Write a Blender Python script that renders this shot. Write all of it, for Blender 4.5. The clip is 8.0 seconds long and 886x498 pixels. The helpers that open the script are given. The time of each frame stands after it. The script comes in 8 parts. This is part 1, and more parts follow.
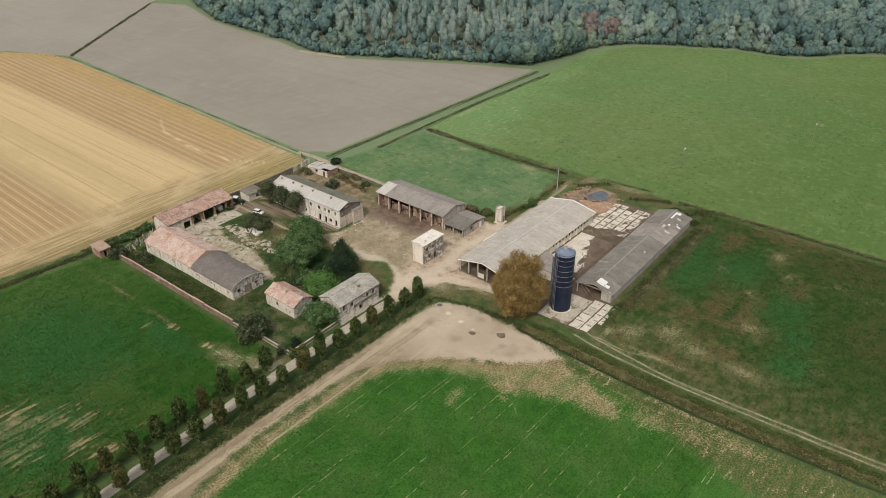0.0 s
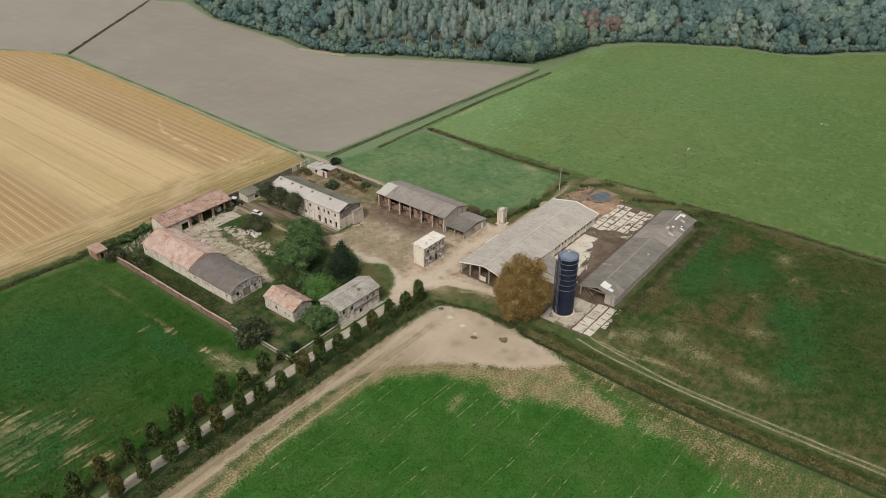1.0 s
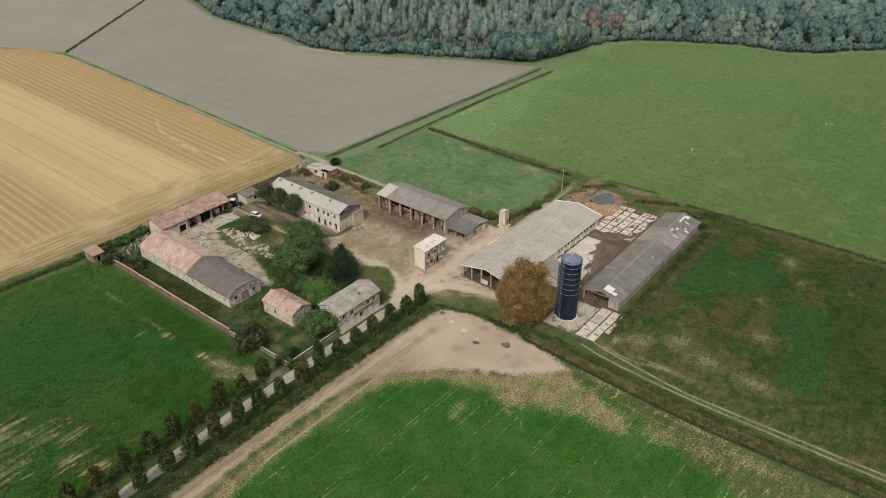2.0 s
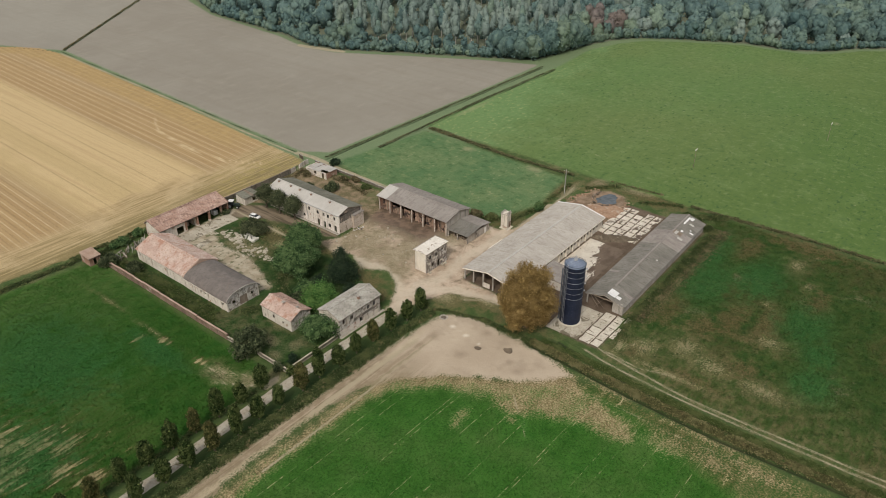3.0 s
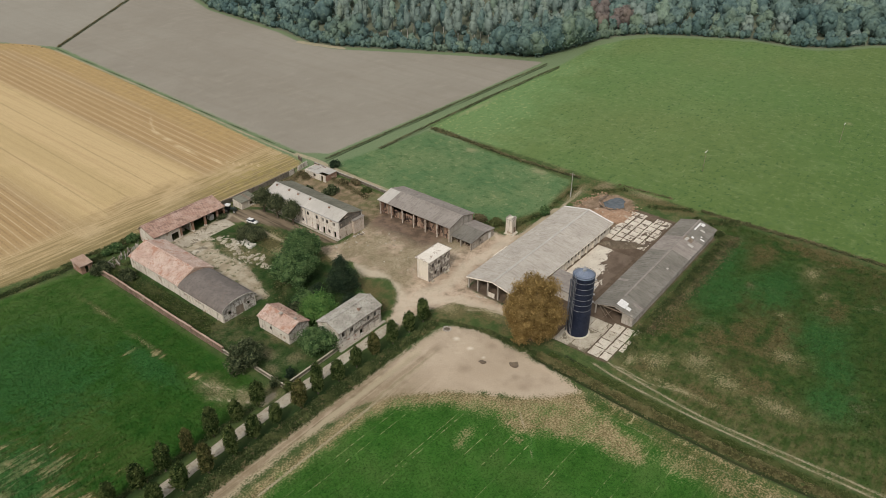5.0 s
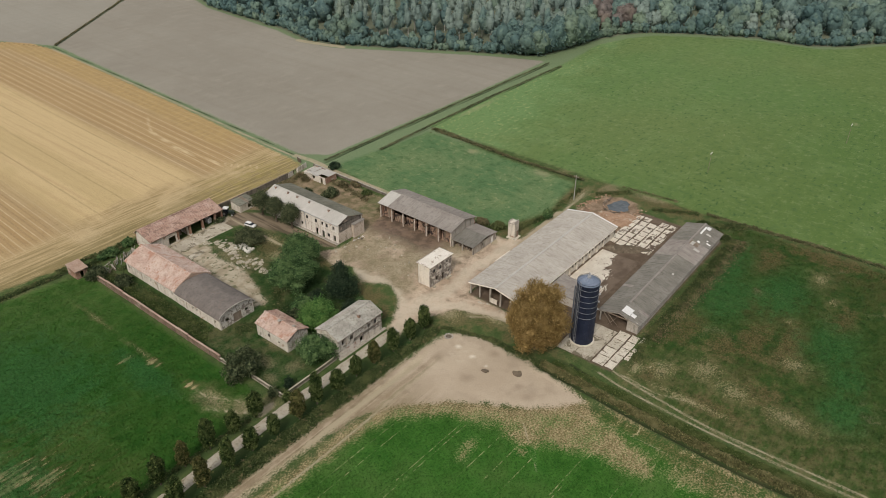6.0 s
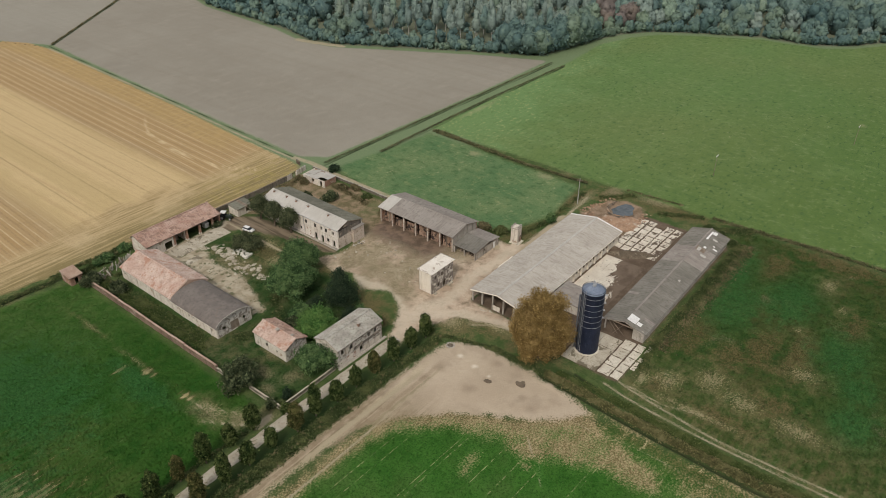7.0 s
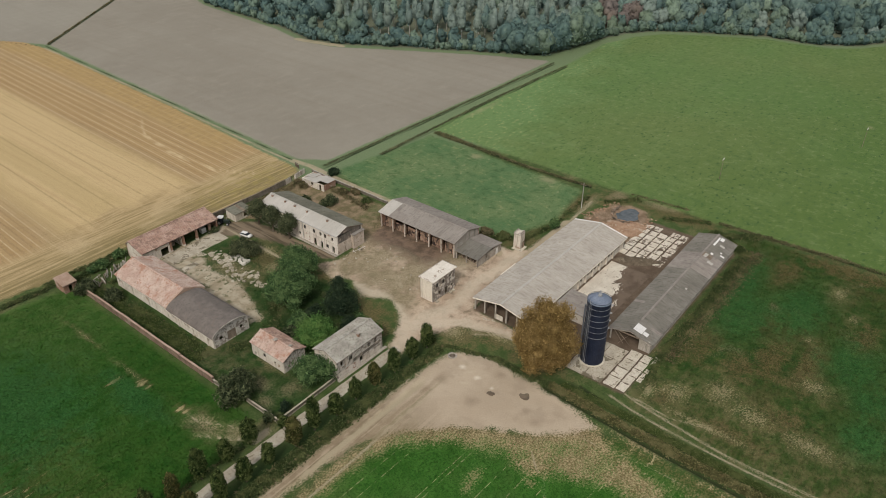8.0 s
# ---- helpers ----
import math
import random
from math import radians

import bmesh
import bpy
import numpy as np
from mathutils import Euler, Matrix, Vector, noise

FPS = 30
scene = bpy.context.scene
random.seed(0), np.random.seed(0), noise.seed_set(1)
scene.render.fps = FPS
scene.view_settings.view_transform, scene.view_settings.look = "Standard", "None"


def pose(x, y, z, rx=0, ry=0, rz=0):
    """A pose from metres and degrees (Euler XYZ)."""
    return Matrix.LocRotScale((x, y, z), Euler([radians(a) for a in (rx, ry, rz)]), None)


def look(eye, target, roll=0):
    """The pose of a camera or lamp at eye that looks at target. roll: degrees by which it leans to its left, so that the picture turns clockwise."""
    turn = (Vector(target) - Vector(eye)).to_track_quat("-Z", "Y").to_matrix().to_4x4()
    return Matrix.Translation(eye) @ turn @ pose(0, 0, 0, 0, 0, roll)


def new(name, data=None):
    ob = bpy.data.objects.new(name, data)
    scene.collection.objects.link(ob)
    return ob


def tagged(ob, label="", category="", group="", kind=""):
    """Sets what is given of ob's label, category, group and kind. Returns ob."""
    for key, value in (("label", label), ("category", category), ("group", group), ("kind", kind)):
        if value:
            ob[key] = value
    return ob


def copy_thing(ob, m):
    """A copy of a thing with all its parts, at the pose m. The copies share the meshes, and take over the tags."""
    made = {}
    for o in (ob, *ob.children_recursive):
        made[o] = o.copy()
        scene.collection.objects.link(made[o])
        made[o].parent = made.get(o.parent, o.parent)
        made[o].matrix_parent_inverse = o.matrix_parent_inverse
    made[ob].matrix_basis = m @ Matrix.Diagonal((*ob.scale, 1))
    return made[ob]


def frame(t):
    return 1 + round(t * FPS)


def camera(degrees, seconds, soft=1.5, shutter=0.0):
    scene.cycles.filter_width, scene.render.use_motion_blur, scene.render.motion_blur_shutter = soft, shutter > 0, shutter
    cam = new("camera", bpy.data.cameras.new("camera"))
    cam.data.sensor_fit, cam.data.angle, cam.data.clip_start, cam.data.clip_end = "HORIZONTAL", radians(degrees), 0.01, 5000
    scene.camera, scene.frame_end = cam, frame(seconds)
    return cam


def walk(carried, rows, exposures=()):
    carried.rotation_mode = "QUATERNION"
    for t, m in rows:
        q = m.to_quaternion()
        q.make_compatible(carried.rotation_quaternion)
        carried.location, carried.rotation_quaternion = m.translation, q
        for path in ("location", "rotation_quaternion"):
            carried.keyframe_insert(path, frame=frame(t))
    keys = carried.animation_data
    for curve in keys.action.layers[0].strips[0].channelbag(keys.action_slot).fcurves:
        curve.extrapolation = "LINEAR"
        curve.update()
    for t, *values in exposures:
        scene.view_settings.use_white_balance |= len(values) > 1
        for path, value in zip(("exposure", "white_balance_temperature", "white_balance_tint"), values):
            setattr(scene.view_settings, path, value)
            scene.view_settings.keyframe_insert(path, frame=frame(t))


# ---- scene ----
EXPOSURE = 0.28
cam = camera(61.09, 8.0, soft=0.7)
PATH = [
    (0, -123.63, -99.81, 110.00, 59.547, -0.105, -51.286),
    (0.5, -122.56, -98.70, 109.99, 59.414, -0.116, -51.283),
    (1, -121.43, -97.56, 109.96, 59.294, -0.121, -51.290),
    (1.5, -120.29, -96.45, 109.95, 59.175, -0.123, -51.284),
    (3, -116.50, -92.94, 109.87, 58.775, -0.108, -51.249),
    (3.5, -115.16, -91.68, 109.82, 58.640, -0.099, -51.232),
    (4, -113.79, -90.38, 109.80, 58.518, -0.086, -51.216),
    (4.5, -112.39, -89.08, 109.76, 58.376, -0.088, -51.203),
    (6, -107.84, -84.85, 109.72, 57.956, -0.083, -51.157),
    (6.5, -106.26, -83.43, 109.68, 57.833, -0.086, -51.142),
    (7, -104.58, -81.88, 109.66, 57.725, -0.076, -51.119),
    (7.5, -102.87, -80.31, 109.66, 57.592, -0.069, -51.108),
    (8, -101.10, -78.65, 109.66, 57.483, -0.073, -51.092),
]
walk(cam, [(t, pose(*row)) for t, *row in PATH], exposures=((0.0, EXPOSURE + 0.18, 6500, 10), (1.0, EXPOSURE + 0.08, 6500, 10), (6.0, EXPOSURE, 6500, 10), (8.0, EXPOSURE - 0.1, 6500, 10)))

# ---- light ----
SUN_UP, SUN_FROM = radians(46), radians(200)   # elevation; compass angle of the sun in the plan, from +x
world = bpy.data.worlds.new("overcast")
scene.world = world
world.use_nodes = True
wn, wl = world.node_tree.nodes, world.node_tree.links
sky = wn.new("ShaderNodeTexSky")
sky.sky_type, sky.sun_disc = "NISHITA", False
sky.sun_elevation, sky.sun_rotation = SUN_UP, radians(90) - SUN_FROM
sky.air_density, sky.dust_density, sky.ozone_density = 1.0, 6.0, 1.0
veil = wn.new("ShaderNodeMix")
veil.data_type = "RGBA"
veil.inputs[0].default_value = 0.7
veil.inputs[7].default_value = (7.6, 7.7, 7.9, 1)
wl.new(sky.outputs[0], veil.inputs[6])
wl.new(veil.outputs[2], wn["Background"].inputs[0])
wn["Background"].inputs[1].default_value = 0.07
lamp = bpy.data.lights.new("sun", "SUN")
lamp.energy, lamp.angle, lamp.color = 1.75, radians(12), (1.0, 0.95, 0.88)
sun = new("sun", lamp)
to_sun = Vector((math.cos(SUN_FROM) * math.cos(SUN_UP), math.sin(SUN_FROM) * math.cos(SUN_UP), math.sin(SUN_UP)))
sun.matrix_basis = look(to_sun * 300, (0, 0, 0))

# ---- materials ----


class Shader:
    """A small node builder for one principled material."""

    def __init__(self, name):
        self.m = bpy.data.materials.new(name)
        self.m.use_nodes = True
        self.n, self.l = self.m.node_tree.nodes, self.m.node_tree.links
        self.out = self.n["Principled BSDF"]
        self.pos = self.n.new("ShaderNodeNewGeometry").outputs["Position"]

    def put(self, socket, value):
        if isinstance(value, bpy.types.NodeSocket):
            self.l.new(value, socket)
        elif isinstance(value, (tuple, list)):
            socket.default_value = (*value, 1) if len(value) == 3 and socket.type == "RGBA" else value
        else:
            socket.default_value = value

    def math(self, op, a, b=0.0, c=0.0, clamp=False):
        node = self.n.new("ShaderNodeMath")
        node.operation, node.use_clamp = op, clamp
        for i, v in enumerate((a, b, c)):
            self.put(node.inputs[i], v)
        return node.outputs[0]

    def mix(self, fac, a, b):
        node = self.n.new("ShaderNodeMix")
        node.data_type = "RGBA"
        for i, v in ((0, fac), (6, a), (7, b)):
            self.put(node.inputs[i], v)
        return node.outputs[2]

    def noise(self, scale, detail=3.0, stretch=(1, 1, 1), rough=0.55, warp=0.0, shift=(0, 0, 0), turn=0.0):
        mapping = self.n.new("ShaderNodeMapping")
        mapping.inputs["Scale"].default_value = stretch
        mapping.inputs["Location"].default_value = shift
        mapping.inputs["Rotation"].default_value = (0, 0, turn)
        self.l.new(self.pos, mapping.inputs[0])
        node = self.n.new("ShaderNodeTexNoise")
        node.inputs["Scale"].default_value, node.inputs["Detail"].default_value = scale, detail
        node.inputs["Roughness"].default_value, node.inputs["Distortion"].default_value = rough, warp
        self.l.new(mapping.outputs[0], node.inputs[0])
        return node.outputs[0]

    def step(self, value, lo, hi, to_lo=0.0, to_hi=1.0):
        node = self.n.new("ShaderNodeMapRange")
        node.interpolation_type = "SMOOTHSTEP"
        for i, v in enumerate((value, lo, hi, to_lo, to_hi)):
            self.put(node.inputs[i], v)
        return node.outputs[0]

    def attr(self, name):
        node = self.n.new("ShaderNodeAttribute")
        node.attribute_name = name
        return node.outputs["Fac"]

    def split(self):
        node = self.n.new("ShaderNodeSeparateXYZ")
        self.l.new(self.pos, node.inputs[0])
        return node.outputs

    def island(self):
        return self.n["Geometry"].outputs["Random Per Island"]

    def piece(self):
        return self.n.new("ShaderNodeObjectInfo").outputs["Random"]

    def bump(self, height, strength, distance=0.05):
        node = self.n.new("ShaderNodeBump")
        node.inputs["Strength"].default_value, node.inputs["Distance"].default_value = strength, distance
        self.l.new(height, node.inputs["Height"])
        self.l.new(node.outputs[0], self.out.inputs["Normal"])

    def done(self, color, rough=0.9, metal=0.0, spec=0.3):
        self.put(self.out.inputs["Base Color"], color)
        self.put(self.out.inputs["Roughness"], rough)
        self.put(self.out.inputs["Metallic"], metal)
        self.put(self.out.inputs["Specular IOR Level"], spec)
        return self.m


def worn(name, base, dark, light, patch=None, amount=0.5, rough=0.9, metal=0.0, streak=True, by_piece=0.0, fine=6.0, spot=0.55):
    """A weathered surface: a base with grain, broad stains, rain streaks and, where patch is given, bared spots."""
    s = Shader(name)
    grain, broad = s.noise(fine, 4), s.noise(0.45, 4, shift=(3, 7, 1))
    color = s.mix(s.step(broad, 0.35, 0.68), base, light)
    color = s.mix(s.step(grain, 0.45, 0.75, 0, 0.7), color, dark)
    if streak:
        color = s.mix(s.step(s.noise(1.6, 3, stretch=(1, 1, 0.12)), 0.5, 0.72, 0, 0.75), color, dark)
    if patch:
        spots = s.math("ADD", s.noise(spot, 6, warp=0.6, shift=(11, 2, 5), rough=0.65), s.math("MULTIPLY", grain, 0.18))
        color = s.mix(s.step(spots, 0.72 - 0.2 * amount, 0.76 - 0.2 * amount), color, patch)
    if by_piece:
        rnd = s.piece()
        color = s.mix(s.step(rnd, 0.55, 1.0, 0, by_piece), color, dark)
        color = s.mix(s.step(rnd, 0.4, 0.0, 0, by_piece), color, light)
    s.bump(grain, 0.5, 0.04)
    return s.done(color, rough, metal)


def leafy(name, dark, mid, light, scale=0.35, dry=None, glint=1.3):
    """Foliage: every leaf its own shade, with broader drifts of tone."""
    s = Shader(name)
    tone = s.island()
    color = s.mix(s.step(tone, 0.15, 0.95), dark, mid)
    color = s.mix(s.step(tone, 0.84, 0.97, 0, 0.85), color, [min(0.9, glint * c) for c in light])
    color = s.mix(s.step(s.noise(scale, 3), 0.42, 0.7, 0, 0.85), color, light)
    if dry:
        color = s.mix(s.step(s.noise(scale * 2, 2, shift=(5, 5, 5)), 0.58, 0.72, 0, 0.8), color, dry)
    s.done(color, 0.8, 0, 0.08)
    glow = s.n.new("ShaderNodeBsdfTranslucent")
    s.put(glow.inputs[0], color)
    both = s.n.new("ShaderNodeMixShader")
    both.inputs[0].default_value = 0.25
    s.l.new(s.out.outputs[0], both.inputs[1])
    s.l.new(glow.outputs[0], both.inputs[2])
    s.l.new(both.outputs[0], s.n["Material Output"].inputs[0])
    return s.m


def canopy(name, deep, mid, light):
    """Crowns far off: a tone for each tree, clumps of light and dark, and a little grain from leaf to leaf."""
    s = Shader(name)
    own, clump = s.attr("tree_tone"), s.noise(0.55, 4, rough=0.6)
    color = s.mix(s.step(own, 0.0, 0.55), deep, mid)
    color = s.mix(s.step(own, 0.5, 1.0), color, light)
    color = s.mix(s.step(clump, 0.5, 0.36, 0, 0.4), color, [0.7 * c for c in deep])
    color = s.mix(s.step(clump, 0.52, 0.68, 0, 0.4), color, [1.2 * c for c in light])
    color = s.mix(s.step(s.island(), 0.7, 1.0, 0, 0.14), color, [1.1 * c for c in light])
    color = s.mix(s.step(s.noise(0.035, 3, shift=(5, 5, 5)), 0.55, 0.72, 0, 0.4), color, [1.1 * light[0], light[1], 0.78 * light[2]])
    s.done(color, 0.8, 0, 0.08)
    glow = s.n.new("ShaderNodeBsdfTranslucent")
    s.put(glow.inputs[0], color)
    both = s.n.new("ShaderNodeMixShader")
    both.inputs[0].default_value = 0.2
    s.l.new(s.out.outputs[0], both.inputs[1])
    s.l.new(glow.outputs[0], both.inputs[2])
    s.l.new(both.outputs[0], s.n["Material Output"].inputs[0])
    return s.m


def roofing(name, base, dark, light, by_piece=0.2, grime=0.5):
    """Weathered roof sheets: streaks down the slope in each sheet's own frame, moss specks, and a shade of its own for each sheet."""
    s = Shader(name)
    coord = s.n.new("ShaderNodeTexCoord").outputs["Object"]
    rnd = s.piece()
    shift = s.n.new("ShaderNodeVectorMath")
    shift.operation = "ADD"
    s.l.new(coord, shift.inputs[0])
    s.l.new(s.math("MULTIPLY", rnd, 91.0), shift.inputs[1])
    world_pos, s.pos = s.pos, shift.outputs[0]
    run, speck = s.noise(3.2, 4, stretch=(1, 0.12, 1)), s.noise(7.0, 3)
    s.pos = world_pos
    broad, mid = s.noise(0.22, 4, shift=(3, 7, 1)), s.noise(1.3, 5, shift=(8, 2, 4))
    color = s.mix(s.step(broad, 0.35, 0.66), base, light)
    color = s.mix(s.step(run, 0.42, 0.7, 0, grime), color, dark)
    color = s.mix(s.step(mid, 0.52, 0.72, 0, grime), color, dark)
    color = s.mix(s.step(speck, 0.6, 0.75, 0, grime), color, [0.6 * c for c in dark])
    color = s.mix(s.step(rnd, 0.6, 1.0, 0, by_piece), color, dark)
    color = s.mix(s.step(rnd, 0.35, 0.0, 0, by_piece), color, light)
    s.bump(run, 0.3, 0.03)
    return s.done(color, 0.9)


PLASTER = worn("old_plaster", (0.6, 0.54, 0.455), (0.28, 0.23, 0.175), (0.67, 0.62, 0.535), (0.33, 0.24, 0.17), 0.12)
PLASTER_BAD = worn("peeling_plaster", (0.56, 0.52, 0.455), (0.24, 0.21, 0.175), (0.64, 0.6, 0.54), (0.235, 0.2, 0.165), 0.62, fine=4, spot=1.2)
PLASTER_RUIN = worn("ruined_plaster", (0.5, 0.46, 0.4), (0.2, 0.175, 0.145), (0.6, 0.56, 0.5), (0.215, 0.185, 0.155), 0.85, fine=4, spot=0.9)
PLASTER_PINK = worn("pinkish_plaster", (0.68, 0.62, 0.54), (0.38, 0.31, 0.25), (0.74, 0.69, 0.62), (0.33, 0.2, 0.15), 0.12)
PLASTER_GREY = worn("grey_weathered_render", (0.135, 0.118, 0.1), (0.065, 0.056, 0.047), (0.2, 0.176, 0.15), (0.34, 0.28, 0.225), 0.22)
BRICK = worn("old_brick", (0.27, 0.15, 0.1), (0.12, 0.075, 0.055), (0.36, 0.23, 0.165), (0.4, 0.34, 0.28), 0.3)
COPING = worn("brown_tile_coping", (0.38, 0.265, 0.2), (0.19, 0.125, 0.095), (0.46, 0.345, 0.27), streak=False)
CONCRETE = worn("grey_concrete", (0.36, 0.325, 0.275), (0.16, 0.14, 0.115), (0.45, 0.41, 0.355))
SLAB = worn("pale_concrete_slab", (0.54, 0.49, 0.395), (0.3, 0.26, 0.19), (0.64, 0.59, 0.49), (0.2, 0.165, 0.115), 0.15, streak=False, by_piece=0.3, fine=3)
SLAB_DIRTY = worn("dirty_concrete_slab", (0.4, 0.355, 0.275), (0.22, 0.185, 0.13), (0.52, 0.47, 0.375), (0.17, 0.145, 0.1), 0.42, streak=False, by_piece=0.2, fine=3, spot=0.35)
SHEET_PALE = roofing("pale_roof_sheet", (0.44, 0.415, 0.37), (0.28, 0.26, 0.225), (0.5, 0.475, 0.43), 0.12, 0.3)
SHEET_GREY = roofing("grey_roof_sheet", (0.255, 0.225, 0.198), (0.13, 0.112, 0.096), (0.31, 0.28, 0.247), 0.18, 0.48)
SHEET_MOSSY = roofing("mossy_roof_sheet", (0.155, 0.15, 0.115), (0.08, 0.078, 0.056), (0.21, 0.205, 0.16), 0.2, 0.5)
SHEET_DARK = roofing("dark_roof_sheet", (0.178, 0.166, 0.14), (0.09, 0.083, 0.068), (0.225, 0.21, 0.18), 0.1, 0.55)
SHEET_BARN = roofing("weathered_roof_sheet", (0.405, 0.37, 0.32), (0.21, 0.185, 0.152), (0.46, 0.425, 0.372), 0.07, 0.42)
STONE_ROOF = worn("lichened_grey_tile", (0.31, 0.29, 0.25), (0.12, 0.11, 0.09), (0.43, 0.41, 0.36), streak=False, fine=2.2)
TILE = worn("terracotta_tile", (0.47, 0.335, 0.27), (0.22, 0.15, 0.118), (0.56, 0.445, 0.375), (0.4, 0.235, 0.17), 0.32, streak=False, fine=2.2, spot=0.4)
TILE_DARK = worn("brown_terracotta_tile", (0.37, 0.235, 0.18), (0.16, 0.105, 0.082), (0.48, 0.345, 0.28), (0.27, 0.18, 0.14), 0.45, streak=False, fine=2.2)
BITUMEN = worn("grey_bitumen_felt", (0.145, 0.125, 0.11), (0.105, 0.09, 0.079), (0.185, 0.16, 0.141), (0.165, 0.137, 0.117), 0.2, streak=False, fine=1.5, rough=0.8)
SILO_BLUE = worn("dark_blue_enamel", (0.011, 0.016, 0.036), (0.005, 0.007, 0.015), (0.02, 0.027, 0.052), rough=0.5)
SILO_TOP = worn("faded_blue_steel", (0.14, 0.175, 0.24), (0.06, 0.08, 0.115), (0.23, 0.265, 0.33), rough=0.6, streak=False)
DARK_STEEL = worn("dull_steel", (0.11, 0.12, 0.14), (0.05, 0.055, 0.065), (0.18, 0.19, 0.21), rough=0.6, metal=0.2, streak=False)
STEEL = worn("galvanised_steel", (0.36, 0.365, 0.37), (0.18, 0.18, 0.18), (0.46, 0.46, 0.45), rough=0.55, metal=0.3, streak=False)
WOOD = worn("grey_wood", (0.2, 0.155, 0.115), (0.08, 0.06, 0.045), (0.3, 0.24, 0.18))
RUSTY = worn("rust_brown_boarding", (0.27, 0.17, 0.12), (0.08, 0.052, 0.04), (0.4, 0.28, 0.2), (0.05, 0.036, 0.03), 0.55, fine=3)
BARK = worn("bark", (0.11, 0.085, 0.06), (0.045, 0.035, 0.026), (0.17, 0.14, 0.105))
PALE_BARK = worn("pale_poplar_bark", (0.34, 0.33, 0.29), (0.17, 0.16, 0.14), (0.46, 0.44, 0.4))
STONE = worn("pale_rubble_stone", (0.4, 0.355, 0.27), (0.17, 0.145, 0.1), (0.52, 0.47, 0.375), streak=False, by_piece=0.5)
DEBRIS = worn("brick_debris", (0.3, 0.185, 0.115), (0.13, 0.08, 0.05), (0.4, 0.27, 0.18), (0.42, 0.34, 0.26), 0.3, streak=False, by_piece=0.5)


def muddy_slab():
    """Pale concrete of the cattle yard with dark muck trodden over its open side."""
    s = Shader("muddy_concrete_slab")
    grain, broad = s.noise(3.0, 4), s.noise(0.3, 4, shift=(3, 7, 1))
    smear = s.noise(0.5, 7, stretch=(0.5, 1, 1), shift=(4, 2, 0), rough=0.72, warp=0.5)
    color = s.mix(s.step(broad, 0.35, 0.66), (0.56, 0.5, 0.41), (0.66, 0.61, 0.51))
    color = s.mix(s.step(grain, 0.5, 0.75, 0, 0.6), color, (0.34, 0.29, 0.22))
    x, y, _ = s.split()
    reach = s.math("ADD", s.math("ADD", s.math("MULTIPLY", s.math("SUBTRACT", x, 36.0), 0.27), -19.6), s.step(x, 57.0, 58.5, 0.0, -7.4))
    reach = s.math("SUBTRACT", reach, s.math("MULTIPLY", s.math("MAXIMUM", s.math("SUBTRACT", x, 58.0), 0.0), 0.27))
    depth = s.math("ADD", s.math("SUBTRACT", y, reach), s.math("MULTIPLY", s.math("SUBTRACT", smear, 0.5), 15.0))
    far_end = s.step(x, 57.0, 60.0, 0.0, 0.06)
    color = s.mix(s.step(depth, 1.0, 0.2), color, s.mix(s.step(broad, 0.35, 0.65), (0.1, 0.072, 0.05), (0.155, 0.115, 0.082)))
    color = s.mix(s.step(s.math("ADD", s.math("ADD", smear, far_end), s.math("MULTIPLY", grain, 0.3)), 0.765, 0.8, 0, 0.92), color, (0.12, 0.09, 0.062))
    s.bump(grain, 0.4, 0.03)
    return s.done(color, 0.9)


YARD_SLAB = muddy_slab()
WHITE = worn("white_paint", (0.7, 0.69, 0.66), (0.45, 0.43, 0.4), (0.78, 0.77, 0.74), rough=0.4, streak=False)
BLACK = worn("black_rubber", (0.02, 0.02, 0.02), (0.01, 0.01, 0.01), (0.035, 0.034, 0.032), rough=0.8, streak=False)
GLASS = worn("dark_glass", (0.02, 0.025, 0.03), (0.01, 0.012, 0.015), (0.035, 0.04, 0.045), rough=0.12, streak=False)
TRACTOR = worn("dark_green_paint", (0.02, 0.035, 0.025), (0.01, 0.015, 0.012), (0.04, 0.05, 0.04), rough=0.45, streak=False)
# Sky reflection is partly put into the water's grey-blue base.
WATER = worn("still_pond_water", (0.085, 0.1, 0.108), (0.05, 0.058, 0.06), (0.12, 0.135, 0.145), rough=0.07, streak=False, fine=0.5)
LEAF = leafy("green_leaves", (0.032, 0.068, 0.026), (0.1, 0.178, 0.064), (0.18, 0.265, 0.105), 0.6)
LEAF_FRESH = leafy("fresh_green_leaves", (0.055, 0.13, 0.032), (0.12, 0.235, 0.062), (0.16, 0.265, 0.075), 0.5)
LEAF_DARK = leafy("dark_needles", (0.016, 0.03, 0.018), (0.04, 0.066, 0.034), (0.06, 0.085, 0.045))
LEAF_LANE = leafy("lane_tree_leaves", (0.012, 0.026, 0.008), (0.062, 0.098, 0.028), (0.15, 0.18, 0.06), 0.9)
LEAF_LANE_DRY = leafy("browned_lane_tree_leaves", (0.022, 0.032, 0.01), (0.085, 0.098, 0.032), (0.185, 0.17, 0.062), 0.9, (0.16, 0.12, 0.05))
LEAF_COURT = leafy("courtyard_tree_leaves", (0.034, 0.047, 0.023), (0.1, 0.118, 0.058), (0.155, 0.168, 0.088), 0.7)
LEAF_BUSH = leafy("dusty_bush_leaves", (0.022, 0.034, 0.017), (0.075, 0.096, 0.044), (0.165, 0.185, 0.095), 0.8)
LEAF_AUTUMN = leafy("autumn_leaves", (0.15, 0.1, 0.035), (0.3, 0.205, 0.072), (0.42, 0.3, 0.125), 0.5, (0.25, 0.155, 0.052))
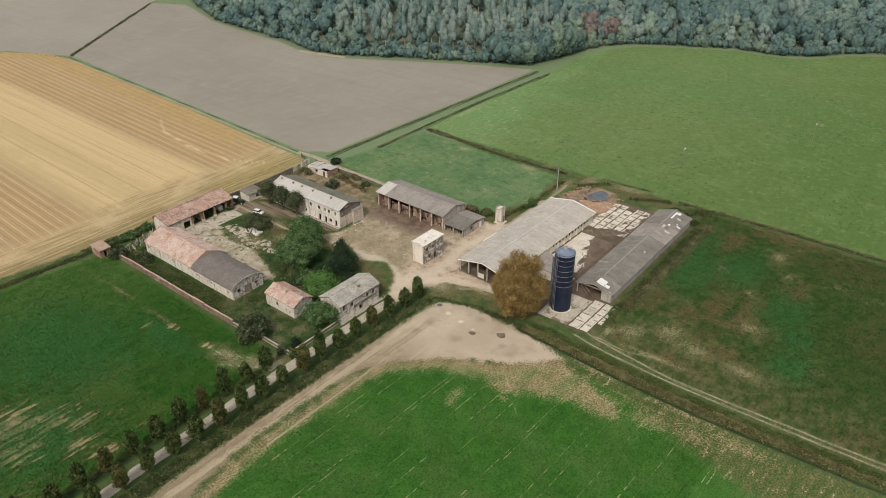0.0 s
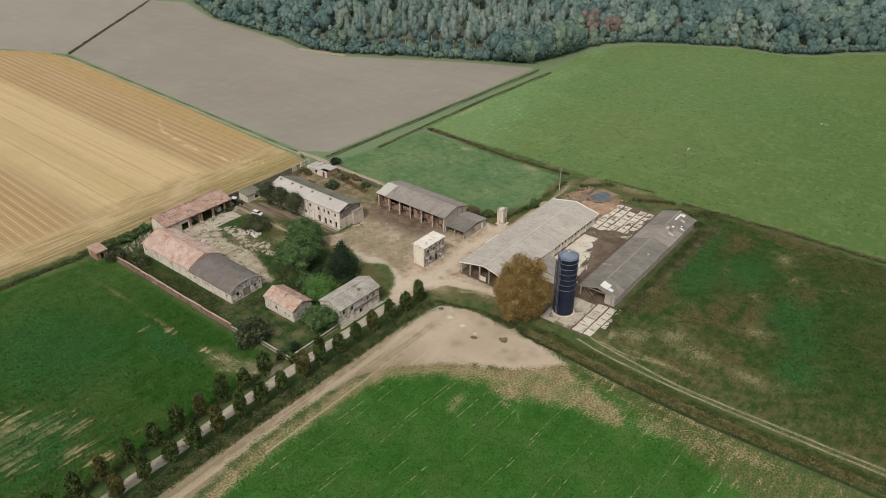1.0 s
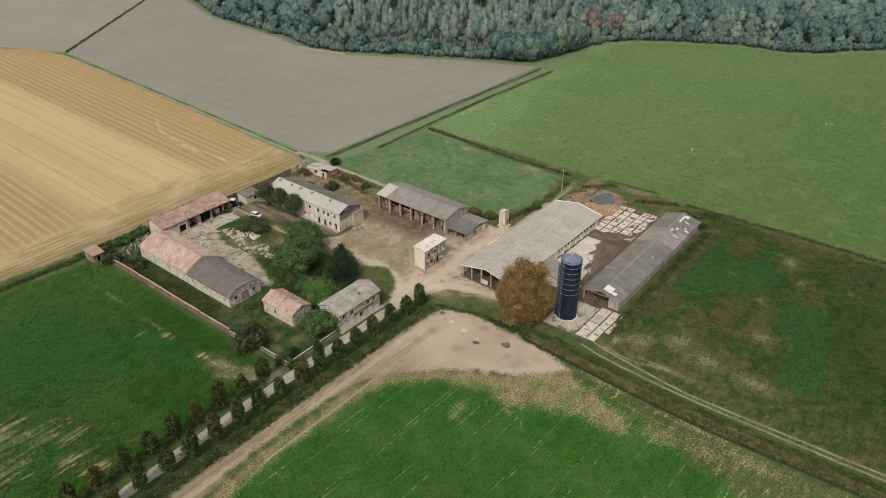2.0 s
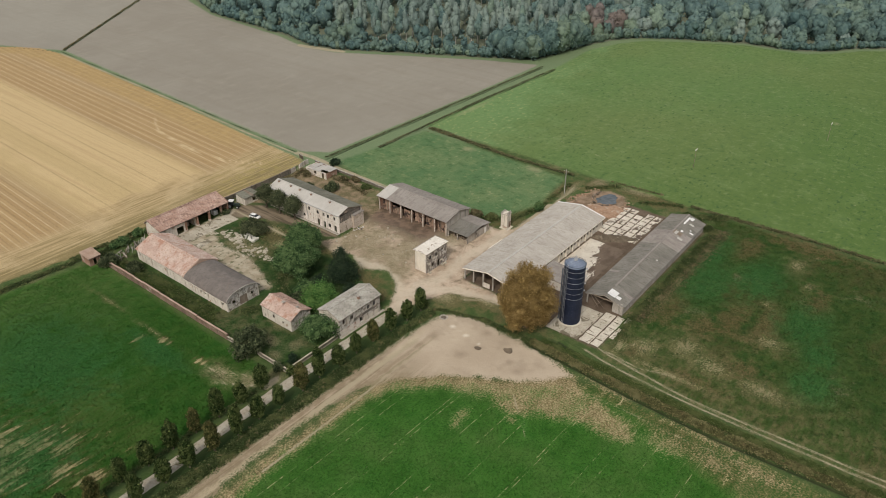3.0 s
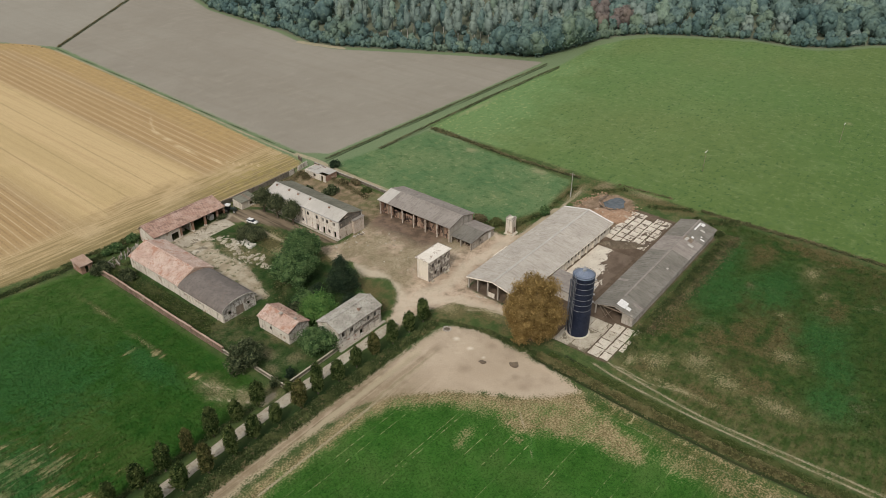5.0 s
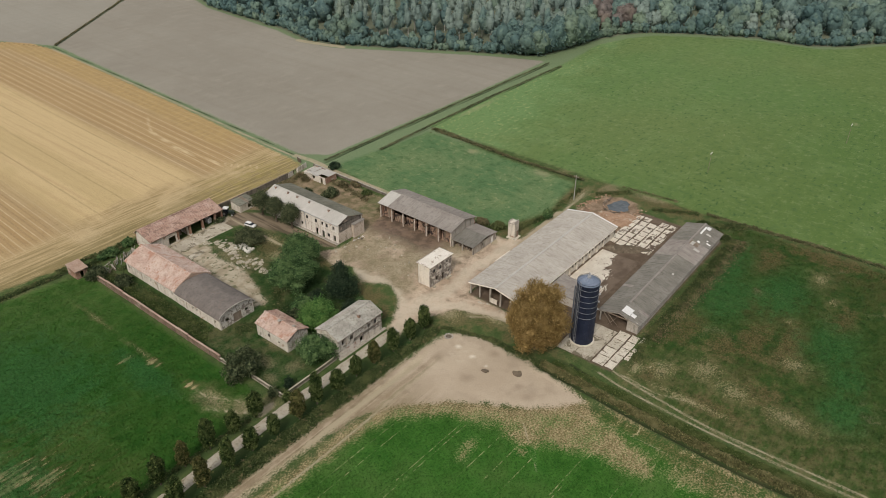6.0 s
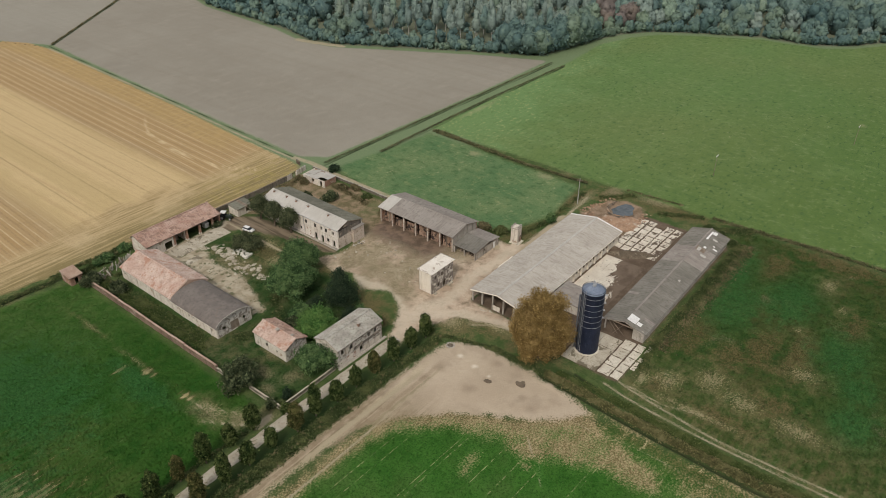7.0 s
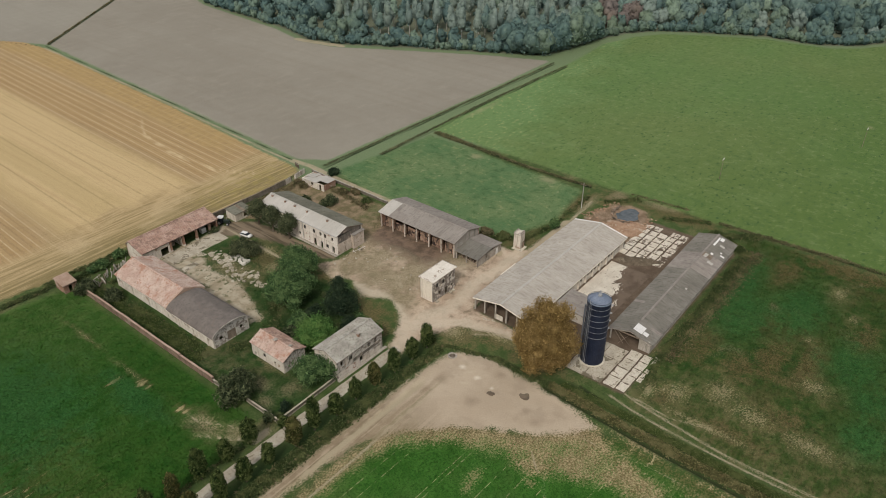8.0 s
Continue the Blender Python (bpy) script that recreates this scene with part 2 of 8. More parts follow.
# Far crown tones, lifted and blued: aerial haze put into the leaf colour.
LEAF_WOOD = canopy("hazed_woodland_leaves", (0.115, 0.184, 0.176), (0.165, 0.244, 0.218), (0.24, 0.32, 0.24))
LEAF_EDGE = canopy("hazed_edge_leaves", (0.085, 0.146, 0.142), (0.124, 0.194, 0.174), (0.195, 0.262, 0.192))
LEAF_PALE = canopy("hazed_poplar_leaves", (0.19, 0.256, 0.23), (0.225, 0.29, 0.255), (0.27, 0.332, 0.28))
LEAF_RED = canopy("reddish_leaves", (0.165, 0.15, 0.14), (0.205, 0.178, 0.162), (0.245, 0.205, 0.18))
WEED = leafy("verge_weeds", (0.036, 0.056, 0.02), (0.085, 0.115, 0.04), (0.14, 0.155, 0.062), 0.3, (0.24, 0.195, 0.105))
WEED_DRY = leafy("dry_weeds", (0.08, 0.078, 0.038), (0.16, 0.145, 0.075), (0.25, 0.205, 0.115), 0.3, (0.2, 0.135, 0.085))


# ---- building blocks ----


def part(name, bm, material, parent, label="", smooth=False, kind=""):
    """Links a bmesh as one mesh object under a thing or a part."""
    data = bpy.data.meshes.new(name)
    bm.normal_update()
    bm.to_mesh(data)
    bm.free()
    return piece(name, data, material, parent, label, smooth, kind)


def piece(name, data, material, parent=None, label="", smooth=False, kind="", m=None):
    if material and not data.materials:
        data.materials.append(material)
    if smooth:
        data.shade_smooth()
    ob = new(name, data)
    if parent:
        ob.parent = parent
    if m is not None:
        ob.matrix_basis = m
    return tagged(ob, label, kind=kind)


def thing(name, m, label, category, group="", kind=""):
    ob = new(name)
    ob.empty_display_size = 0.5
    ob.matrix_basis = m
    return tagged(ob, label, category, group, kind)


def box(bm, x0, y0, z0, x1, y1, z1):
    v = [bm.verts.new((x, y, z)) for z in (z0, z1) for x, y in ((x0, y0), (x1, y0), (x1, y1), (x0, y1))]
    for f in ((3, 2, 1, 0), (4, 5, 6, 7), (0, 1, 5, 4), (1, 2, 6, 5), (2, 3, 7, 6), (3, 0, 4, 7)):
        bm.faces.new([v[i] for i in f])


def boxed(*boxes):
    bm = bmesh.new()
    for b in boxes:
        box(bm, *b)
    return bm


def tube(bm, p0, p1, r0, r1, sides=8, caps=True):
    p0, p1 = Vector(p0), Vector(p1)
    q = (p1 - p0).to_track_quat("Z", "Y")
    rings = [[bm.verts.new(p + q @ Vector((r * math.cos(a), r * math.sin(a), 0)))
              for a in (2 * math.pi * i / sides for i in range(sides))] for p, r in ((p0, r0), (p1, r1))]
    for i in range(sides):
        j = (i + 1) % sides
        bm.faces.new((rings[0][i], rings[0][j], rings[1][j], rings[1][i]))
    if caps:
        bm.faces.new(rings[0][::-1])
        bm.faces.new(rings[1])


def tubed(*tubes):
    bm = bmesh.new()
    for t in tubes:
        tube(bm, *t)
    return bm


def prism(bm, profile, x0, x1):
    """A closed profile of (y, z), drawn out along x."""
    a = [bm.verts.new((x0, y, z)) for y, z in profile]
    b = [bm.verts.new((x1, y, z)) for y, z in profile]
    bm.faces.new(a[::-1])
    bm.faces.new(b)
    for i in range(len(a)):
        j = (i + 1) % len(a)
        bm.faces.new((a[i], a[j], b[j], b[i]))


def wall_cells(length, z0, z1, openings):
    """The cells (u0, u1, v0, v1) of a wall's grid that are left round its openings."""
    us = sorted({0.0, length, *(round(min(o[k], length), 4) for o in openings for k in (0, 1))})
    vs = sorted({z0, z1, *(round(min(max(o[k], z0), z1), 4) for o in openings for k in (2, 3))})
    return [(u0, u1, v0, v1) for u0, u1 in zip(us, us[1:]) for v0, v1 in zip(vs, vs[1:])
            if not any(o[0] < (u0 + u1) / 2 < o[1] and o[2] < (v0 + v1) / 2 < o[3] for o in openings)]


def welded(bm):
    bmesh.ops.remove_doubles(bm, verts=bm.verts[:], dist=0.0005)
    return bm


def wall_x(length, y0, y1, z1, openings=(), z0=-0.3, x0=0.0):
    return welded(boxed(*((x0 + a, y0, b0, x0 + b, y1, b1) for a, b, b0, b1 in wall_cells(length, z0, z1, openings))))


def wall_y(length, x0, x1, z1, openings=(), z0=-0.3, y0=0.0):
    return welded(boxed(*((x0, y0 + a, b0, x1, y0 + b, b1) for a, b, b0, b1 in wall_cells(length, z0, z1, openings))))


def window(parent, m, w, h, material=None):
    """A broken casement set into a wall, in the local x, z plane: a frame with one mullion, and two dark panes."""
    frame_bm = boxed((0, 0, 0, 0.07, 0.08, h), (w - 0.07, 0, 0, w, 0.08, h), (0.07, 0, 0, w - 0.07, 0.08, 0.07),
                     (0.07, 0, h - 0.07, w - 0.07, 0.08, h), (w / 2 - 0.03, 0, 0.07, w / 2 + 0.03, 0.08, h - 0.07))
    win = part("window", frame_bm, material or WOOD, parent)
    win.matrix_basis = m
    for a, b in ((0.07, w / 2 - 0.03), (w / 2 + 0.03, w - 0.07)):
        part("pane", boxed((a, 0.03, 0.07, b, 0.045, h - 0.07)), GLASS, win)
    return win


def slope_frame(x, y0, z0, y1, z1):
    """A frame on a roof slope: its x along the ridge, its y up the slope, its z off the slope."""
    up = Vector((0, y1 - y0, z1 - z0))
    length = up.length
    up.normalize()
    along = Vector((1, 0, 0)) if y1 > y0 else Vector((-1, 0, 0))
    off = along.cross(up)
    m = Matrix((along, up, off)).transposed().to_4x4()
    m.translation = (x, y0, z0)
    return m, length


def sheet_slope(parent, x0, x1, y0, z0, y1, z1, material, rng, wide=1.05, long=2.6, lost=(), other=None, share=0.0, stretch=(2.0, 2.0)):
    """A slope of corrugated sheets, each its own piece, on a thin deck; y0, z0 is the eave and y1, z1 the ridge."""
    m, length = slope_frame(x0 if y1 > y0 else x1, y0, z0, y1, z1)
    deck = part("roof_deck", boxed((0, 0, -0.1, x1 - x0, length, -0.02)), WOOD, parent)
    deck.matrix_basis = m
    columns, rows = round((x1 - x0) / wide), max(1, round(length / long))
    w, l = (x1 - x0) / columns, length / rows
    bm = bmesh.new()
    waves = 5
    ridge_pts = [(w * i / (2 * waves), 0.05 if i % 2 else 0.012) for i in range(2 * waves + 1)]
    low = [bm.verts.new((px, -0.05, pz + 0.03)) for px, pz in ridge_pts]
    high = [bm.verts.new((px, l, pz)) for px, pz in ridge_pts]
    skirt = [bm.verts.new((px, -0.05, pz - 0.02)) for px, pz in ridge_pts]
    for i in range(2 * waves):
        bm.faces.new((low[i], low[i + 1], high[i + 1], high[i]))
        bm.faces.new((skirt[i], skirt[i + 1], low[i + 1], low[i]))
    data = bpy.data.meshes.new("roof_sheet")
    bm.to_mesh(data)
    bm.free()
    data.materials.append(material)
    spare = data.copy()
    if other:
        spare.materials[0] = other
    for i in range(columns):
        for j in range(rows):
            if (i, j) in lost:
                continue
            sheet = piece("roof_sheet", spare if other and (rng.random() < share or stretch[0] < (i if y1 > y0 else columns - i) / columns < stretch[1]) else data, None, parent)
            sheet.matrix_basis = m @ pose(i * w, j * l + rng.uniform(-0.03, 0.03), rng.uniform(0, 0.012), 0, 0, rng.uniform(-0.5, 0.5))


def tile_slope(parent, x0, x1, y0, z0, y1, z1, material, rng, wide=0.3, long=0.42, sag=0.0):
    """A slope of barrel tiles: columns of half rounds in stepped courses, a little uneven."""
    m, length = slope_frame(x0 if y1 > y0 else x1, y0, z0, y1, z1)
    span = x1 - x0
    columns, courses = round(span / wide), round(length / long)
    xs = np.linspace(0, span, columns * 3 + 1)
    ys = np.repeat(np.linspace(0, length, courses + 1), 2)[1:-1]
    lift = np.tile((0.05, 0.0), courses)
    bumps = np.array([0.0, 0.085, 0.085])[np.arange(len(xs)) % 3]
    jitter = np.array([[rng.uniform(-0.025, 0.025) for _ in range(columns + 1)] for _ in range(courses)])
    verts = np.empty((len(ys), len(xs), 3))
    verts[:, :, 0] = xs
    verts[:, :, 1] = ys[:, None]
    dip = sag * np.sin(np.pi * xs / span)[None, :] * np.sin(np.pi * np.clip(ys / length, 0, 1) * 0.5)[:, None]
    verts[:, :, 2] = bumps + lift[:, None] + np.repeat(jitter, 2, 0)[:, np.arange(len(xs)) // 3] - dip
    nx = len(xs)
    faces = [(r * nx + c, r * nx + c + 1, (r + 1) * nx + c + 1, (r + 1) * nx + c) for r in range(len(ys) - 1) for c in range(nx - 1)]
    data = bpy.data.meshes.new("roof_tiles")
    data.from_pydata(verts.reshape(-1, 3).tolist(), [], faces)
    deck = part("roof_deck", boxed((0, 0, -0.14, span, length, -0.03 - sag)), WOOD, parent)
    deck.matrix_basis = m
    tiles = piece("roof_tiles", data, material, parent, kind="stuff")
    tiles.matrix_basis = m


def ridge_cap(parent, x0, x1, y, z, material, r=0.14):
    bm = bmesh.new()
    prism(bm, [(y + r * 1.6 * math.cos(a), z - 0.05 + r * math.sin(a)) for a in np.linspace(0, math.pi, 6)], x0, x1)
    part("ridge_cap", bm, material, parent)


def chimney(parent, x, y, z, material=BRICK, w=0.6, h=1.0):
    stack = part("chimney", boxed((x - w / 2, y - w / 2, z - 0.8, x + w / 2, y + w / 2, z + h)), material, parent)
    part("chimney_cap", boxed((x - w * 0.7, y - w * 0.7, z + h, x + w * 0.7, y + w * 0.7, z + h + 0.1)), CONCRETE, stack)


def gable(bm, x0, x1, ya, za, yr, zr, yb, zb):
    prism(bm, [(ya, za), (yb, zb), (yr, zr)] if yb > ya else [(yb, zb), (ya, za), (yr, zr)], x0, x1)


# ---- plants ----


def leaf_quads(pts, nrm, size, rng, loose=0.45, spiky=0.0):
    """Bent leaf sprays: one quad at each point, facing roughly along its normal; a spiky share points outwards."""
    n = len(pts)
    nrm = nrm + rng.normal(0, loose, (n, 3))
    nrm /= np.linalg.norm(nrm, axis=1)[:, None] + 1e-9
    side = np.cross(nrm, rng.normal(0, 1, (n, 3)))
    side /= np.linalg.norm(side, axis=1)[:, None] + 1e-9
    out = (rng.random(n) < spiky)[:, None]
    nrm, side = np.where(out, side, nrm), np.where(out, nrm, side)
    other = np.cross(nrm, side)
    s = (size * rng.uniform(0.6, 1.3, n))[:, None]
    corners = np.stack([pts - side * s * 0.5, pts + other * s * 0.32 - nrm * s * 0.1, pts + side * s * 0.5, pts - other * s * 0.32 + nrm * s * 0.1], 1)
    return corners.reshape(-1, 3)


def leaf_data(name, verts, material, body=None):
    data = bpy.data.meshes.new(name)
    n = len(verts) // 4
    points, faces = verts.tolist(), np.arange(4 * n).reshape(n, 4).tolist()
    if body:
        faces += [[4 * n + i for i in f] for f in body[1]]
        points += body[0]
    data.from_pydata(points, [], faces)
    data.materials.append(material)
    return data


def crown_points(lobes, clumps, rng, shell=0.7, spread=0.35, per=7):
    """Points and outward directions of leaf clumps on a crown made of overlapping lobes (x, y, z, rx, ry, rz)."""
    lobes = np.array(lobes, float)
    area = (lobes[:, 3] * lobes[:, 4] + lobes[:, 5] ** 2)
    pick = rng.choice(len(lobes), clumps * 2, p=area / area.sum())
    d = rng.normal(0, 1, (clumps * 2, 3))
    d /= np.linalg.norm(d, axis=1)[:, None]
    lump = 1 + 0.16 * np.sin(d[:, 0] * 5 + pick) * np.sin(d[:, 1] * 5 + 2 * pick) + 0.12 * np.sin(d[:, 2] * 8 + d[:, 0] * 6 + pick)
    r = (shell + (1 - shell) * rng.random(clumps * 2) ** 0.6) * lump
    p = lobes[pick, :3] + d * lobes[pick, 3:] * r[:, None]
    depth = np.min([np.linalg.norm((p - l[:3]) / l[3:], axis=1) + 9 * (pick == i) for i, l in enumerate(lobes)], 0) if len(lobes) > 1 else np.full(len(p), 9.0)
    keep = np.flatnonzero(depth > 0.68)[:clumps]
    p, d = p[keep], d[keep]
    p = np.repeat(p, per, 0) + rng.normal(0, spread, (len(p) * per, 3))
    d = np.repeat(d, per, 0) + np.array([0, 0, 0.35])
    return p, d


def crown_cores(lobes, rng, fill=0.86, rows=5, cols=8):
    """Lumpy closed bodies inside the lobes, so that a crown far off has no holes: vertices and faces."""
    verts, faces = [], []
    for x, y, z, rx, ry, rz in lobes:
        grid = []
        for i in range(rows + 1):
            a = math.pi * i / rows
            for j in range(cols):
                b = 2 * math.pi * j / cols + 0.4 * i
                k = fill * rng.uniform(0.82, 1.08)
                grid.append((x + k * rx * math.sin(a) * math.cos(b), y + k * ry * math.sin(a) * math.sin(b), z + k * rz * math.cos(a)))
        for i in range(rows):
            for j in range(cols):
                q = (j + 1) % cols
                base = len(verts)
                verts += [grid[i * cols + j], grid[(i + 1) * cols + j], grid[(i + 1) * cols + q], grid[i * cols + q]]
                faces.append((base, base + 1, base + 2, base + 3))
    return verts, faces


def far_body(lobes, rng, rows=6, cols=9):
    """Closed lumpy crown bodies with shared corners, for trees far off: vertices and faces."""
    verts, faces = [], []
    a = np.linspace(0.12, math.pi - 0.12, rows)[:, None]
    b = (2 * math.pi * np.arange(cols) / cols)[None, :] + 0.3 * np.arange(rows)[:, None]
    for x, y, z, rx, ry, rz in lobes:
        k = rng.uniform(0.78, 1.06, (rows, cols)) * (1 + 0.1 * np.sin(3 * b + 9 * rng.random()) * np.sin(a))
        grid = np.stack([x + k * rx * np.sin(a) * np.cos(b), y + k * ry * np.sin(a) * np.sin(b), z + k * rz * np.cos(a)], -1).reshape(-1, 3)
        base = len(verts)
        verts += grid.tolist()
        for i in range(rows - 1):
            for j in range(cols):
                q = (j + 1) % cols
                faces.append((base + i * cols + j, base + (i + 1) * cols + j, base + (i + 1) * cols + q, base + i * cols + q))
        faces.append(tuple(base + j for j in range(cols)))
    return verts, faces


def body_leaves(body, lobes, count, rng):
    """Places and outward directions of leaf sprays lying on far crown bodies."""
    verts = np.array(body[0])
    owner = np.repeat(np.array(lobes, float), len(verts) // len(lobes), 0)
    out = (verts - owner[:, :3]) / owner[:, 3:]
    out /= np.linalg.norm(out, axis=1)[:, None] + 1e-9
    pick = rng.choice(len(verts), count, p=owner[:, 3] ** 2 / (owner[:, 3] ** 2).sum())
    d = out[pick] + rng.normal(0, 0.28, (count, 3))
    d /= np.linalg.norm(d, axis=1)[:, None]
    reach = np.linalg.norm((verts - owner[:, :3]) / owner[:, 3:], axis=1)[pick]
    p = owner[pick, :3] + d * owner[pick, 3:] * (reach * rng.uniform(0.96, 1.14, count))[:, None]
    return p, d + np.array([0, 0, 0.3])


def trunk_bm(height, r, lobes, rng, sides=8):
    bm = bmesh.new()
    lean = (rng.uniform(-0.2, 0.2), rng.uniform(-0.2, 0.2))
    fork = (lean[0], lean[1], height * 0.45)
    tube(bm, (0, 0, -0.3), (lean[0] * 0.4, lean[1] * 0.4, height * 0.2), r * 1.35, r, sides)
    tube(bm, (lean[0] * 0.4, lean[1] * 0.4, height * 0.2), fork, r, r * 0.75, sides)
    for l in lobes:
        mid = ((fork[0] + l[0]) / 2, (fork[1] + l[1]) / 2, (fork[2] * 0.6 + l[2] * 0.4) + 0.1 * height * 0.3)
        tube(bm, fork, mid, r * 0.55, r * 0.35, 6)
        tube(bm, mid, (l[0], l[1], l[2] + l[5] * 0.5), r * 0.35, r * 0.08, 5)
    return bm


def tree(name, x, y, lobes, height, r, leaf, material, label, clumps, seed, size=0.42, group="", bark=BARK, shell=0.7, spread=0.35, per=7, category="tree", core=0.68, spiky=0.25):
    rng = np.random.default_rng(seed)
    ob = thing(name, pose(x, y, 0), label, category, group)
    part("trunk", trunk_bm(height, r, lobes, rng), bark, ob)
    p, d = crown_points(lobes, clumps, rng, shell, spread, per)
    keep = p[:, 2] > 0.05
    heart = crown_cores([(l[0], l[1], max(l[2], l[5] * 0.9), *l[3:]) for l in lobes], rng, core)
    piece("crown", leaf_data("crown", leaf_quads(p[keep], d[keep], size, rng, spiky=spiky), leaf, heart), None, ob)
    return ob


def blob_lobes(rng, n, rx, ry, z0, z1, r):
    """n lobes spread in a body of that size."""
    out = []
    for i in range(n):
        a, k = 2.4 * i + rng.uniform(-0.4, 0.4), math.sqrt((i + 0.3) / n)
        z = z0 + (z1 - z0) * (1 - k * rng.uniform(0.5, 1.0))
        s = rng.uniform(0.8, 1.2)
        out.append((rx * k * math.cos(a), ry * k * math.sin(a), z, r * s, r * s, r * s * rng.uniform(0.85, 1.1)))
    return out


def weeds(name, strips, material, label, category, seed, size=0.35):
    """Uneven weeds and shrubs along strips (x0, y0, x1, y1, width, height, clumps), one object of stuff."""
    rng = np.random.default_rng(seed)
    pts, dirs = [], []
    for x0, y0, x1, y1, width, height, n in strips:
        t = rng.random(n)
        side = np.array([-(y1 - y0), x1 - x0]) / math.hypot(x1 - x0, y1 - y0)
        off = rng.normal(0, width * 0.3, n)
        c = np.stack([x0 + (x1 - x0) * t + side[0] * off, y0 + (y1 - y0) * t + side[1] * off], 1)
        wave = 0.55 + 0.45 * np.sin(c[:, 0] * 0.9 + 1.3 * np.sin(c[:, 1] * 0.7)) * np.sin(c[:, 1] * 1.1 + c[:, 0] * 0.4)
        top = height * np.clip(wave, 0.15, 1) * np.exp(-(off / (width * 0.55)) ** 2) * rng.uniform(0.6, 1.1, n)
        for _ in range(5):
            k = rng.random(n)
            pts.append(np.c_[c + rng.normal(0, 0.22, (n, 2)), np.maximum(top * k, 0.06)])
            dirs.append(np.c_[rng.normal(0, 0.5, (n, 2)), np.full(n, 0.9)])
    data = leaf_data(name, leaf_quads(np.concatenate(pts), np.concatenate(dirs), size, rng), material)
    ob = piece(name, data, None)
    return tagged(ob, label, category, kind="stuff")


# ---- ground ----


def inside_by(px, py, poly):
    """Signed distance in metres to a closed outline: positive inside."""
    best, odd = np.full(px.shape, 1e9), np.zeros(px.shape, bool)
    for (ax, ay), (bx, by) in zip(poly, poly[1:] + poly[:1]):
        ex, ey = bx - ax, by - ay
        k = np.clip(((px - ax) * ex + (py - ay) * ey) / (ex * ex + ey * ey), 0, 1)
        best = np.minimum(best, np.hypot(px - ax - k * ex, py - ay - k * ey))
        if ey:
            odd ^= ((ay > py) != (by > py)) & (px < ex * (py - ay) / ey + ax)
    return np.where(odd, best, -best)


def line_by(px, py, line):
    """Distance in metres to an open line."""
    best = np.full(px.shape, 1e9)
    for (ax, ay), (bx, by) in zip(line, line[1:]):
        ex, ey = bx - ax, by - ay
        k = np.clip(((px - ax) * ex + (py - ay) * ey) / (ex * ex + ey * ey), 0, 1)
        best = np.minimum(best, np.hypot(px - ax - k * ex, py - ay - k * ey))
    return best


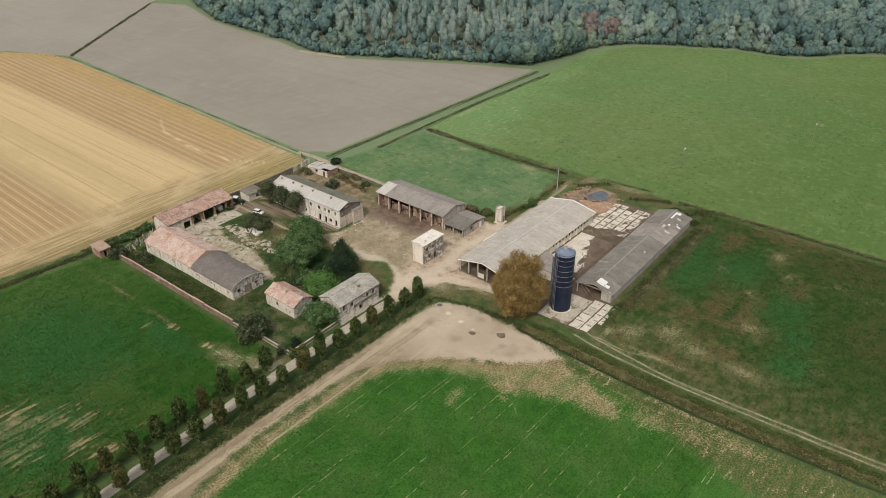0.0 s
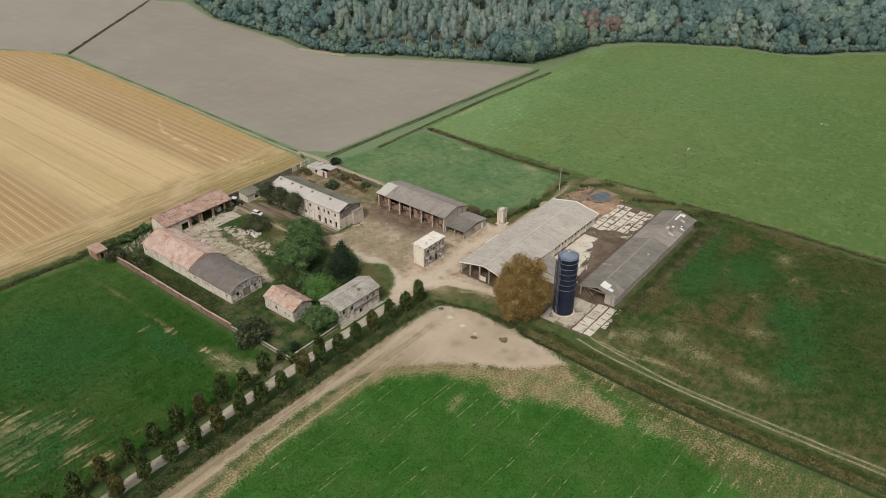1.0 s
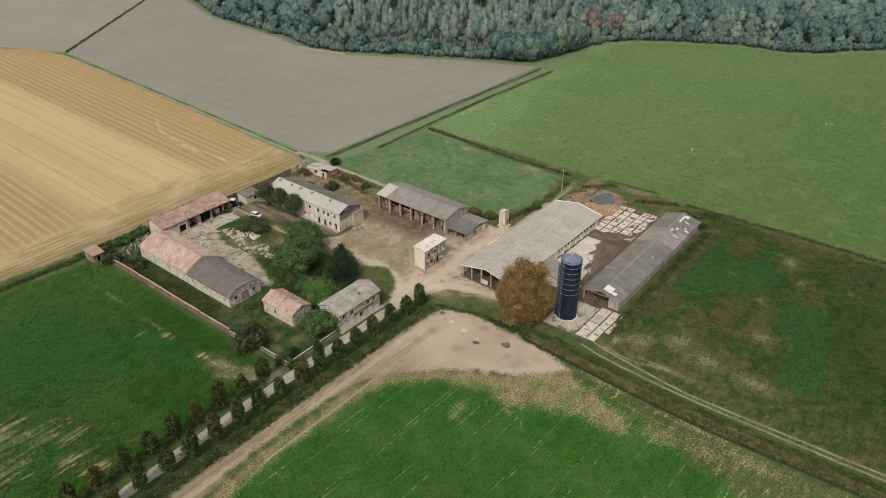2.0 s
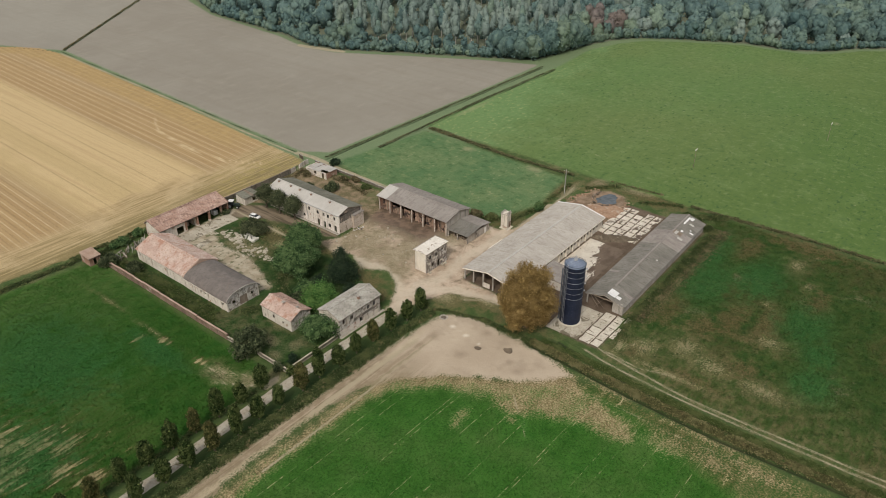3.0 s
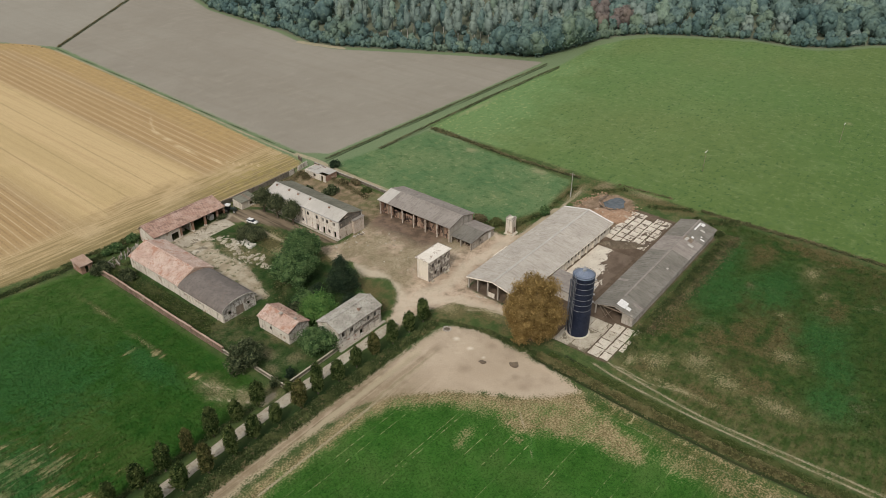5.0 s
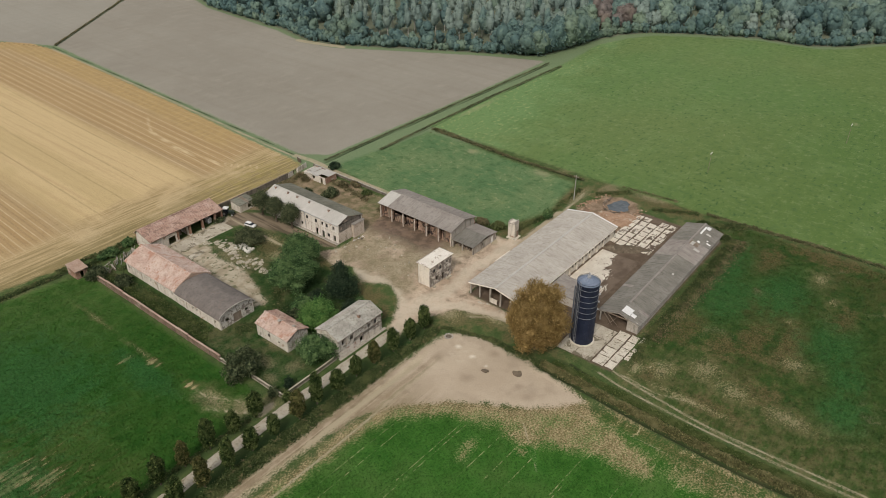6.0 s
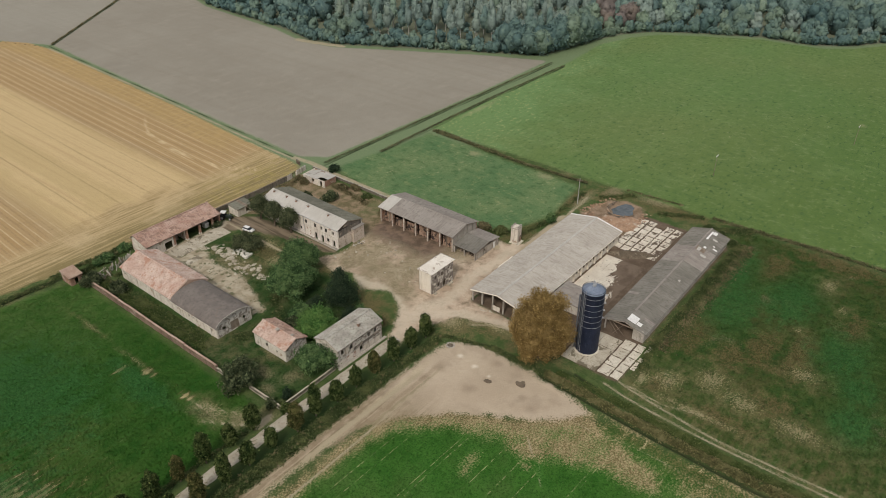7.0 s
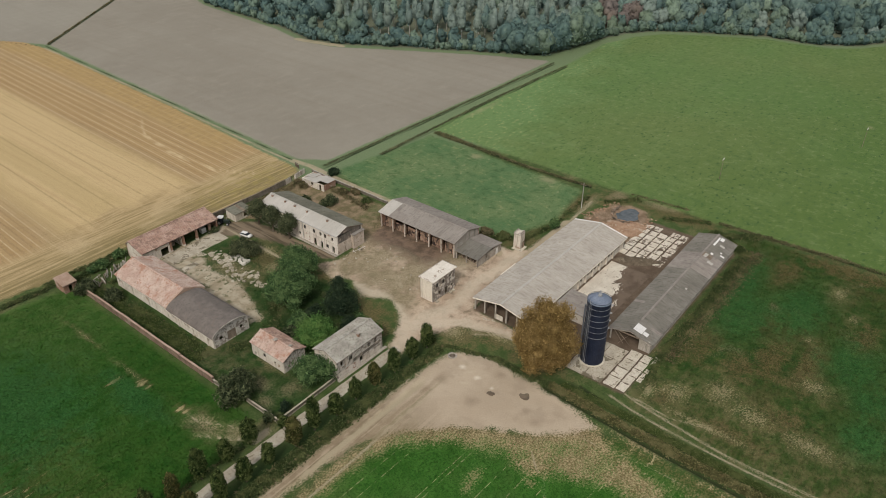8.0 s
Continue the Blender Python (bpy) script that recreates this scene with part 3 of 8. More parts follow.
WOOD_EDGE = [(176, 362), (162, 330), (147, 288), (143, 223), (138, 199), (142, 181), (157, 155), (177, 119), (190, 96), (224, 90), (244, 83),
             (258, 73), (269, 54), (282, 28), (283, 12), (286, 0), (295, -11), (309, -21), (321, -37), (350, -70), (380, -120)]
ZONES = {
    "stubble": [(-900, 98.5), (-64, 100), (-44, 97.2), (-20, 96.6), (0, 93.6), (27, 93.2), (40, 94.8), (41.4, 100), (42.6, 126), (46.4, 176), (48.6, 222), (51.6, 280), (49.5, 303), (37, 320.5), (-900, 700)],
    "plough": [(45.8, 102), (55.2, 287.4), (149.8, 362.8), (161, 340), (145, 289), (140, 224), (134.5, 199), (138, 180), (153, 154), (174, 116), (185, 90.5), (134, 90.6), (86, 92.2), (52, 93.6)],
    "plough_far": [(54.6, 288.2), (39, 322), (-900, 717), (-300, 900), (300, 900), (166, 374), (149, 363.5)],
    "far_green": [(93, 84), (190, 82), (222, 84), (241, 78), (255, 69), (266, 51), (279, 26), (280, 12), (283, -2), (292, -13), (306, -23), (318, -39), (346, -72), (420, -150), (420, -700), (95, -700), (95, -60), (93, -25)],
    "paddock": [(47, 86), (89, 80), (88.5, 60), (87, 42), (87, 28), (86, 17), (66, 14), (52, 18), (44, 28), (43, 60)],
    "pasture": [(11, -37), (27, -36), (82, -36), (92, -26), (92, -84), (92, -400), (9, -400), (8.5, -60)],
    "crop": [(-400, -3), (-74, -6.5), (-67, -3.4), (-47, -3.4), (-38, -4), (-30, -4.6), (-24, -8), (-19, -13), (-15, -19), (-12, -25), (-9, -30), (-5, -33.6), (-1, -36.4), (1, -41), (1.2, -60), (0.8, -80), (1.2, -100), (3, -140), (10, -400), (-400, -400)],
    "meadow": [(-400, 15), (-46, 15.5), (-40.5, 18), (-40, 88), (-44, 91), (-60, 93.5), (-400, 110)],
    "bare": [(-80, 2.8), (-52, 3.6), (-30, 3.2), (-17, 2.6), (-2.4, 1.4), (2.3, -0.8), (4.3, -8), (3.6, -18), (2.8, -28), (0.8, -35), (-3, -33), (-8.5, -27), (-12, -20.5), (-17, -13.5), (-24, -6.5), (-31, -2.2), (-47, 0.2), (-67, -0.6), (-90, -6), (-150, -10), (-150, 0)],
    "tired": [(1.6, -31), (-3, -30.4), (-6.3, -29), (-9.2, -25.4), (-11.8, -21.6), (-13.8, -17.4), (-16.2, -11), (-19.4, -5.6), (-26, -3.4), (-33, -2.6), (-48, -2), (-68, -2), (-80, -5), (-80, -7.4), (-66, -5), (-46, -5), (-34, -6),
              (-28, -7.6), (-23.3, -12.4), (-20.2, -15.6), (-17, -21.8), (-15.4, -24.6), (-17.4, -28), (-17.6, -31.2), (-14.6, -36), (-12.2, -41), (-10.8, -44), (-10.6, -52), (-9, -55), (-5, -53), (-3.6, -47), (-2.4, -40), (0.6, -36)],
    "yard": [(-9, 9.2), (-2, 9.5), (3, 8), (9, 5), (12, -2), (13, -8), (16, -9), (16.5, 7), (42, 7.6), (64, 8.5), (63, 11), (47, 11.2), (43.8, 15.4), (42.6, 50), (32, 52), (24, 50), (20, 48), (12, 47.5), (6, 50), (4, 43), (7, 38), (3, 31), (7, 25), (4, 19), (-3, 14.5), (-7, 13)],
    "path": [(-21, 44), (-18, 43), (-15, 51), (-12, 60), (-13, 70), (-9, 80.5), (0.5, 81), (4, 84), (3, 86), (-1, 85.5), (-20, 85.5), (-21.4, 83)],
    "drive": [(-2, 82.5), (3, 78), (6.5, 68), (8, 58), (9, 52), (11, 48), (12.5, 50), (11.5, 60), (10.5, 80), (6, 86)],
    "muck": [(12.5, -21), (16.4, -20), (16.4, 6.8), (64.3, 6.8), (64.4, -7.5), (82, -7.5), (82, -23), (80.8, -24), (80.8, -33.6), (27.5, -33.9), (20, -35.6), (12.3, -35.4)],
    "garden": [(-38.6, 14.4), (-9, 14.2), (-3, 17), (-2, 26), (2, 32), (5, 38), (3, 44), (5, 50), (8, 56), (7, 66), (2, 78), (-9, 80), (-13, 70), (-22, 43), (-32, 43), (-32, 82), (-38.6, 86)],
    "tan_far": [(424, 62), (433, 30), (446, -10), (478, -90), (600, -260), (1500, -600), (1500, 800), (480, 300)],
    "woodfloor": WOOD_EDGE + [(470, -150), (446, -20), (432, 30), (424, 62), (400, 140), (350, 250), (290, 345), (215, 425)],
    "heap_ground": [(70, 8), (79, 7), (85, 4.5), (87, -1), (86, -5), (82, -8), (74, -9), (66, -8.5), (65, 5)],
    "orchard": [(24, 49), (40, 52), (40.5, 87), (36, 92), (6, 89), (12, 81), (23.5, 80)],
}
DITCHES = [  # line, half width, depth
    ([(4.4, -21), (3.8, -32), (2.9, -44.5), (2.6, -56), (2.4, -68), (3.0, -77), (4.0, -97), (7, -140), (15, -300)], 0.7, 0.7),
    ([(47, 91), (86, 90), (134, 88.3), (184, 87)], 0.8, 0.7),
    ([(44.6, 104), (46.4, 130), (49, 180), (51, 224), (53.6, 286), (38, 321.5)], 0.6, 0.35),
    ([(55, 287.5), (149.5, 362.7)], 1.3, 0.6),
    ([(91.5, 79), (90.6, 60), (89.3, 42), (89.2, 28), (90, 16)], 0.9, 0.35),
    ([(94, -30), (95, -58), (95, -84), (95, -300)], 0.9, 0.35),
    ([(66, 82.6), (94, 82.2), (127, 82.8), (183.5, 80.5)], 0.8, 0.4),
    ([(9.4, -27), (7, -38.5), (6.2, -49), (6.1, -56), (5.8, -76), (6.2, -97), (9, -140)], 0.6, 0.45),
    ([(-39, 94.5), (-60, 95.8), (-100, 97.5), (-400, 104)], 1.1, 0.5),
]
TRACKS = [  # line, half width: worn wheel lines in pale earth
    ([(10.6, -33), (9.6, -38.1), (9.0, -44.7), (8.7, -51.5), (8.5, -59.3), (8.6, -68.4), (9.1, -80), (10, -97), (13, -140), (21, -300)], 0.2),
    ([(13.0, -35.4), (12.2, -38.5), (11.1, -46.8), (10.3, -52.7), (9.8, -58.9), (9.8, -63.9), (10.0, -68.3), (10.6, -80), (11.5, -97), (14.5, -140), (22.5, -300)], 0.2),
    ([(64, 9.4), (72, 10.6), (82, 11)], 0.5),
    ([(44, 9), (54, 9.6), (66, 10.2)], 1.6),
    ([(40.5, 16), (43.5, 20), (44, 30), (43.6, 58), (44, 84), (45, 95), (44, 103)], 1.0),
    ([(43, 99), (44.5, 130), (47.5, 180), (49.4, 224), (51.6, 284)], 0.5),
    ([(9, 0.5), (13, -5), (14, -12), (13.5, -20)], 0.2),
    ([(-48.5, 33.6), (-48, 28), (-44.4, 20.6), (-42.6, 16), (-40.4, 12.8)], 0.25),
    ([(-50, 24), (-47.4, 19.5), (-44, 14.6)], 0.3),
    ([(-44, 14), (-40.8, 14.4)], 0.8),
    ([(13.1, -37.4), (12.3, -45.7), (12.8, -47.5), (14.6, -53.1)], 0.12),
    ([(-2.6, -31), (-3.6, -36), (-3.2, -40), (-2.3, -44.2), (-2, -52), (-2.3, -57.8), (-1.9, -63), (-1, -74)], 0.0),
    ([(-44, 0.4), (-30, 0.2), (-19.2, -0.5), (-10.8, -0.7)], 0.5),
    ([(-60, -4.0), (-44, -4.1), (-34.6, -4.1), (-26, -3.8), (-18.6, -3.8), (-13, -4.3)], 0.22),
    ([(-12.3, -29), (-15, -31.5), (-17.4, -34.7), (-21.2, -37.8)], 0.1),
    ([(2.7, 83.6), (2.4, 70.9), (2.1, 58.8), (2.4, 52.5)], 0.35),
    ([(135.5, 203), (137, 195), (139.2, 186), (141.6, 178)], 1.9),
    ([(15.7, -38.6), (19.3, -41.2), (23, -43)], 0.1),
    ([(32.7, 173.6), (25.2, 160.1), (22.5, 138.4), (23.9, 117.4), (31.0, 105.0)], 0.2),
    ([(31.4, 172.3), (23.9, 158.8), (21.2, 137.1), (22.6, 116.1), (29.7, 103.7)], 0.2),
]

WAYS = [  # line, half width: pale driven ways across the yard
    ([(-8, 11.2), (-3, 11.8), (2, 16), (5, 22), (6.4, 28), (5.6, 33), (4.3, 39.5)], 1.5),
    ([(1, 13.6), (6.5, 14), (12.2, 11), (18, 11.8), (26.6, 12.8), (36, 11.5), (44, 12.5)], 1.6),
    ([(3, 13), (7, 10), (11, 4.6), (12.6, -3), (13.4, -8)], 1.5),
    ([(40, 12), (42.5, 17), (43.5, 24)], 0.9),
]


PATCHES = {  # x, y, half widths: where the sward is lush, full of brown dock, pale with straw, or thin
    "lush": [(70, -40, 14, 5), (55, -44, 13, 8), (66, -55, 13, 7), (52, -70, 10, 7), (30, -78, 8, 5), (42, -76, 6, 5), (-14, 4.6, 8, 1.4), (-52, 44, 4, 12), (-70, 60, 16, 22), (-88, 34, 12, 12)],
    "dock": [(0, 27, 3.6, 10), (-3, 19, 4, 3), (5, 45, 4, 4), (40, -42, 9, 3.4), (43, -55.5, 8, 4), (46, -63, 10, 3.4), (79, -47, 7, 4), (36, -51, 5, 4), (62, -70, 7, 3), (17.6, -42, 3, 2.6), (15.6, -57, 2.4, 6), (26, -64, 3.6, 5), (7, 4, 5.5, 5.5), (11, -3, 3.6, 7), (10, -14, 3, 8), (90, -60, 4, 14), (90, -13, 4.5, 14), (88, 6, 6, 5), (78, 13.6, 9, 3), (50, 15, 7, 3.4), (22, 94.5, 20, 2.6), (0, 63, 4, 7)],
    # rank: long dark grass; below trees their shade is put into this colour too
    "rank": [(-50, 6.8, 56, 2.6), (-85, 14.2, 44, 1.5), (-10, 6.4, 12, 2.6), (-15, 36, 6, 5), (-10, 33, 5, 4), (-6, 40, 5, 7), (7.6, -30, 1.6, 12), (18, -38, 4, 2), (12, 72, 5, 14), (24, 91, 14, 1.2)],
    "straw": [(-2, 58, 5, 6), (2, 66, 4, 8), (-9, 62, 4, 10), (78.6, -60.7, 6, 3.6), (39.6, -65.8, 4, 5.5), (26, -51, 7, 6), (23.2, -58, 5, 8), (22, -70, 4, 10), (17, -39, 6, 2.6), (20, -44, 6, 5), (14.5, -52, 2, 16), (7, 4.6, 4.5, 4.5), (11.4, -4, 2, 6), (70, -66, 3, 2), (55, -60, 2, 2), (-47, 24.6, 3, 6.5), (-44, 17, 4, 3), (-48.2, 50, 0.8, 8), (-48, 70, 0.8, 8)],
    "worn_spot": [(79, 11.4, 8, 2.2), (90, 6.5, 5, 3.4), (92, -6, 2.4, 7), (-9.5, 67, 4, 10), (-33, 25.6, 2.2, 3.4), (-35.3, 21, 2, 2.4), (-30, 20, 3, 2), (-27, 30, 2, 4), (-14, 31, 3, 2), (137.6, -7.5, 1.4, 1.4), (195, -40, 2, 2), (85.6, 29, 2.4, 3.6), (85.3, 57, 2.2, 3), (6, 6, 2, 2), (9.6, 1, 1.6, 3), (120, 80, 16, 1.6), (-48.2, 26, 2.4, 5), (-45, 18.6, 3.6, 3.4)],
    "streak": [(-89, 41, 9, 10), (-84, 36.5, 8, 5), (-83.5, 25.5, 6, 3.6), (-80, 31.5, 6, 3), (-92, 33, 7, 6), (-96, 42, 8, 10), (-81.6, 20, 4, 3), (-48.6, 45, 1.6, 3), (-52, 51, 2.4, 2), (-47.8, 32, 1.6, 3)],
    "thin": [(-11.5, -30, 5.6, 6), (-7.4, -38.5, 6.4, 7.5), (-7.6, -46, 4.6, 5), (-8.2, -51.6, 2.6, 3.6), (-5.6, -60.5, 3.6, 6), (-4, -69.6, 3, 6), (-1.4, -77, 2.6, 9), (0.8, -66, 1.4, 9), (1.6, -44, 1.2, 8), (-16, -21, 4, 5), (-24, -24, 3.4, 1.8), (-27, -24.6, 2.4, 1.6), (-19, -33, 1.6, 2)],
}


def patch_by(px, py, spots):
    """How far inside a soft patch a place lies: 1 in its middle, 0 on its rim."""
    best = np.full(px.shape, -3.0)
    for x, y, rx, ry in spots:
        best = np.maximum(best, 1 - np.hypot((px - x) / rx, (py - y) / ry))
    return best


def add_patches(data, px, py):
    for name, spots in PATCHES.items():
        layer = data.attributes.new(name, "FLOAT", "POINT")
        layer.data.foreach_set("value", patch_by(px, py, spots).astype(np.float32))


def ground_sheet():
    def axis(a, b, mid, fine):
        """Grid lines: 1.1 m apart near the farm, 0.5 m in a fine band, 2.6 m to the wood, wider and wider beyond."""
        core = np.concatenate([np.arange(a, fine[0], 1.1), np.arange(fine[0], fine[1], 0.5), np.arange(fine[1], b, 1.1)])
        out = np.arange(b, mid, 2.6)
        far = np.cumsum(2.4 * 1.15 ** np.arange(1, 46))
        return np.concatenate([a - np.cumsum(1.1 ** np.arange(1, 62))[::-1], core, out, out[-1] + far])
    xs, ys = axis(-105, 110, 330, (-5, 16)), axis(-105, 130, 380, (-6, 7))
    gx, gy = np.meshgrid(xs, ys)
    px, py = gx.ravel(), gy.ravel()
    z = 0.05 * np.sin(px * 0.31 + 2 * np.sin(py * 0.13)) * np.sin(py * 0.27 + 1.7 * np.sin(px * 0.11))
    ditch = np.full(px.shape, 1e9)
    for line, half, depth in DITCHES:
        d = line_by(px, py, line)
        ditch = np.minimum(ditch, d / half)
        z -= depth * np.clip(1.25 - d / half, 0, 1)
        z += 0.22 * depth * np.exp(-((d - 2.1 * half) / half) ** 2)
    zone = {name: inside_by(px, py, poly) for name, poly in ZONES.items()}
    z += 0.05 * np.clip(zone["crop"] / 2, 0, 1) + 0.04 * np.clip(zone["stubble"] / 2, 0, 1)
    basin = np.hypot((px - 81.5) / 4.6, (py + 1.2) / 4.4)
    z -= 0.55 * np.clip(1.6 - 1.3 * basin, 0, 1)
    track = np.full(px.shape, -1e9)
    for line, half in TRACKS:
        track = np.maximum(track, half - line_by(px, py, line))
    ways = np.full(px.shape, -1e9)
    for line, half in WAYS:
        ways = np.maximum(ways, half - line_by(px, py, line))
    nx, ny = len(xs), len(ys)
    r, c = np.meshgrid(np.arange(ny - 1), np.arange(nx - 1), indexing="ij")
    a = (r * nx + c).ravel()
    data = bpy.data.meshes.new("ground")
    data.from_pydata(np.c_[px, py, z].tolist(), [], np.c_[a, a + 1, a + nx + 1, a + nx].tolist())
    for name, values in (*zone.items(), ("track", track), ("ways", ways), ("ditch", ditch)):
        layer = data.attributes.new(name, "FLOAT", "POINT")
        layer.data.foreach_set("value", np.clip(values, -50, 50).astype(np.float32))
    add_patches(data, px, py)
    data.shade_smooth()
    return data


class Tones:
    """The noises that the fields share, so that a tuft has the tone of the soil or sward it grows from."""

    def __init__(self, s):
        self.s = s
        self.X, self.Y, _ = s.split()
        self.fine, self.mid = s.noise(2.6, 4, rough=0.65), s.noise(0.35, 6, shift=(4, 1, 0), rough=0.62)
        self.broad, self.huge = s.noise(0.07, 5, shift=(9, 9, 0), rough=0.6), s.noise(0.018, 3, shift=(2, 5, 0))
        self.grit = s.noise(7.0, 3, rough=0.7)
        self.flecks = s.noise(0.75, 5, stretch=(0.28, 1, 1), turn=-0.25, shift=(3, 3, 0), rough=0.65)

    def speckle(self, color, dark, light, k=0.6):
        s = self.s
        color = s.mix(s.step(self.fine, 0.52, 0.34, 0, k), color, dark)
        return s.mix(s.step(self.fine, 0.56, 0.74, 0, k), color, light)

    def rag(self, name, lo, hi, most, wide=2.4):
        """A soft patch with a torn rim."""
        s = self.s
        v = s.math("ADD", s.attr(name), s.math("MULTIPLY", s.math("SUBTRACT", self.mid, 0.5), wide))
        v = s.math("ADD", v, s.math("MULTIPLY", s.math("SUBTRACT", self.fine, 0.5), 1.2))
        return s.step(v, lo, hi, 0, most)

    def specks(self, name, lo, hi, most):
        """Flecks that gather inside a patch."""
        s = self.s
        v = s_add(s, s_add(s, self.fine, self.flecks, 0.35), s.math("MAXIMUM", s.attr(name), -1.0), 0.32)
        return s.step(v, lo, hi, 0, most)

    def patched(self, c):
        s = self.s
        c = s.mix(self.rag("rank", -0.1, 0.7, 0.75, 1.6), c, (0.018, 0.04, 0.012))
        c = s.mix(self.rag("dock", -0.45, 0.8, 0.72, 3.6), c, s.mix(s.step(self.fine, 0.4, 0.6), (0.075, 0.06, 0.026), (0.17, 0.122, 0.058)))
        c = s.mix(self.rag("lush", -0.3, 0.7, 0.75, 3.0), c, s.mix(s.step(self.fine, 0.35, 0.65), (0.018, 0.082, 0.02), (0.04, 0.132, 0.034)))
        c = s.mix(self.rag("straw", -0.6, 0.9, 0.5, 3.6), c, (0.155, 0.142, 0.065))
        c = s.mix(self.specks("straw", 0.85, 0.99, 0.75), c, (0.33, 0.285, 0.165))
        return s.mix(self.rag("worn_spot", -0.2, 0.9, 0.7, 1.6), c, s.mix(s.step(self.fine, 0.4, 0.6), (0.15, 0.13, 0.065), (0.27, 0.23, 0.14)))

    def pasture(self):
        s, both = self.s, s_add
        c = s.mix(s.step(self.mid, 0.35, 0.65), (0.028, 0.068, 0.014), (0.054, 0.086, 0.021))
        c = s.mix(s.step(s.math("ADD", self.X, s.math("MULTIPLY", self.broad, 26.0)), 48.0, 26.0, 0, 0.55), c, s.mix(s.step(self.flecks, 0.38, 0.62), (0.056, 0.086, 0.022), (0.12, 0.122, 0.046)))
        dock = both(s, s.noise(0.045, 6, shift=(1, 4, 0), warp=0.7, rough=0.66), self.flecks, 0.35)
        c = s.mix(s.step(dock, 0.66, 0.84, 0, 0.5), c, (0.095, 0.075, 0.032))
        pale = both(s, s.noise(0.08, 6, shift=(7, 3, 0), rough=0.7), self.fine, 0.45)
        c = s.mix(s.step(pale, 0.82, 0.94, 0, 0.5), c, (0.22, 0.195, 0.115))
        rim = s.math("MULTIPLY", s.step(self.X, 36.0, 12.0), s.step(both(s, self.mid, self.flecks, 0.6), 0.72, 0.98))
        c = s.mix(s.math("MULTIPLY", rim, 0.5), c, (0.16, 0.14, 0.07))
        c = self.patched(c)
        lump = s.noise(0.55, 5, shift=(1, 6, 0), rough=0.7, stretch=(1, 0.7, 1))
        c = s.mix(s.step(lump, 0.53, 0.66, 0, 0.6), c, (0.022, 0.046, 0.012))
        c = s.mix(s.step(lump, 0.45, 0.34, 0, 0.35), c, (0.085, 0.14, 0.035))
        return self.speckle(c, (0.026, 0.048, 0.013), (0.1, 0.13, 0.042), 0.2)

    def garden(self):
        s = self.s
        c = s.mix(s.step(self.mid, 0.36, 0.64), (0.028, 0.066, 0.016), (0.058, 0.09, 0.028))
        c = s.mix(s.step(s_add(s, self.broad, self.mid, 0.5), 0.74, 0.9, 0, 0.6), c, (0.14, 0.125, 0.062))
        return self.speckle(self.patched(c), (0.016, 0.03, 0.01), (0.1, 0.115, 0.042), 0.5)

    def meadow(self):
        s, both = self.s, s_add
        c = s.mix(s.step(self.mid, 0.34, 0.66), (0.02, 0.078, 0.009), (0.036, 0.1, 0.014))
        c = s.mix(s.step(self.broad, 0.42, 0.66, 0, 0.7), c, (0.06, 0.11, 0.022))
        c = s.mix(s.step(both(s, self.flecks, self.fine, 0.25), 0.78, 0.85, 0, 0.5), c, (0.15, 0.16, 0.055))
        worn_part = s.step(s.math("ADD", s.math("MULTIPLY", self.X, -1.0), s.math("MULTIPLY", self.broad, 34.0)), 74.0, 100.0)
        worn_part = s.math("MULTIPLY", worn_part, s.step(self.Y, 62.0, 44.0))
        c = s.mix(s.math("MULTIPLY", worn_part, s.step(self.flecks, 0.42, 0.6, 0, 0.35)), c, (0.1, 0.1, 0.034))
        c = s.mix(s.math("MULTIPLY", worn_part, s.step(both(s, self.flecks, self.fine, 0.3), 0.76, 0.84)), c, (0.2, 0.18, 0.075))
        c = s.mix(s.step(s.math("ADD", self.Y, s.math("MULTIPLY", self.broad, 30.0)), 62.0, 96.0, 0, 0.7), c, s.mix(s.step(self.mid, 0.38, 0.62), (0.045, 0.115, 0.02), (0.085, 0.14, 0.036)))
        dash = both(s, s.noise(0.85, 5, stretch=(0.14, 1, 1), turn=0.06, shift=(2, 7, 0), rough=0.62, warp=0.2), s.math("MAXIMUM", s.attr("streak"), -1.0), 0.3)
        c = s.mix(s.step(dash, 0.5, 0.72, 0, 0.75), c, (0.105, 0.088, 0.034))
        c = s.mix(s.step(both(s, dash, self.fine, 0.15), 0.72, 0.8, 0, 0.9), c, (0.4, 0.33, 0.18))
        return self.speckle(self.patched(c), (0.012, 0.05, 0.006), (0.05, 0.13, 0.02), 0.3)

    def crop(self):
        s, both = self.s, s_add
        c = s.mix(s.step(self.mid, 0.3, 0.7), (0.032, 0.113, 0.014), (0.052, 0.148, 0.022))
        c = s.mix(s.step(self.broad, 0.42, 0.66, 0, 0.75), c, (0.08, 0.15, 0.035))
        c = self.speckle(c, (0.012, 0.06, 0.007), (0.06, 0.165, 0.03), 0.7)
        lane = s.math("ADD", self.Y, s.math("MULTIPLY", self.X, 0.03))
        for period, phase in ((0.125, 0.0), (0.0893, 0.37)):
            drill = s.math("ABSOLUTE", s.math("SUBTRACT", s.math("FRACT", s.math("ADD", s.math("MULTIPLY", lane, period), phase)), 0.5))
            dots = s.math("MULTIPLY", s.step(drill, 0.017, 0.004), s.step(s.noise(1.8, 5, stretch=(0.4, 0.3, 1), shift=(8 + period, 0, 0), rough=0.75), 0.46, 0.56))
            c = s.mix(s.math("MULTIPLY", dots, s.step(s.noise(0.12, 2, shift=(3, 9 * phase, 0)), 0.44, 0.56, 0.1, 0.8)), c, (0.32, 0.33, 0.16))
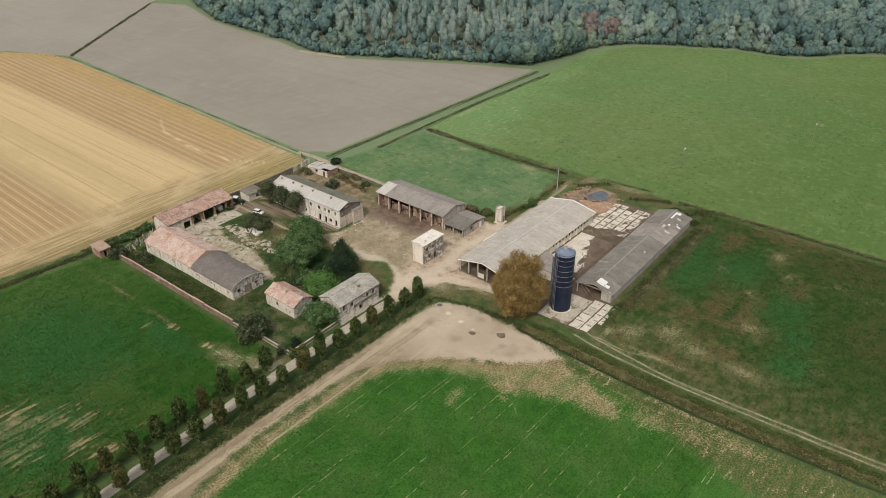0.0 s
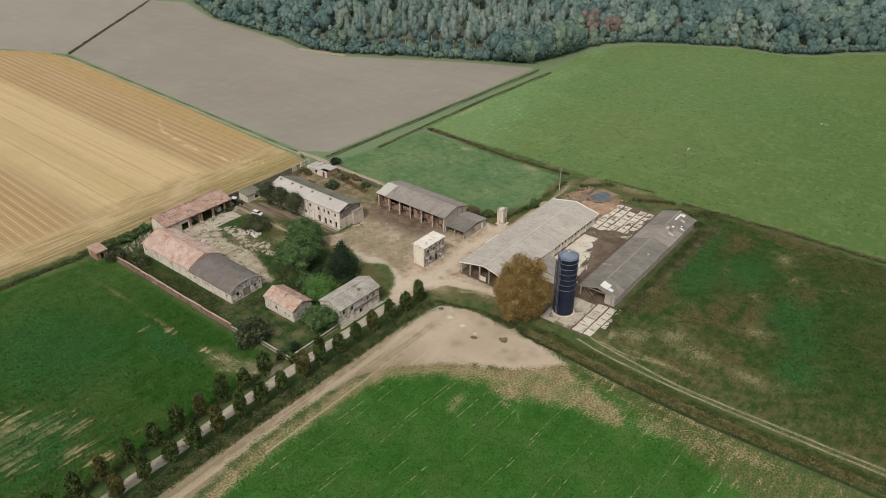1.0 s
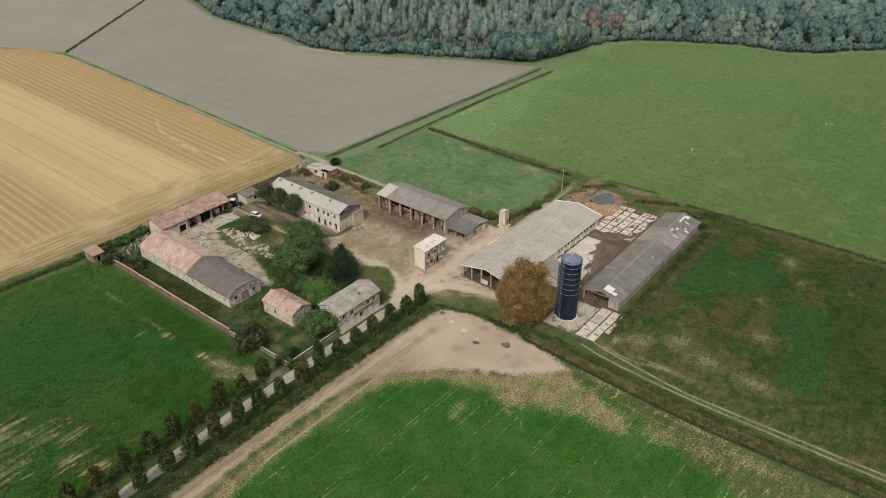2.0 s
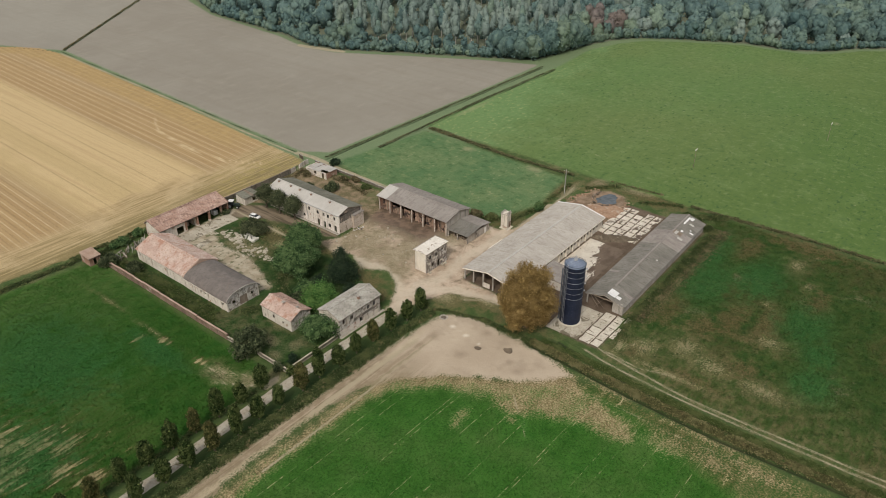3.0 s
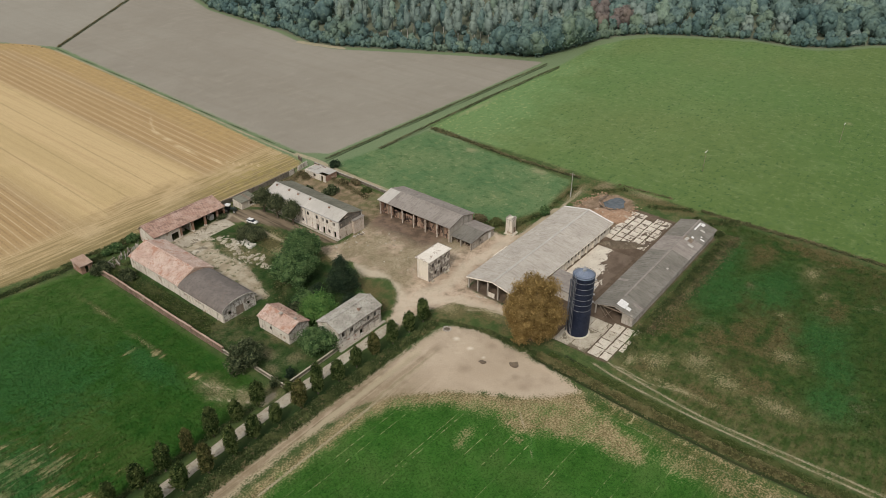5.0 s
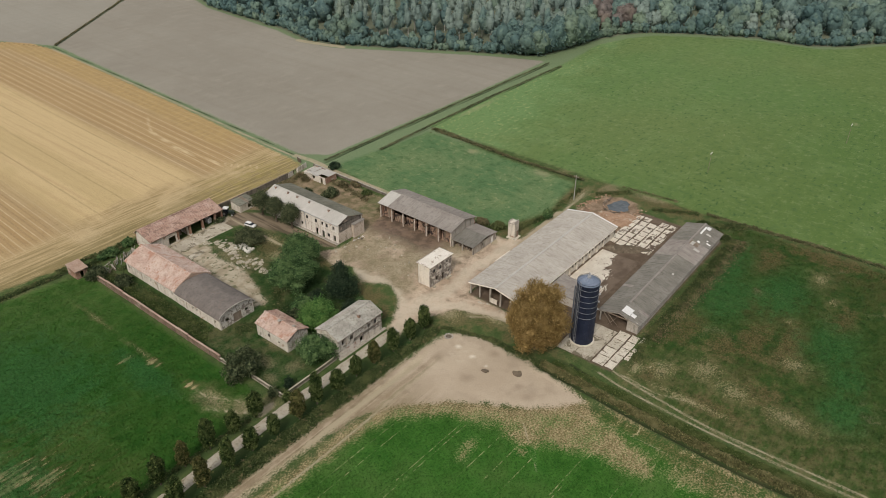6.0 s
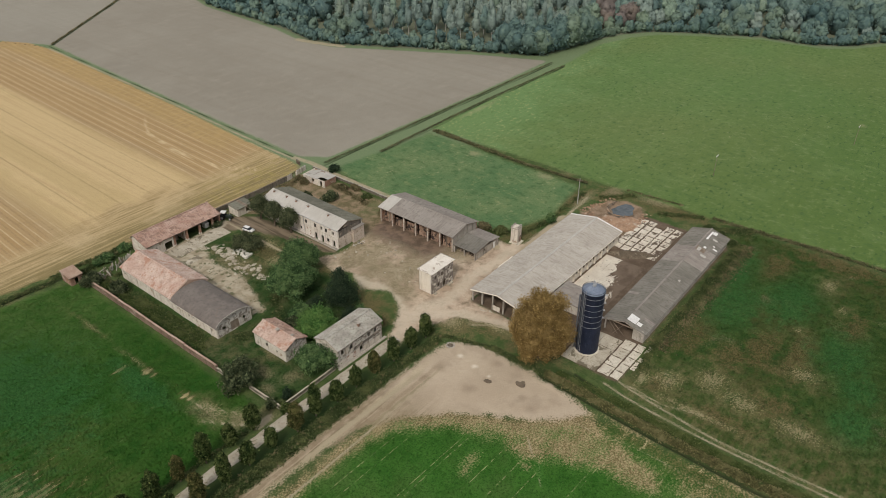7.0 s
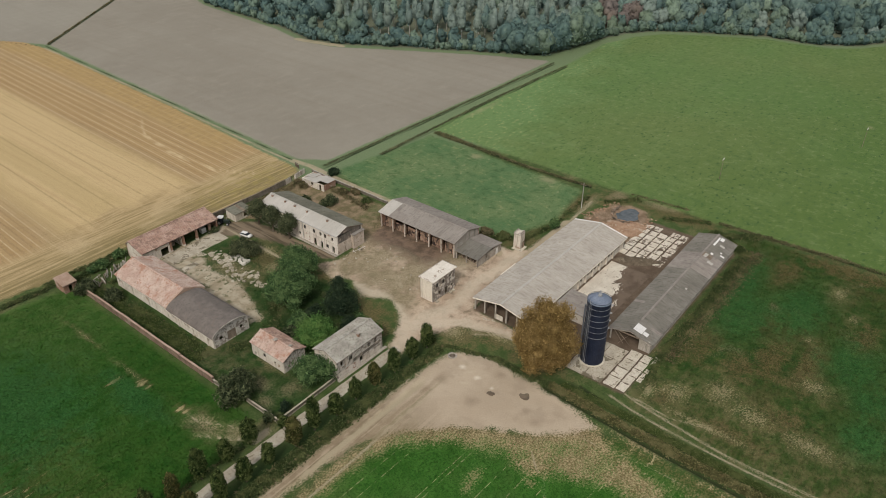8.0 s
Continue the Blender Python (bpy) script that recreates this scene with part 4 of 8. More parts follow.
        side = s.math("ADD", s.math("ADD", self.X, s.math("MULTIPLY", self.mid, 6.0)), s.math("MULTIPLY", s.math("MAXIMUM", s.math("SUBTRACT", -52.0, self.Y), 0.0), 0.3))
        side = s.step(side, -2.0, 3.4, 0, 0.78)
        c = s.mix(side, c, s.mix(s.step(both(s, self.fine, self.flecks, 0.6), 0.68, 0.92), (0.048, 0.082, 0.021), (0.165, 0.13, 0.06)))
        c = s.mix(s.math("MULTIPLY", side, s.step(both(s, self.flecks, self.fine, 0.6), 0.9, 1.0)), c, (0.45, 0.39, 0.22))
        return s.mix(s.step(s.noise(1.3, 4, shift=(6, 2, 0), rough=0.7), 0.7, 0.76, 0, 0.55), c, (0.22, 0.22, 0.09))


def s_add(s, a, b, k):
    return s.math("ADD", a, s.math("MULTIPLY", b, k))


def ground_material():
    s = Shader("fields")
    T = Tones(s)
    X, Y, fine, mid, broad, huge, grit, flecks = T.X, T.Y, T.fine, T.mid, T.broad, T.huge, T.grit, T.flecks
    blend = s.mix

    def edge(name, soft, rag=1.0, grain=0.5, shift=0.0):
        d = s.math("ADD", s.attr(name), s.math("MULTIPLY", s.math("SUBTRACT", mid, 0.5), 6 * rag))
        d = s.math("ADD", d, s.math("MULTIPLY", s.math("SUBTRACT", fine, 0.5), 4 * grain))
        return s.step(d, shift - soft, shift + soft)

    # rough verge grass
    color = blend(s.step(mid, 0.35, 0.65), (0.05, 0.085, 0.024), (0.09, 0.12, 0.04))
    color = blend(s.step(s_add(s, broad, fine, 0.3), 0.7, 0.88, 0, 0.8), color, (0.19, 0.165, 0.085))
    color = T.speckle(color, (0.03, 0.042, 0.015), (0.17, 0.165, 0.075), 0.5)
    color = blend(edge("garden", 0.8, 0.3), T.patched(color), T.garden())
    # Far out the verge turns pale and greyish, haze put into its colour.
    color = blend(s.step(s_add(s, Y, X, 0.5), 100.0, 114.0, 0, 0.92), color, T.speckle((0.165, 0.22, 0.115), (0.105, 0.15, 0.078), (0.24, 0.275, 0.16), 0.6))
    # stubble: swaths along the rows, a paler middle, headland swaths across
    rows = s.noise(0.8, 4, stretch=(1, 0.012, 1), warp=0.2)
    bands = s.noise(0.09, 2, stretch=(1, 0.02, 1), shift=(3, 0, 0))
    cross = s.noise(1.1, 5, stretch=(0.05, 1, 1), warp=0.5, rough=0.65)
    pale, straw, ochre, umber = (0.54, 0.405, 0.215), (0.41, 0.285, 0.142), (0.335, 0.22, 0.104), (0.24, 0.17, 0.09)
    straw_c = blend(s.step(rows, 0.36, 0.66, 0, 0.7), straw, ochre)
    straw_c = blend(s.step(bands, 0.5, 0.62, 0, 0.5), straw_c, (0.38, 0.285, 0.165))
    comb = s.math("ABSOLUTE", s.math("SUBTRACT", s.math("FRACT", s.math("MULTIPLY", s.math("SUBTRACT", X, s.math("MULTIPLY", Y, 0.04)), 0.36)), 0.5))
    straw_c = blend(s.math("MULTIPLY", s.step(comb, 0.11, 0.03), s.step(mid, 0.36, 0.6, 0.35, 0.8)), straw_c, (0.56, 0.44, 0.26))
    straw_c = blend(s.math("MULTIPLY", s.step(comb, 0.36, 0.46), s.step(flecks, 0.4, 0.6, 0.2, 0.6)), straw_c, (0.25, 0.175, 0.085))
    straw_c = blend(s.step(s_add(s, broad, mid, 0.7), 0.84, 1.04, 0, 0.4), straw_c, blend(s.step(flecks, 0.4, 0.6), (0.27, 0.19, 0.1), (0.42, 0.29, 0.13)))
    lit = s.math("MULTIPLY", s.step(X, -34.0, -24.0), s.step(s_add(s, X, mid, 5.0), 18.0, 14.0))
    lit = s.math("MULTIPLY", lit, s.step(s_add(s, Y, broad, 30.0), 124.0, 134.0))
    seam = s.math("ABSOLUTE", s.math("SUBTRACT", s.math("FRACT", s.math("MULTIPLY", s.math("SUBTRACT", X, s.math("MULTIPLY", Y, 0.03)), 0.105)), 0.5))
    pale_c = blend(s.step(rows, 0.46, 0.68, 0, 0.45), pale, straw)
    pale_c = blend(s.step(s_add(s, bands, broad, 0.4), 0.66, 0.8, 0, 0.5), pale_c, (0.44, 0.335, 0.16))
    pale_c = blend(s.math("MULTIPLY", s.step(seam, 0.045, 0.012), s.step(s_add(s, flecks, rows, 0.5), 0.6, 0.8, 0.12, 0.7)), pale_c, (0.34, 0.26, 0.125))
    straw_c = blend(lit, straw_c, pale_c)
    head = s.step(s_add(s, Y, broad, 26.0), 134.0, 122.0)
    head_c = blend(s.step(cross, 0.38, 0.66), (0.47, 0.355, 0.19), (0.265, 0.2, 0.095))
    head_c = blend(s.step(s_add(s, broad, fine, 0.2), 0.55, 0.72, 0, 0.8), head_c, (0.5, 0.385, 0.22))
    straw_c = blend(head, straw_c, head_c)
    near = s.math("MULTIPLY", s.step(s_add(s, Y, mid, 6.0), 112.0, 102.0), s.step(cross, 0.32, 0.55, 0.15, 0.9))
    straw_c = blend(near, straw_c, (0.2, 0.16, 0.068))
    gold = s.math("MULTIPLY", s.math("MULTIPLY", s.step(X, 2.0, 14.0), s.step(s_add(s, Y, mid, 10.0), 122.0, 106.0)), s.step(s_add(s, mid, flecks, 0.6), 0.7, 0.95))
    straw_c = blend(s.math("MULTIPLY", gold, 0.7), straw_c, (0.31, 0.25, 0.085))
    edge_gold = s.math("MULTIPLY", s.step(s.attr("stubble"), 13.0, 9.0), s.step(Y, 118.0, 135.0))
    straw_c = blend(s.math("MULTIPLY", edge_gold, 0.6), straw_c, blend(s.step(flecks, 0.4, 0.6), (0.43, 0.3, 0.12), (0.33, 0.23, 0.1)))
    straw_c = T.speckle(straw_c, umber, (0.56, 0.43, 0.25), 0.4)
    color = blend(edge("stubble", 0.8, 0.35), color, straw_c)
    # ploughed and harrowed fields
    harrow = s.noise(0.4, 4, stretch=(1, 0.03, 1), turn=0.4)
    plough = blend(s.step(huge, 0.35, 0.65), (0.286, 0.262, 0.214), (0.256, 0.232, 0.188))
    plough = blend(s.step(broad, 0.5, 0.7, 0, 0.4), plough, (0.315, 0.287, 0.234))
    plough = blend(s.step(harrow, 0.45, 0.7, 0, 0.35), plough, (0.235, 0.205, 0.16))
    clods = s.noise(0.22, 6, stretch=(0.5, 1.4, 1), turn=0.9, shift=(2, 8, 0), rough=0.72)
    plough = blend(s.step(clods, 0.52, 0.68, 0, 0.4), plough, (0.225, 0.198, 0.155))
    plough = blend(s.step(clods, 0.46, 0.34, 0, 0.35), plough, (0.35, 0.315, 0.255))
    plough = blend(s.step(s.noise(0.5, 5, shift=(3, 4, 0), stretch=(0.6, 1.3, 1), turn=0.9, rough=0.7), 0.7, 0.75, 0, 0.6), plough, (0.45, 0.4, 0.33))
    plough = T.speckle(plough, (0.19, 0.165, 0.125), (0.38, 0.335, 0.27), 0.45)
    color = blend(edge("plough", 0.8, 0.3), color, plough)
    color = blend(edge("plough_far", 0.8, 0.3), color, blend(0.2, plough, (0.34, 0.33, 0.28)))
    color = blend(edge("tan_far", 1.5, 0.3), color, (0.5, 0.37, 0.25))
    # far hay meadow and paddock
    swath = s.noise(0.28, 3, stretch=(0.1, 1, 1), warp=0.6)
    far = blend(s.step(s.noise(0.011, 3, shift=(6, 2, 0)), 0.36, 0.62), (0.11, 0.185, 0.056), (0.134, 0.184, 0.06))
    far = blend(s.step(swath, 0.45, 0.68, 0, 0.25), far, (0.105, 0.16, 0.062))
    clump = s.noise(0.3, 6, shift=(2, 6, 0), rough=0.7, stretch=(1.4, 0.8, 1))
    tuft = s.noise(0.6, 4, shift=(7, 6, 0), rough=0.6, stretch=(0.8, 1.2, 1))
    # Grass darkens towards low y: lens corner falloff put into its colour.
    far = blend(s.step(s_add(s, s_add(s, Y, X, 0.12), broad, 50.0), 90.0, -40.0, 0, 0.85), far, (0.078, 0.138, 0.03))
    far = blend(s.step(broad, 0.52, 0.68, 0, 0.25), far, (0.16, 0.235, 0.08))
    far = blend(s.step(clump, 0.53, 0.64, 0, 0.6), far, (0.075, 0.13, 0.042))
    far = blend(s.step(clump, 0.46, 0.36, 0, 0.5), far, (0.185, 0.235, 0.1))
    where = s.step(s.noise(0.03, 4, shift=(1, 8, 0)), 0.42, 0.6, 0.45, 1.0)
    far = blend(s.math("MULTIPLY", where, s.step(tuft, 0.57, 0.64, 0, 0.8)), far, (0.042, 0.09, 0.026))
    near_ditch = s.step(s_add(s, s_add(s, Y, X, -0.22), broad, 50.0), 40.0, 70.0)
    far = blend(s.math("MULTIPLY", near_ditch, 0.7), far, (0.15, 0.25, 0.095))
    far = blend(s.math("MULTIPLY", near_ditch, s.step(tuft, 0.44, 0.34, 0, 0.75)), far, (0.3, 0.33, 0.14))
    far = blend(s.math("MULTIPLY", s.step(s.noise(0.5, 5, shift=(9, 1, 0), rough=0.7), 0.62, 0.68), s.step(broad, 0.46, 0.58, 0.0, 0.6)), far, (0.3, 0.3, 0.17))
    flake = s.noise(0.42, 6, shift=(5, 2, 0), rough=0.72, stretch=(0.7, 1.3, 1))
    far = blend(s.step(flake, 0.56, 0.66, 0, 0.5), far, (0.2, 0.25, 0.095))
    far = blend(s.step(flake, 0.44, 0.35, 0, 0.45), far, (0.06, 0.115, 0.034))
    far = T.speckle(far, (0.075, 0.12, 0.045), (0.21, 0.25, 0.12), 0.35)
    far = blend(T.rag("worn_spot", -0.2, 0.9, 0.5, 1.6), far, (0.3, 0.29, 0.16))
    color = blend(edge("far_green", 1.2, 0.5), color, far)
    pad = blend(s.step(broad, 0.35, 0.65), (0.09, 0.165, 0.068), (0.138, 0.198, 0.085))
    pad = blend(s.step(clump, 0.52, 0.64, 0, 0.6), pad, (0.05, 0.1, 0.035))
    pad = blend(s.step(clump, 0.46, 0.36, 0, 0.8), pad, (0.18, 0.225, 0.095))
    pad = blend(s.step(tuft, 0.57, 0.66, 0, 0.5), pad, (0.04, 0.085, 0.03))
    pad = blend(s.step(s_add(s, s.noise(0.5, 5, shift=(9, 1, 0), rough=0.7), s.step(broad, 0.4, 0.6), 0.06), 0.62, 0.69, 0, 0.65), pad, (0.27, 0.29, 0.15))
    pad = T.speckle(pad, (0.03, 0.075, 0.024), (0.13, 0.185, 0.075), 0.5)
    far_c = blend(T.rag("worn_spot", -0.2, 0.9, 0.6, 1.6), pad, (0.3, 0.275, 0.16))
    color = blend(edge("paddock", 1.2, 0.6), color, far_c)
    color = blend(edge("pasture", 1.2, 0.7), color, T.pasture())
    color = blend(edge("meadow", 1.0, 0.5), color, T.meadow())
    color = blend(edge("crop", 0.9, 0.8, 1.2), color, T.crop())
    thin = s.math("MULTIPLY", edge("tired", 1.6, 0.7, 1.1), s.step(s_add(s, s.noise(2.4, 5, shift=(1, 1, 0), rough=0.75), s.noise(0.22, 4, shift=(1, 7, 0)), 0.6), 0.63, 0.87, 0.2, 1.0))
    thin = s.math("MAXIMUM", thin, T.specks("thin", 0.7, 0.98, 0.6))
    color = blend(s.math("MULTIPLY", thin, 0.85), color, blend(s.step(s_add(s, fine, mid, 0.3), 0.5, 0.84), (0.16, 0.115, 0.055), (0.45, 0.345, 0.205)))
    # bare trodden earth
    earth = blend(s.step(broad, 0.35, 0.65), (0.465, 0.38, 0.28), (0.405, 0.326, 0.236))
    earth = blend(s.step(s_add(s, s.noise(0.16, 5, shift=(6, 1, 0), rough=0.6), mid, 0.3), 0.66, 0.8, 0, 0.35), earth, (0.3, 0.24, 0.175))
    earth = blend(s.step(s_add(s, broad, mid, 0.6), 0.7, 0.58, 0, 0.5), earth, (0.51, 0.43, 0.325))
    earth = blend(s.step(grit, 0.55, 0.75, 0, 0.3), earth, (0.25, 0.195, 0.13))
    rut = s.step(s_add(s, s.noise(0.9, 4, stretch=(0.03, 1, 1), warp=0.2), fine, 0.25), 0.56, 0.7)
    lane_part = s.step(X, -12.0, -30.0)
    earth = blend(s.math("MULTIPLY", lane_part, 0.8), earth, blend(s.step(mid, 0.4, 0.6), (0.34, 0.27, 0.185), (0.22, 0.165, 0.105)))
    earth_track = blend(s.math("MULTIPLY", s.math("MULTIPLY", rut, lane_part), 0.6), earth, T.speckle((0.175, 0.14, 0.075), (0.09, 0.085, 0.036), (0.34, 0.28, 0.18), 0.7))
    pale_rut = s.step(s_add(s, s.noise(1.3, 4, stretch=(0.025, 1, 1), shift=(0, 5, 0), warp=0.2), fine, 0.3), 0.68, 0.78)
    earth_track = blend(s.math("MULTIPLY", pale_rut, s.math("MULTIPLY", lane_part, 0.35)), earth_track, (0.46, 0.375, 0.26))
    for px, py, r in ((-1.7, -4.1, 0.7), (-2.4, -8.6, 0.6), (-3.1, -12.9, 0.3)):
        away = s.math("POWER", s.math("ADD", s.math("POWER", s.math("SUBTRACT", X, px), 2.0), s.math("POWER", s.math("SUBTRACT", Y, py), 2.0)), 0.5)
        earth_track = blend(s.step(s_add(s, away, mid, 1.6), r + 1.3, 0.6, 0, 0.75), earth_track, (0.72, 0.66, 0.54))
    for px, py, r in ((-4.2, -22.4, 1.0), (-5.7, -25.3, 1.8), (-12.0, -2.3, 1.6), (-7.4, -2.8, 1.4), (-14.1, -0.3, 1.2), (3.0, -2.2, 1.0), (-9.0, -12, 1.6), (1.5, -12, 1.2)):
        away = s.math("POWER", s.math("ADD", s.math("POWER", s.math("SUBTRACT", X, px), 2.0), s.math("POWER", s.math("SUBTRACT", Y, py), 2.0)), 0.5)
        earth_track = blend(s.step(s_add(s, away, mid, 3.0), r + 2.2, 1.2, 0, 0.55), earth_track, (0.24, 0.185, 0.13))
    lane_x = s.step(s_add(s, X, mid, 8.0), 0.0, -9.0)
    along = s.math("ADD", Y, s.math("MULTIPLY", s.math("SUBTRACT", mid, 0.5), 1.6))
    for centre, half, most, tint in ((0.2, 1.0, 0.5, (0.5, 0.42, 0.28)), (-2.3, 0.8, 0.6, (0.24, 0.185, 0.115)), (-3.3, 0.5, 0.5, (0.19, 0.17, 0.085)), (1.9, 0.5, 0.5, (0.25, 0.195, 0.12))):
        strip = s.step(s.math("ABSOLUTE", s.math("SUBTRACT", along, centre)), half, 0.3 * half, 0, most)
        earth_track = blend(s.math("MULTIPLY", s.math("MULTIPLY", strip, lane_x), s.step(s_add(s, fine, grit, 0.4), 0.5, 0.8, 0.5, 1.0)), earth_track, tint)
    color = blend(edge("bare", 0.9, 0.7, 1.2), color, earth_track)
    # farmyard: pale wheel ways, brown trampled parts and grass that comes back
    yard = blend(s.step(broad, 0.4, 0.62), (0.52, 0.41, 0.305), (0.41, 0.312, 0.225))
    yard = blend(s.step(mid, 0.46, 0.68, 0, 0.7), yard, (0.235, 0.175, 0.12))
    # Mask for darker reddish brown ground before the hay barn.
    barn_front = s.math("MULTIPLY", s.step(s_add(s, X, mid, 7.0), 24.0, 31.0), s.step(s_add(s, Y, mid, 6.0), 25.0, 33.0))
    blotch = s.noise(0.28, 6, shift=(2, 3, 0), rough=0.72, warp=0.4)
    yard = blend(s.step(blotch, 0.5, 0.64, 0, 0.75), yard, (0.205, 0.165, 0.108))
    yard = blend(s.step(blotch, 0.46, 0.36, 0, 0.75), yard, (0.57, 0.47, 0.355))
    green = s.math("MULTIPLY", s.step(s_add(s, s.noise(0.13, 6, shift=(5, 8, 0), rough=0.68), fine, 0.3), 0.5, 0.68), s.step(Y, 15.0, 22.0))
    yard = blend(s.math("MULTIPLY", green, 0.6), yard, blend(s.step(fine, 0.4, 0.6), (0.13, 0.13, 0.058), (0.25, 0.215, 0.125)))
    yard = T.speckle(yard, (0.19, 0.145, 0.095), (0.46, 0.38, 0.285), 0.4)
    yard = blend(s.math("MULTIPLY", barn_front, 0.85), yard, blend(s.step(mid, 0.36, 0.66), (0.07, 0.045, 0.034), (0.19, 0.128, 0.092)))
    ways = s.math("ADD", s.attr("ways"), s.math("MULTIPLY", s.math("SUBTRACT", mid, 0.5), 5.0))
    yard = blend(s.step(ways, -1.2, 1.0, 0, 0.65), yard, blend(s.step(fine, 0.4, 0.7), (0.58, 0.5, 0.385), (0.49, 0.41, 0.305)))
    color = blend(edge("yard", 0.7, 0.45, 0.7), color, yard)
    walkway = blend(s.step(mid, 0.4, 0.62), (0.42, 0.365, 0.27), (0.3, 0.25, 0.17))
    walkway = blend(s.step(s_add(s, s.noise(0.4, 5, shift=(2, 8, 0)), fine, 0.3), 0.68, 0.78, 0, 0.8), walkway, (0.1, 0.105, 0.045))
    color = blend(edge("path", 0.6, 0.4, 0.7), color, walkway)
    # Brown drive soil, darkened with the shade of the courtyard trees.
    drive = blend(s.step(s.noise(0.7, 4, stretch=(1, 0.12, 1)), 0.4, 0.62), (0.23, 0.18, 0.125), (0.115, 0.09, 0.06))
    color = blend(edge("drive", 0.7, 0.4, 0.5), color, drive)
    muck = blend(s.step(mid, 0.35, 0.65), (0.1, 0.072, 0.05), (0.155, 0.115, 0.082))
    muck = T.speckle(muck, (0.075, 0.058, 0.04), (0.23, 0.19, 0.14), 0.4)
    color = blend(edge("muck", 0.5, 0.2, 0.5), color, muck)
    heap = T.speckle(blend(s.step(mid, 0.4, 0.6), (0.19, 0.135, 0.085), (0.29, 0.21, 0.145)), (0.1, 0.07, 0.045), (0.4, 0.32, 0.24), 0.5)
    color = blend(edge("heap_ground", 0.8, 0.5, 0.6), color, heap)
    orchard = blend(s.step(mid, 0.38, 0.62), (0.15, 0.125, 0.065), (0.285, 0.21, 0.135))
    orchard = blend(s.step(broad, 0.52, 0.68, 0, 0.75), orchard, (0.1, 0.125, 0.046))
    orchard = T.speckle(orchard, (0.06, 0.06, 0.028), (0.28, 0.23, 0.14), 0.5)
    color = blend(edge("orchard", 0.8, 0.4, 0.5), color, orchard)
    floor = T.speckle((0.15, 0.165, 0.11), (0.11, 0.125, 0.085), (0.26, 0.24, 0.165), 0.6)
    color = blend(edge("woodfloor", 1.5, 0.4, 0.5), color, floor)
    # wheel lines, and ditch beds with their shade put into the colour
    worn_d = s.math("ADD", s.attr("track"), s.math("MULTIPLY", s.math("SUBTRACT", fine, 0.5), 1.1))
    color = blend(s.math("MULTIPLY", s.step(worn_d, -0.3, 0.25), s.step(s_add(s, mid, fine, 0.4), 0.9, 0.64, 0.45, 0.95)), color, blend(s.step(s.attr("stubble"), 0.5, 2.0), blend(fine, (0.43, 0.37, 0.26), (0.32, 0.265, 0.17)), (0.58, 0.455, 0.27)))
    color = blend(s.step(s.attr("ditch"), 0.9, 0.35, 0, 0.75), color, (0.03, 0.038, 0.017))
    height = s.math("ADD", fine, s.math("MULTIPLY", mid, 2.0))
    s.bump(height, 0.35, 0.3)
    return s.done(color, 0.95, 0, 0.15)


def sward(name, tone):
    """Tufts with the tone of the field below, each a little lighter or darker."""
    s = Shader(name)
    color = tone(Tones(s))
    color = s.mix(s.step(s.island(), 0.5, 0.0, 0, 0.2), color, (0.008, 0.022, 0.005))
    color = s.mix(s.step(s.island(), 0.6, 1.0, 0, 0.15), color, (0.16, 0.24, 0.07))
    s.done(color, 0.85, 0, 0.1)
    return s.m


def tufts(name, zone, box_, count, size, material, label, seed, keep_off=()):
    """Uneven tufts all over the near part of a field: one object of stuff."""
    rng = np.random.default_rng(seed)
    x, y = rng.uniform(box_[0], box_[2], count), rng.uniform(box_[1], box_[3], count)
    ok = inside_by(x, y, ZONES[zone]) > 0.6 + rng.normal(0, 0.8, count)
    for other in keep_off:
        ok &= inside_by(x, y, ZONES[other]) < rng.normal(-0.5, 1.0, count)
    for line, half in TRACKS:
        ok &= line_by(x, y, line) > half + rng.uniform(0, 1.6, count)
    if zone == "crop":
        ok &= inside_by(x, y, ZONES["tired"]) < rng.normal(-0.1, 1.1, count)
    ok &= patch_by(x, y, PATCHES["thin"]) < rng.normal(0.25, 0.35, count)
    x, y = x[ok], y[ok]
    n = len(x)
    tall = rng.random(n) ** 2
    p = np.c_[x, y, 0.06 + 0.14 * tall]
    d = np.c_[rng.normal(0, 0.7, (n, 2)), np.full(n, 0.8)]
    verts = leaf_quads(p, d, size, rng)
    data = leaf_data(name, verts, material)
    add_patches(data, verts[:, 0], verts[:, 1])
    ob = piece(name, data, None)
    return tagged(ob, label, "grass", kind="stuff")


ground = piece("ground", ground_sheet(), ground_material())
tagged(ground, "farmland with stubble, ploughed soil, green crop and meadows", "ground", kind="structure")

tufts("crop_tufts", "crop", (-80, -75, 2, 0), 130000, 0.34, sward("crop_sward", Tones.crop), "bright green young crop with thin pale rows", 501, ("bare",))
tufts("meadow_tufts", "meadow", (-105, 15, -39, 98), 80000, 0.36, sward("meadow_sward", Tones.meadow), "green meadow grass with pale dry flecks", 502)
tufts("garden_tufts", "garden", (-39, 14, 9, 87), 36000, 0.34, sward("garden_sward", Tones.garden), "rough unmown garden grass", 504, ("path", "drive", "yard"))
tufts("pasture_tufts", "pasture", (8, -110, 93, -34), 90000, 0.38, sward("pasture_sward", Tones.pasture), "rough pasture of green grass and brown weeds", 503)


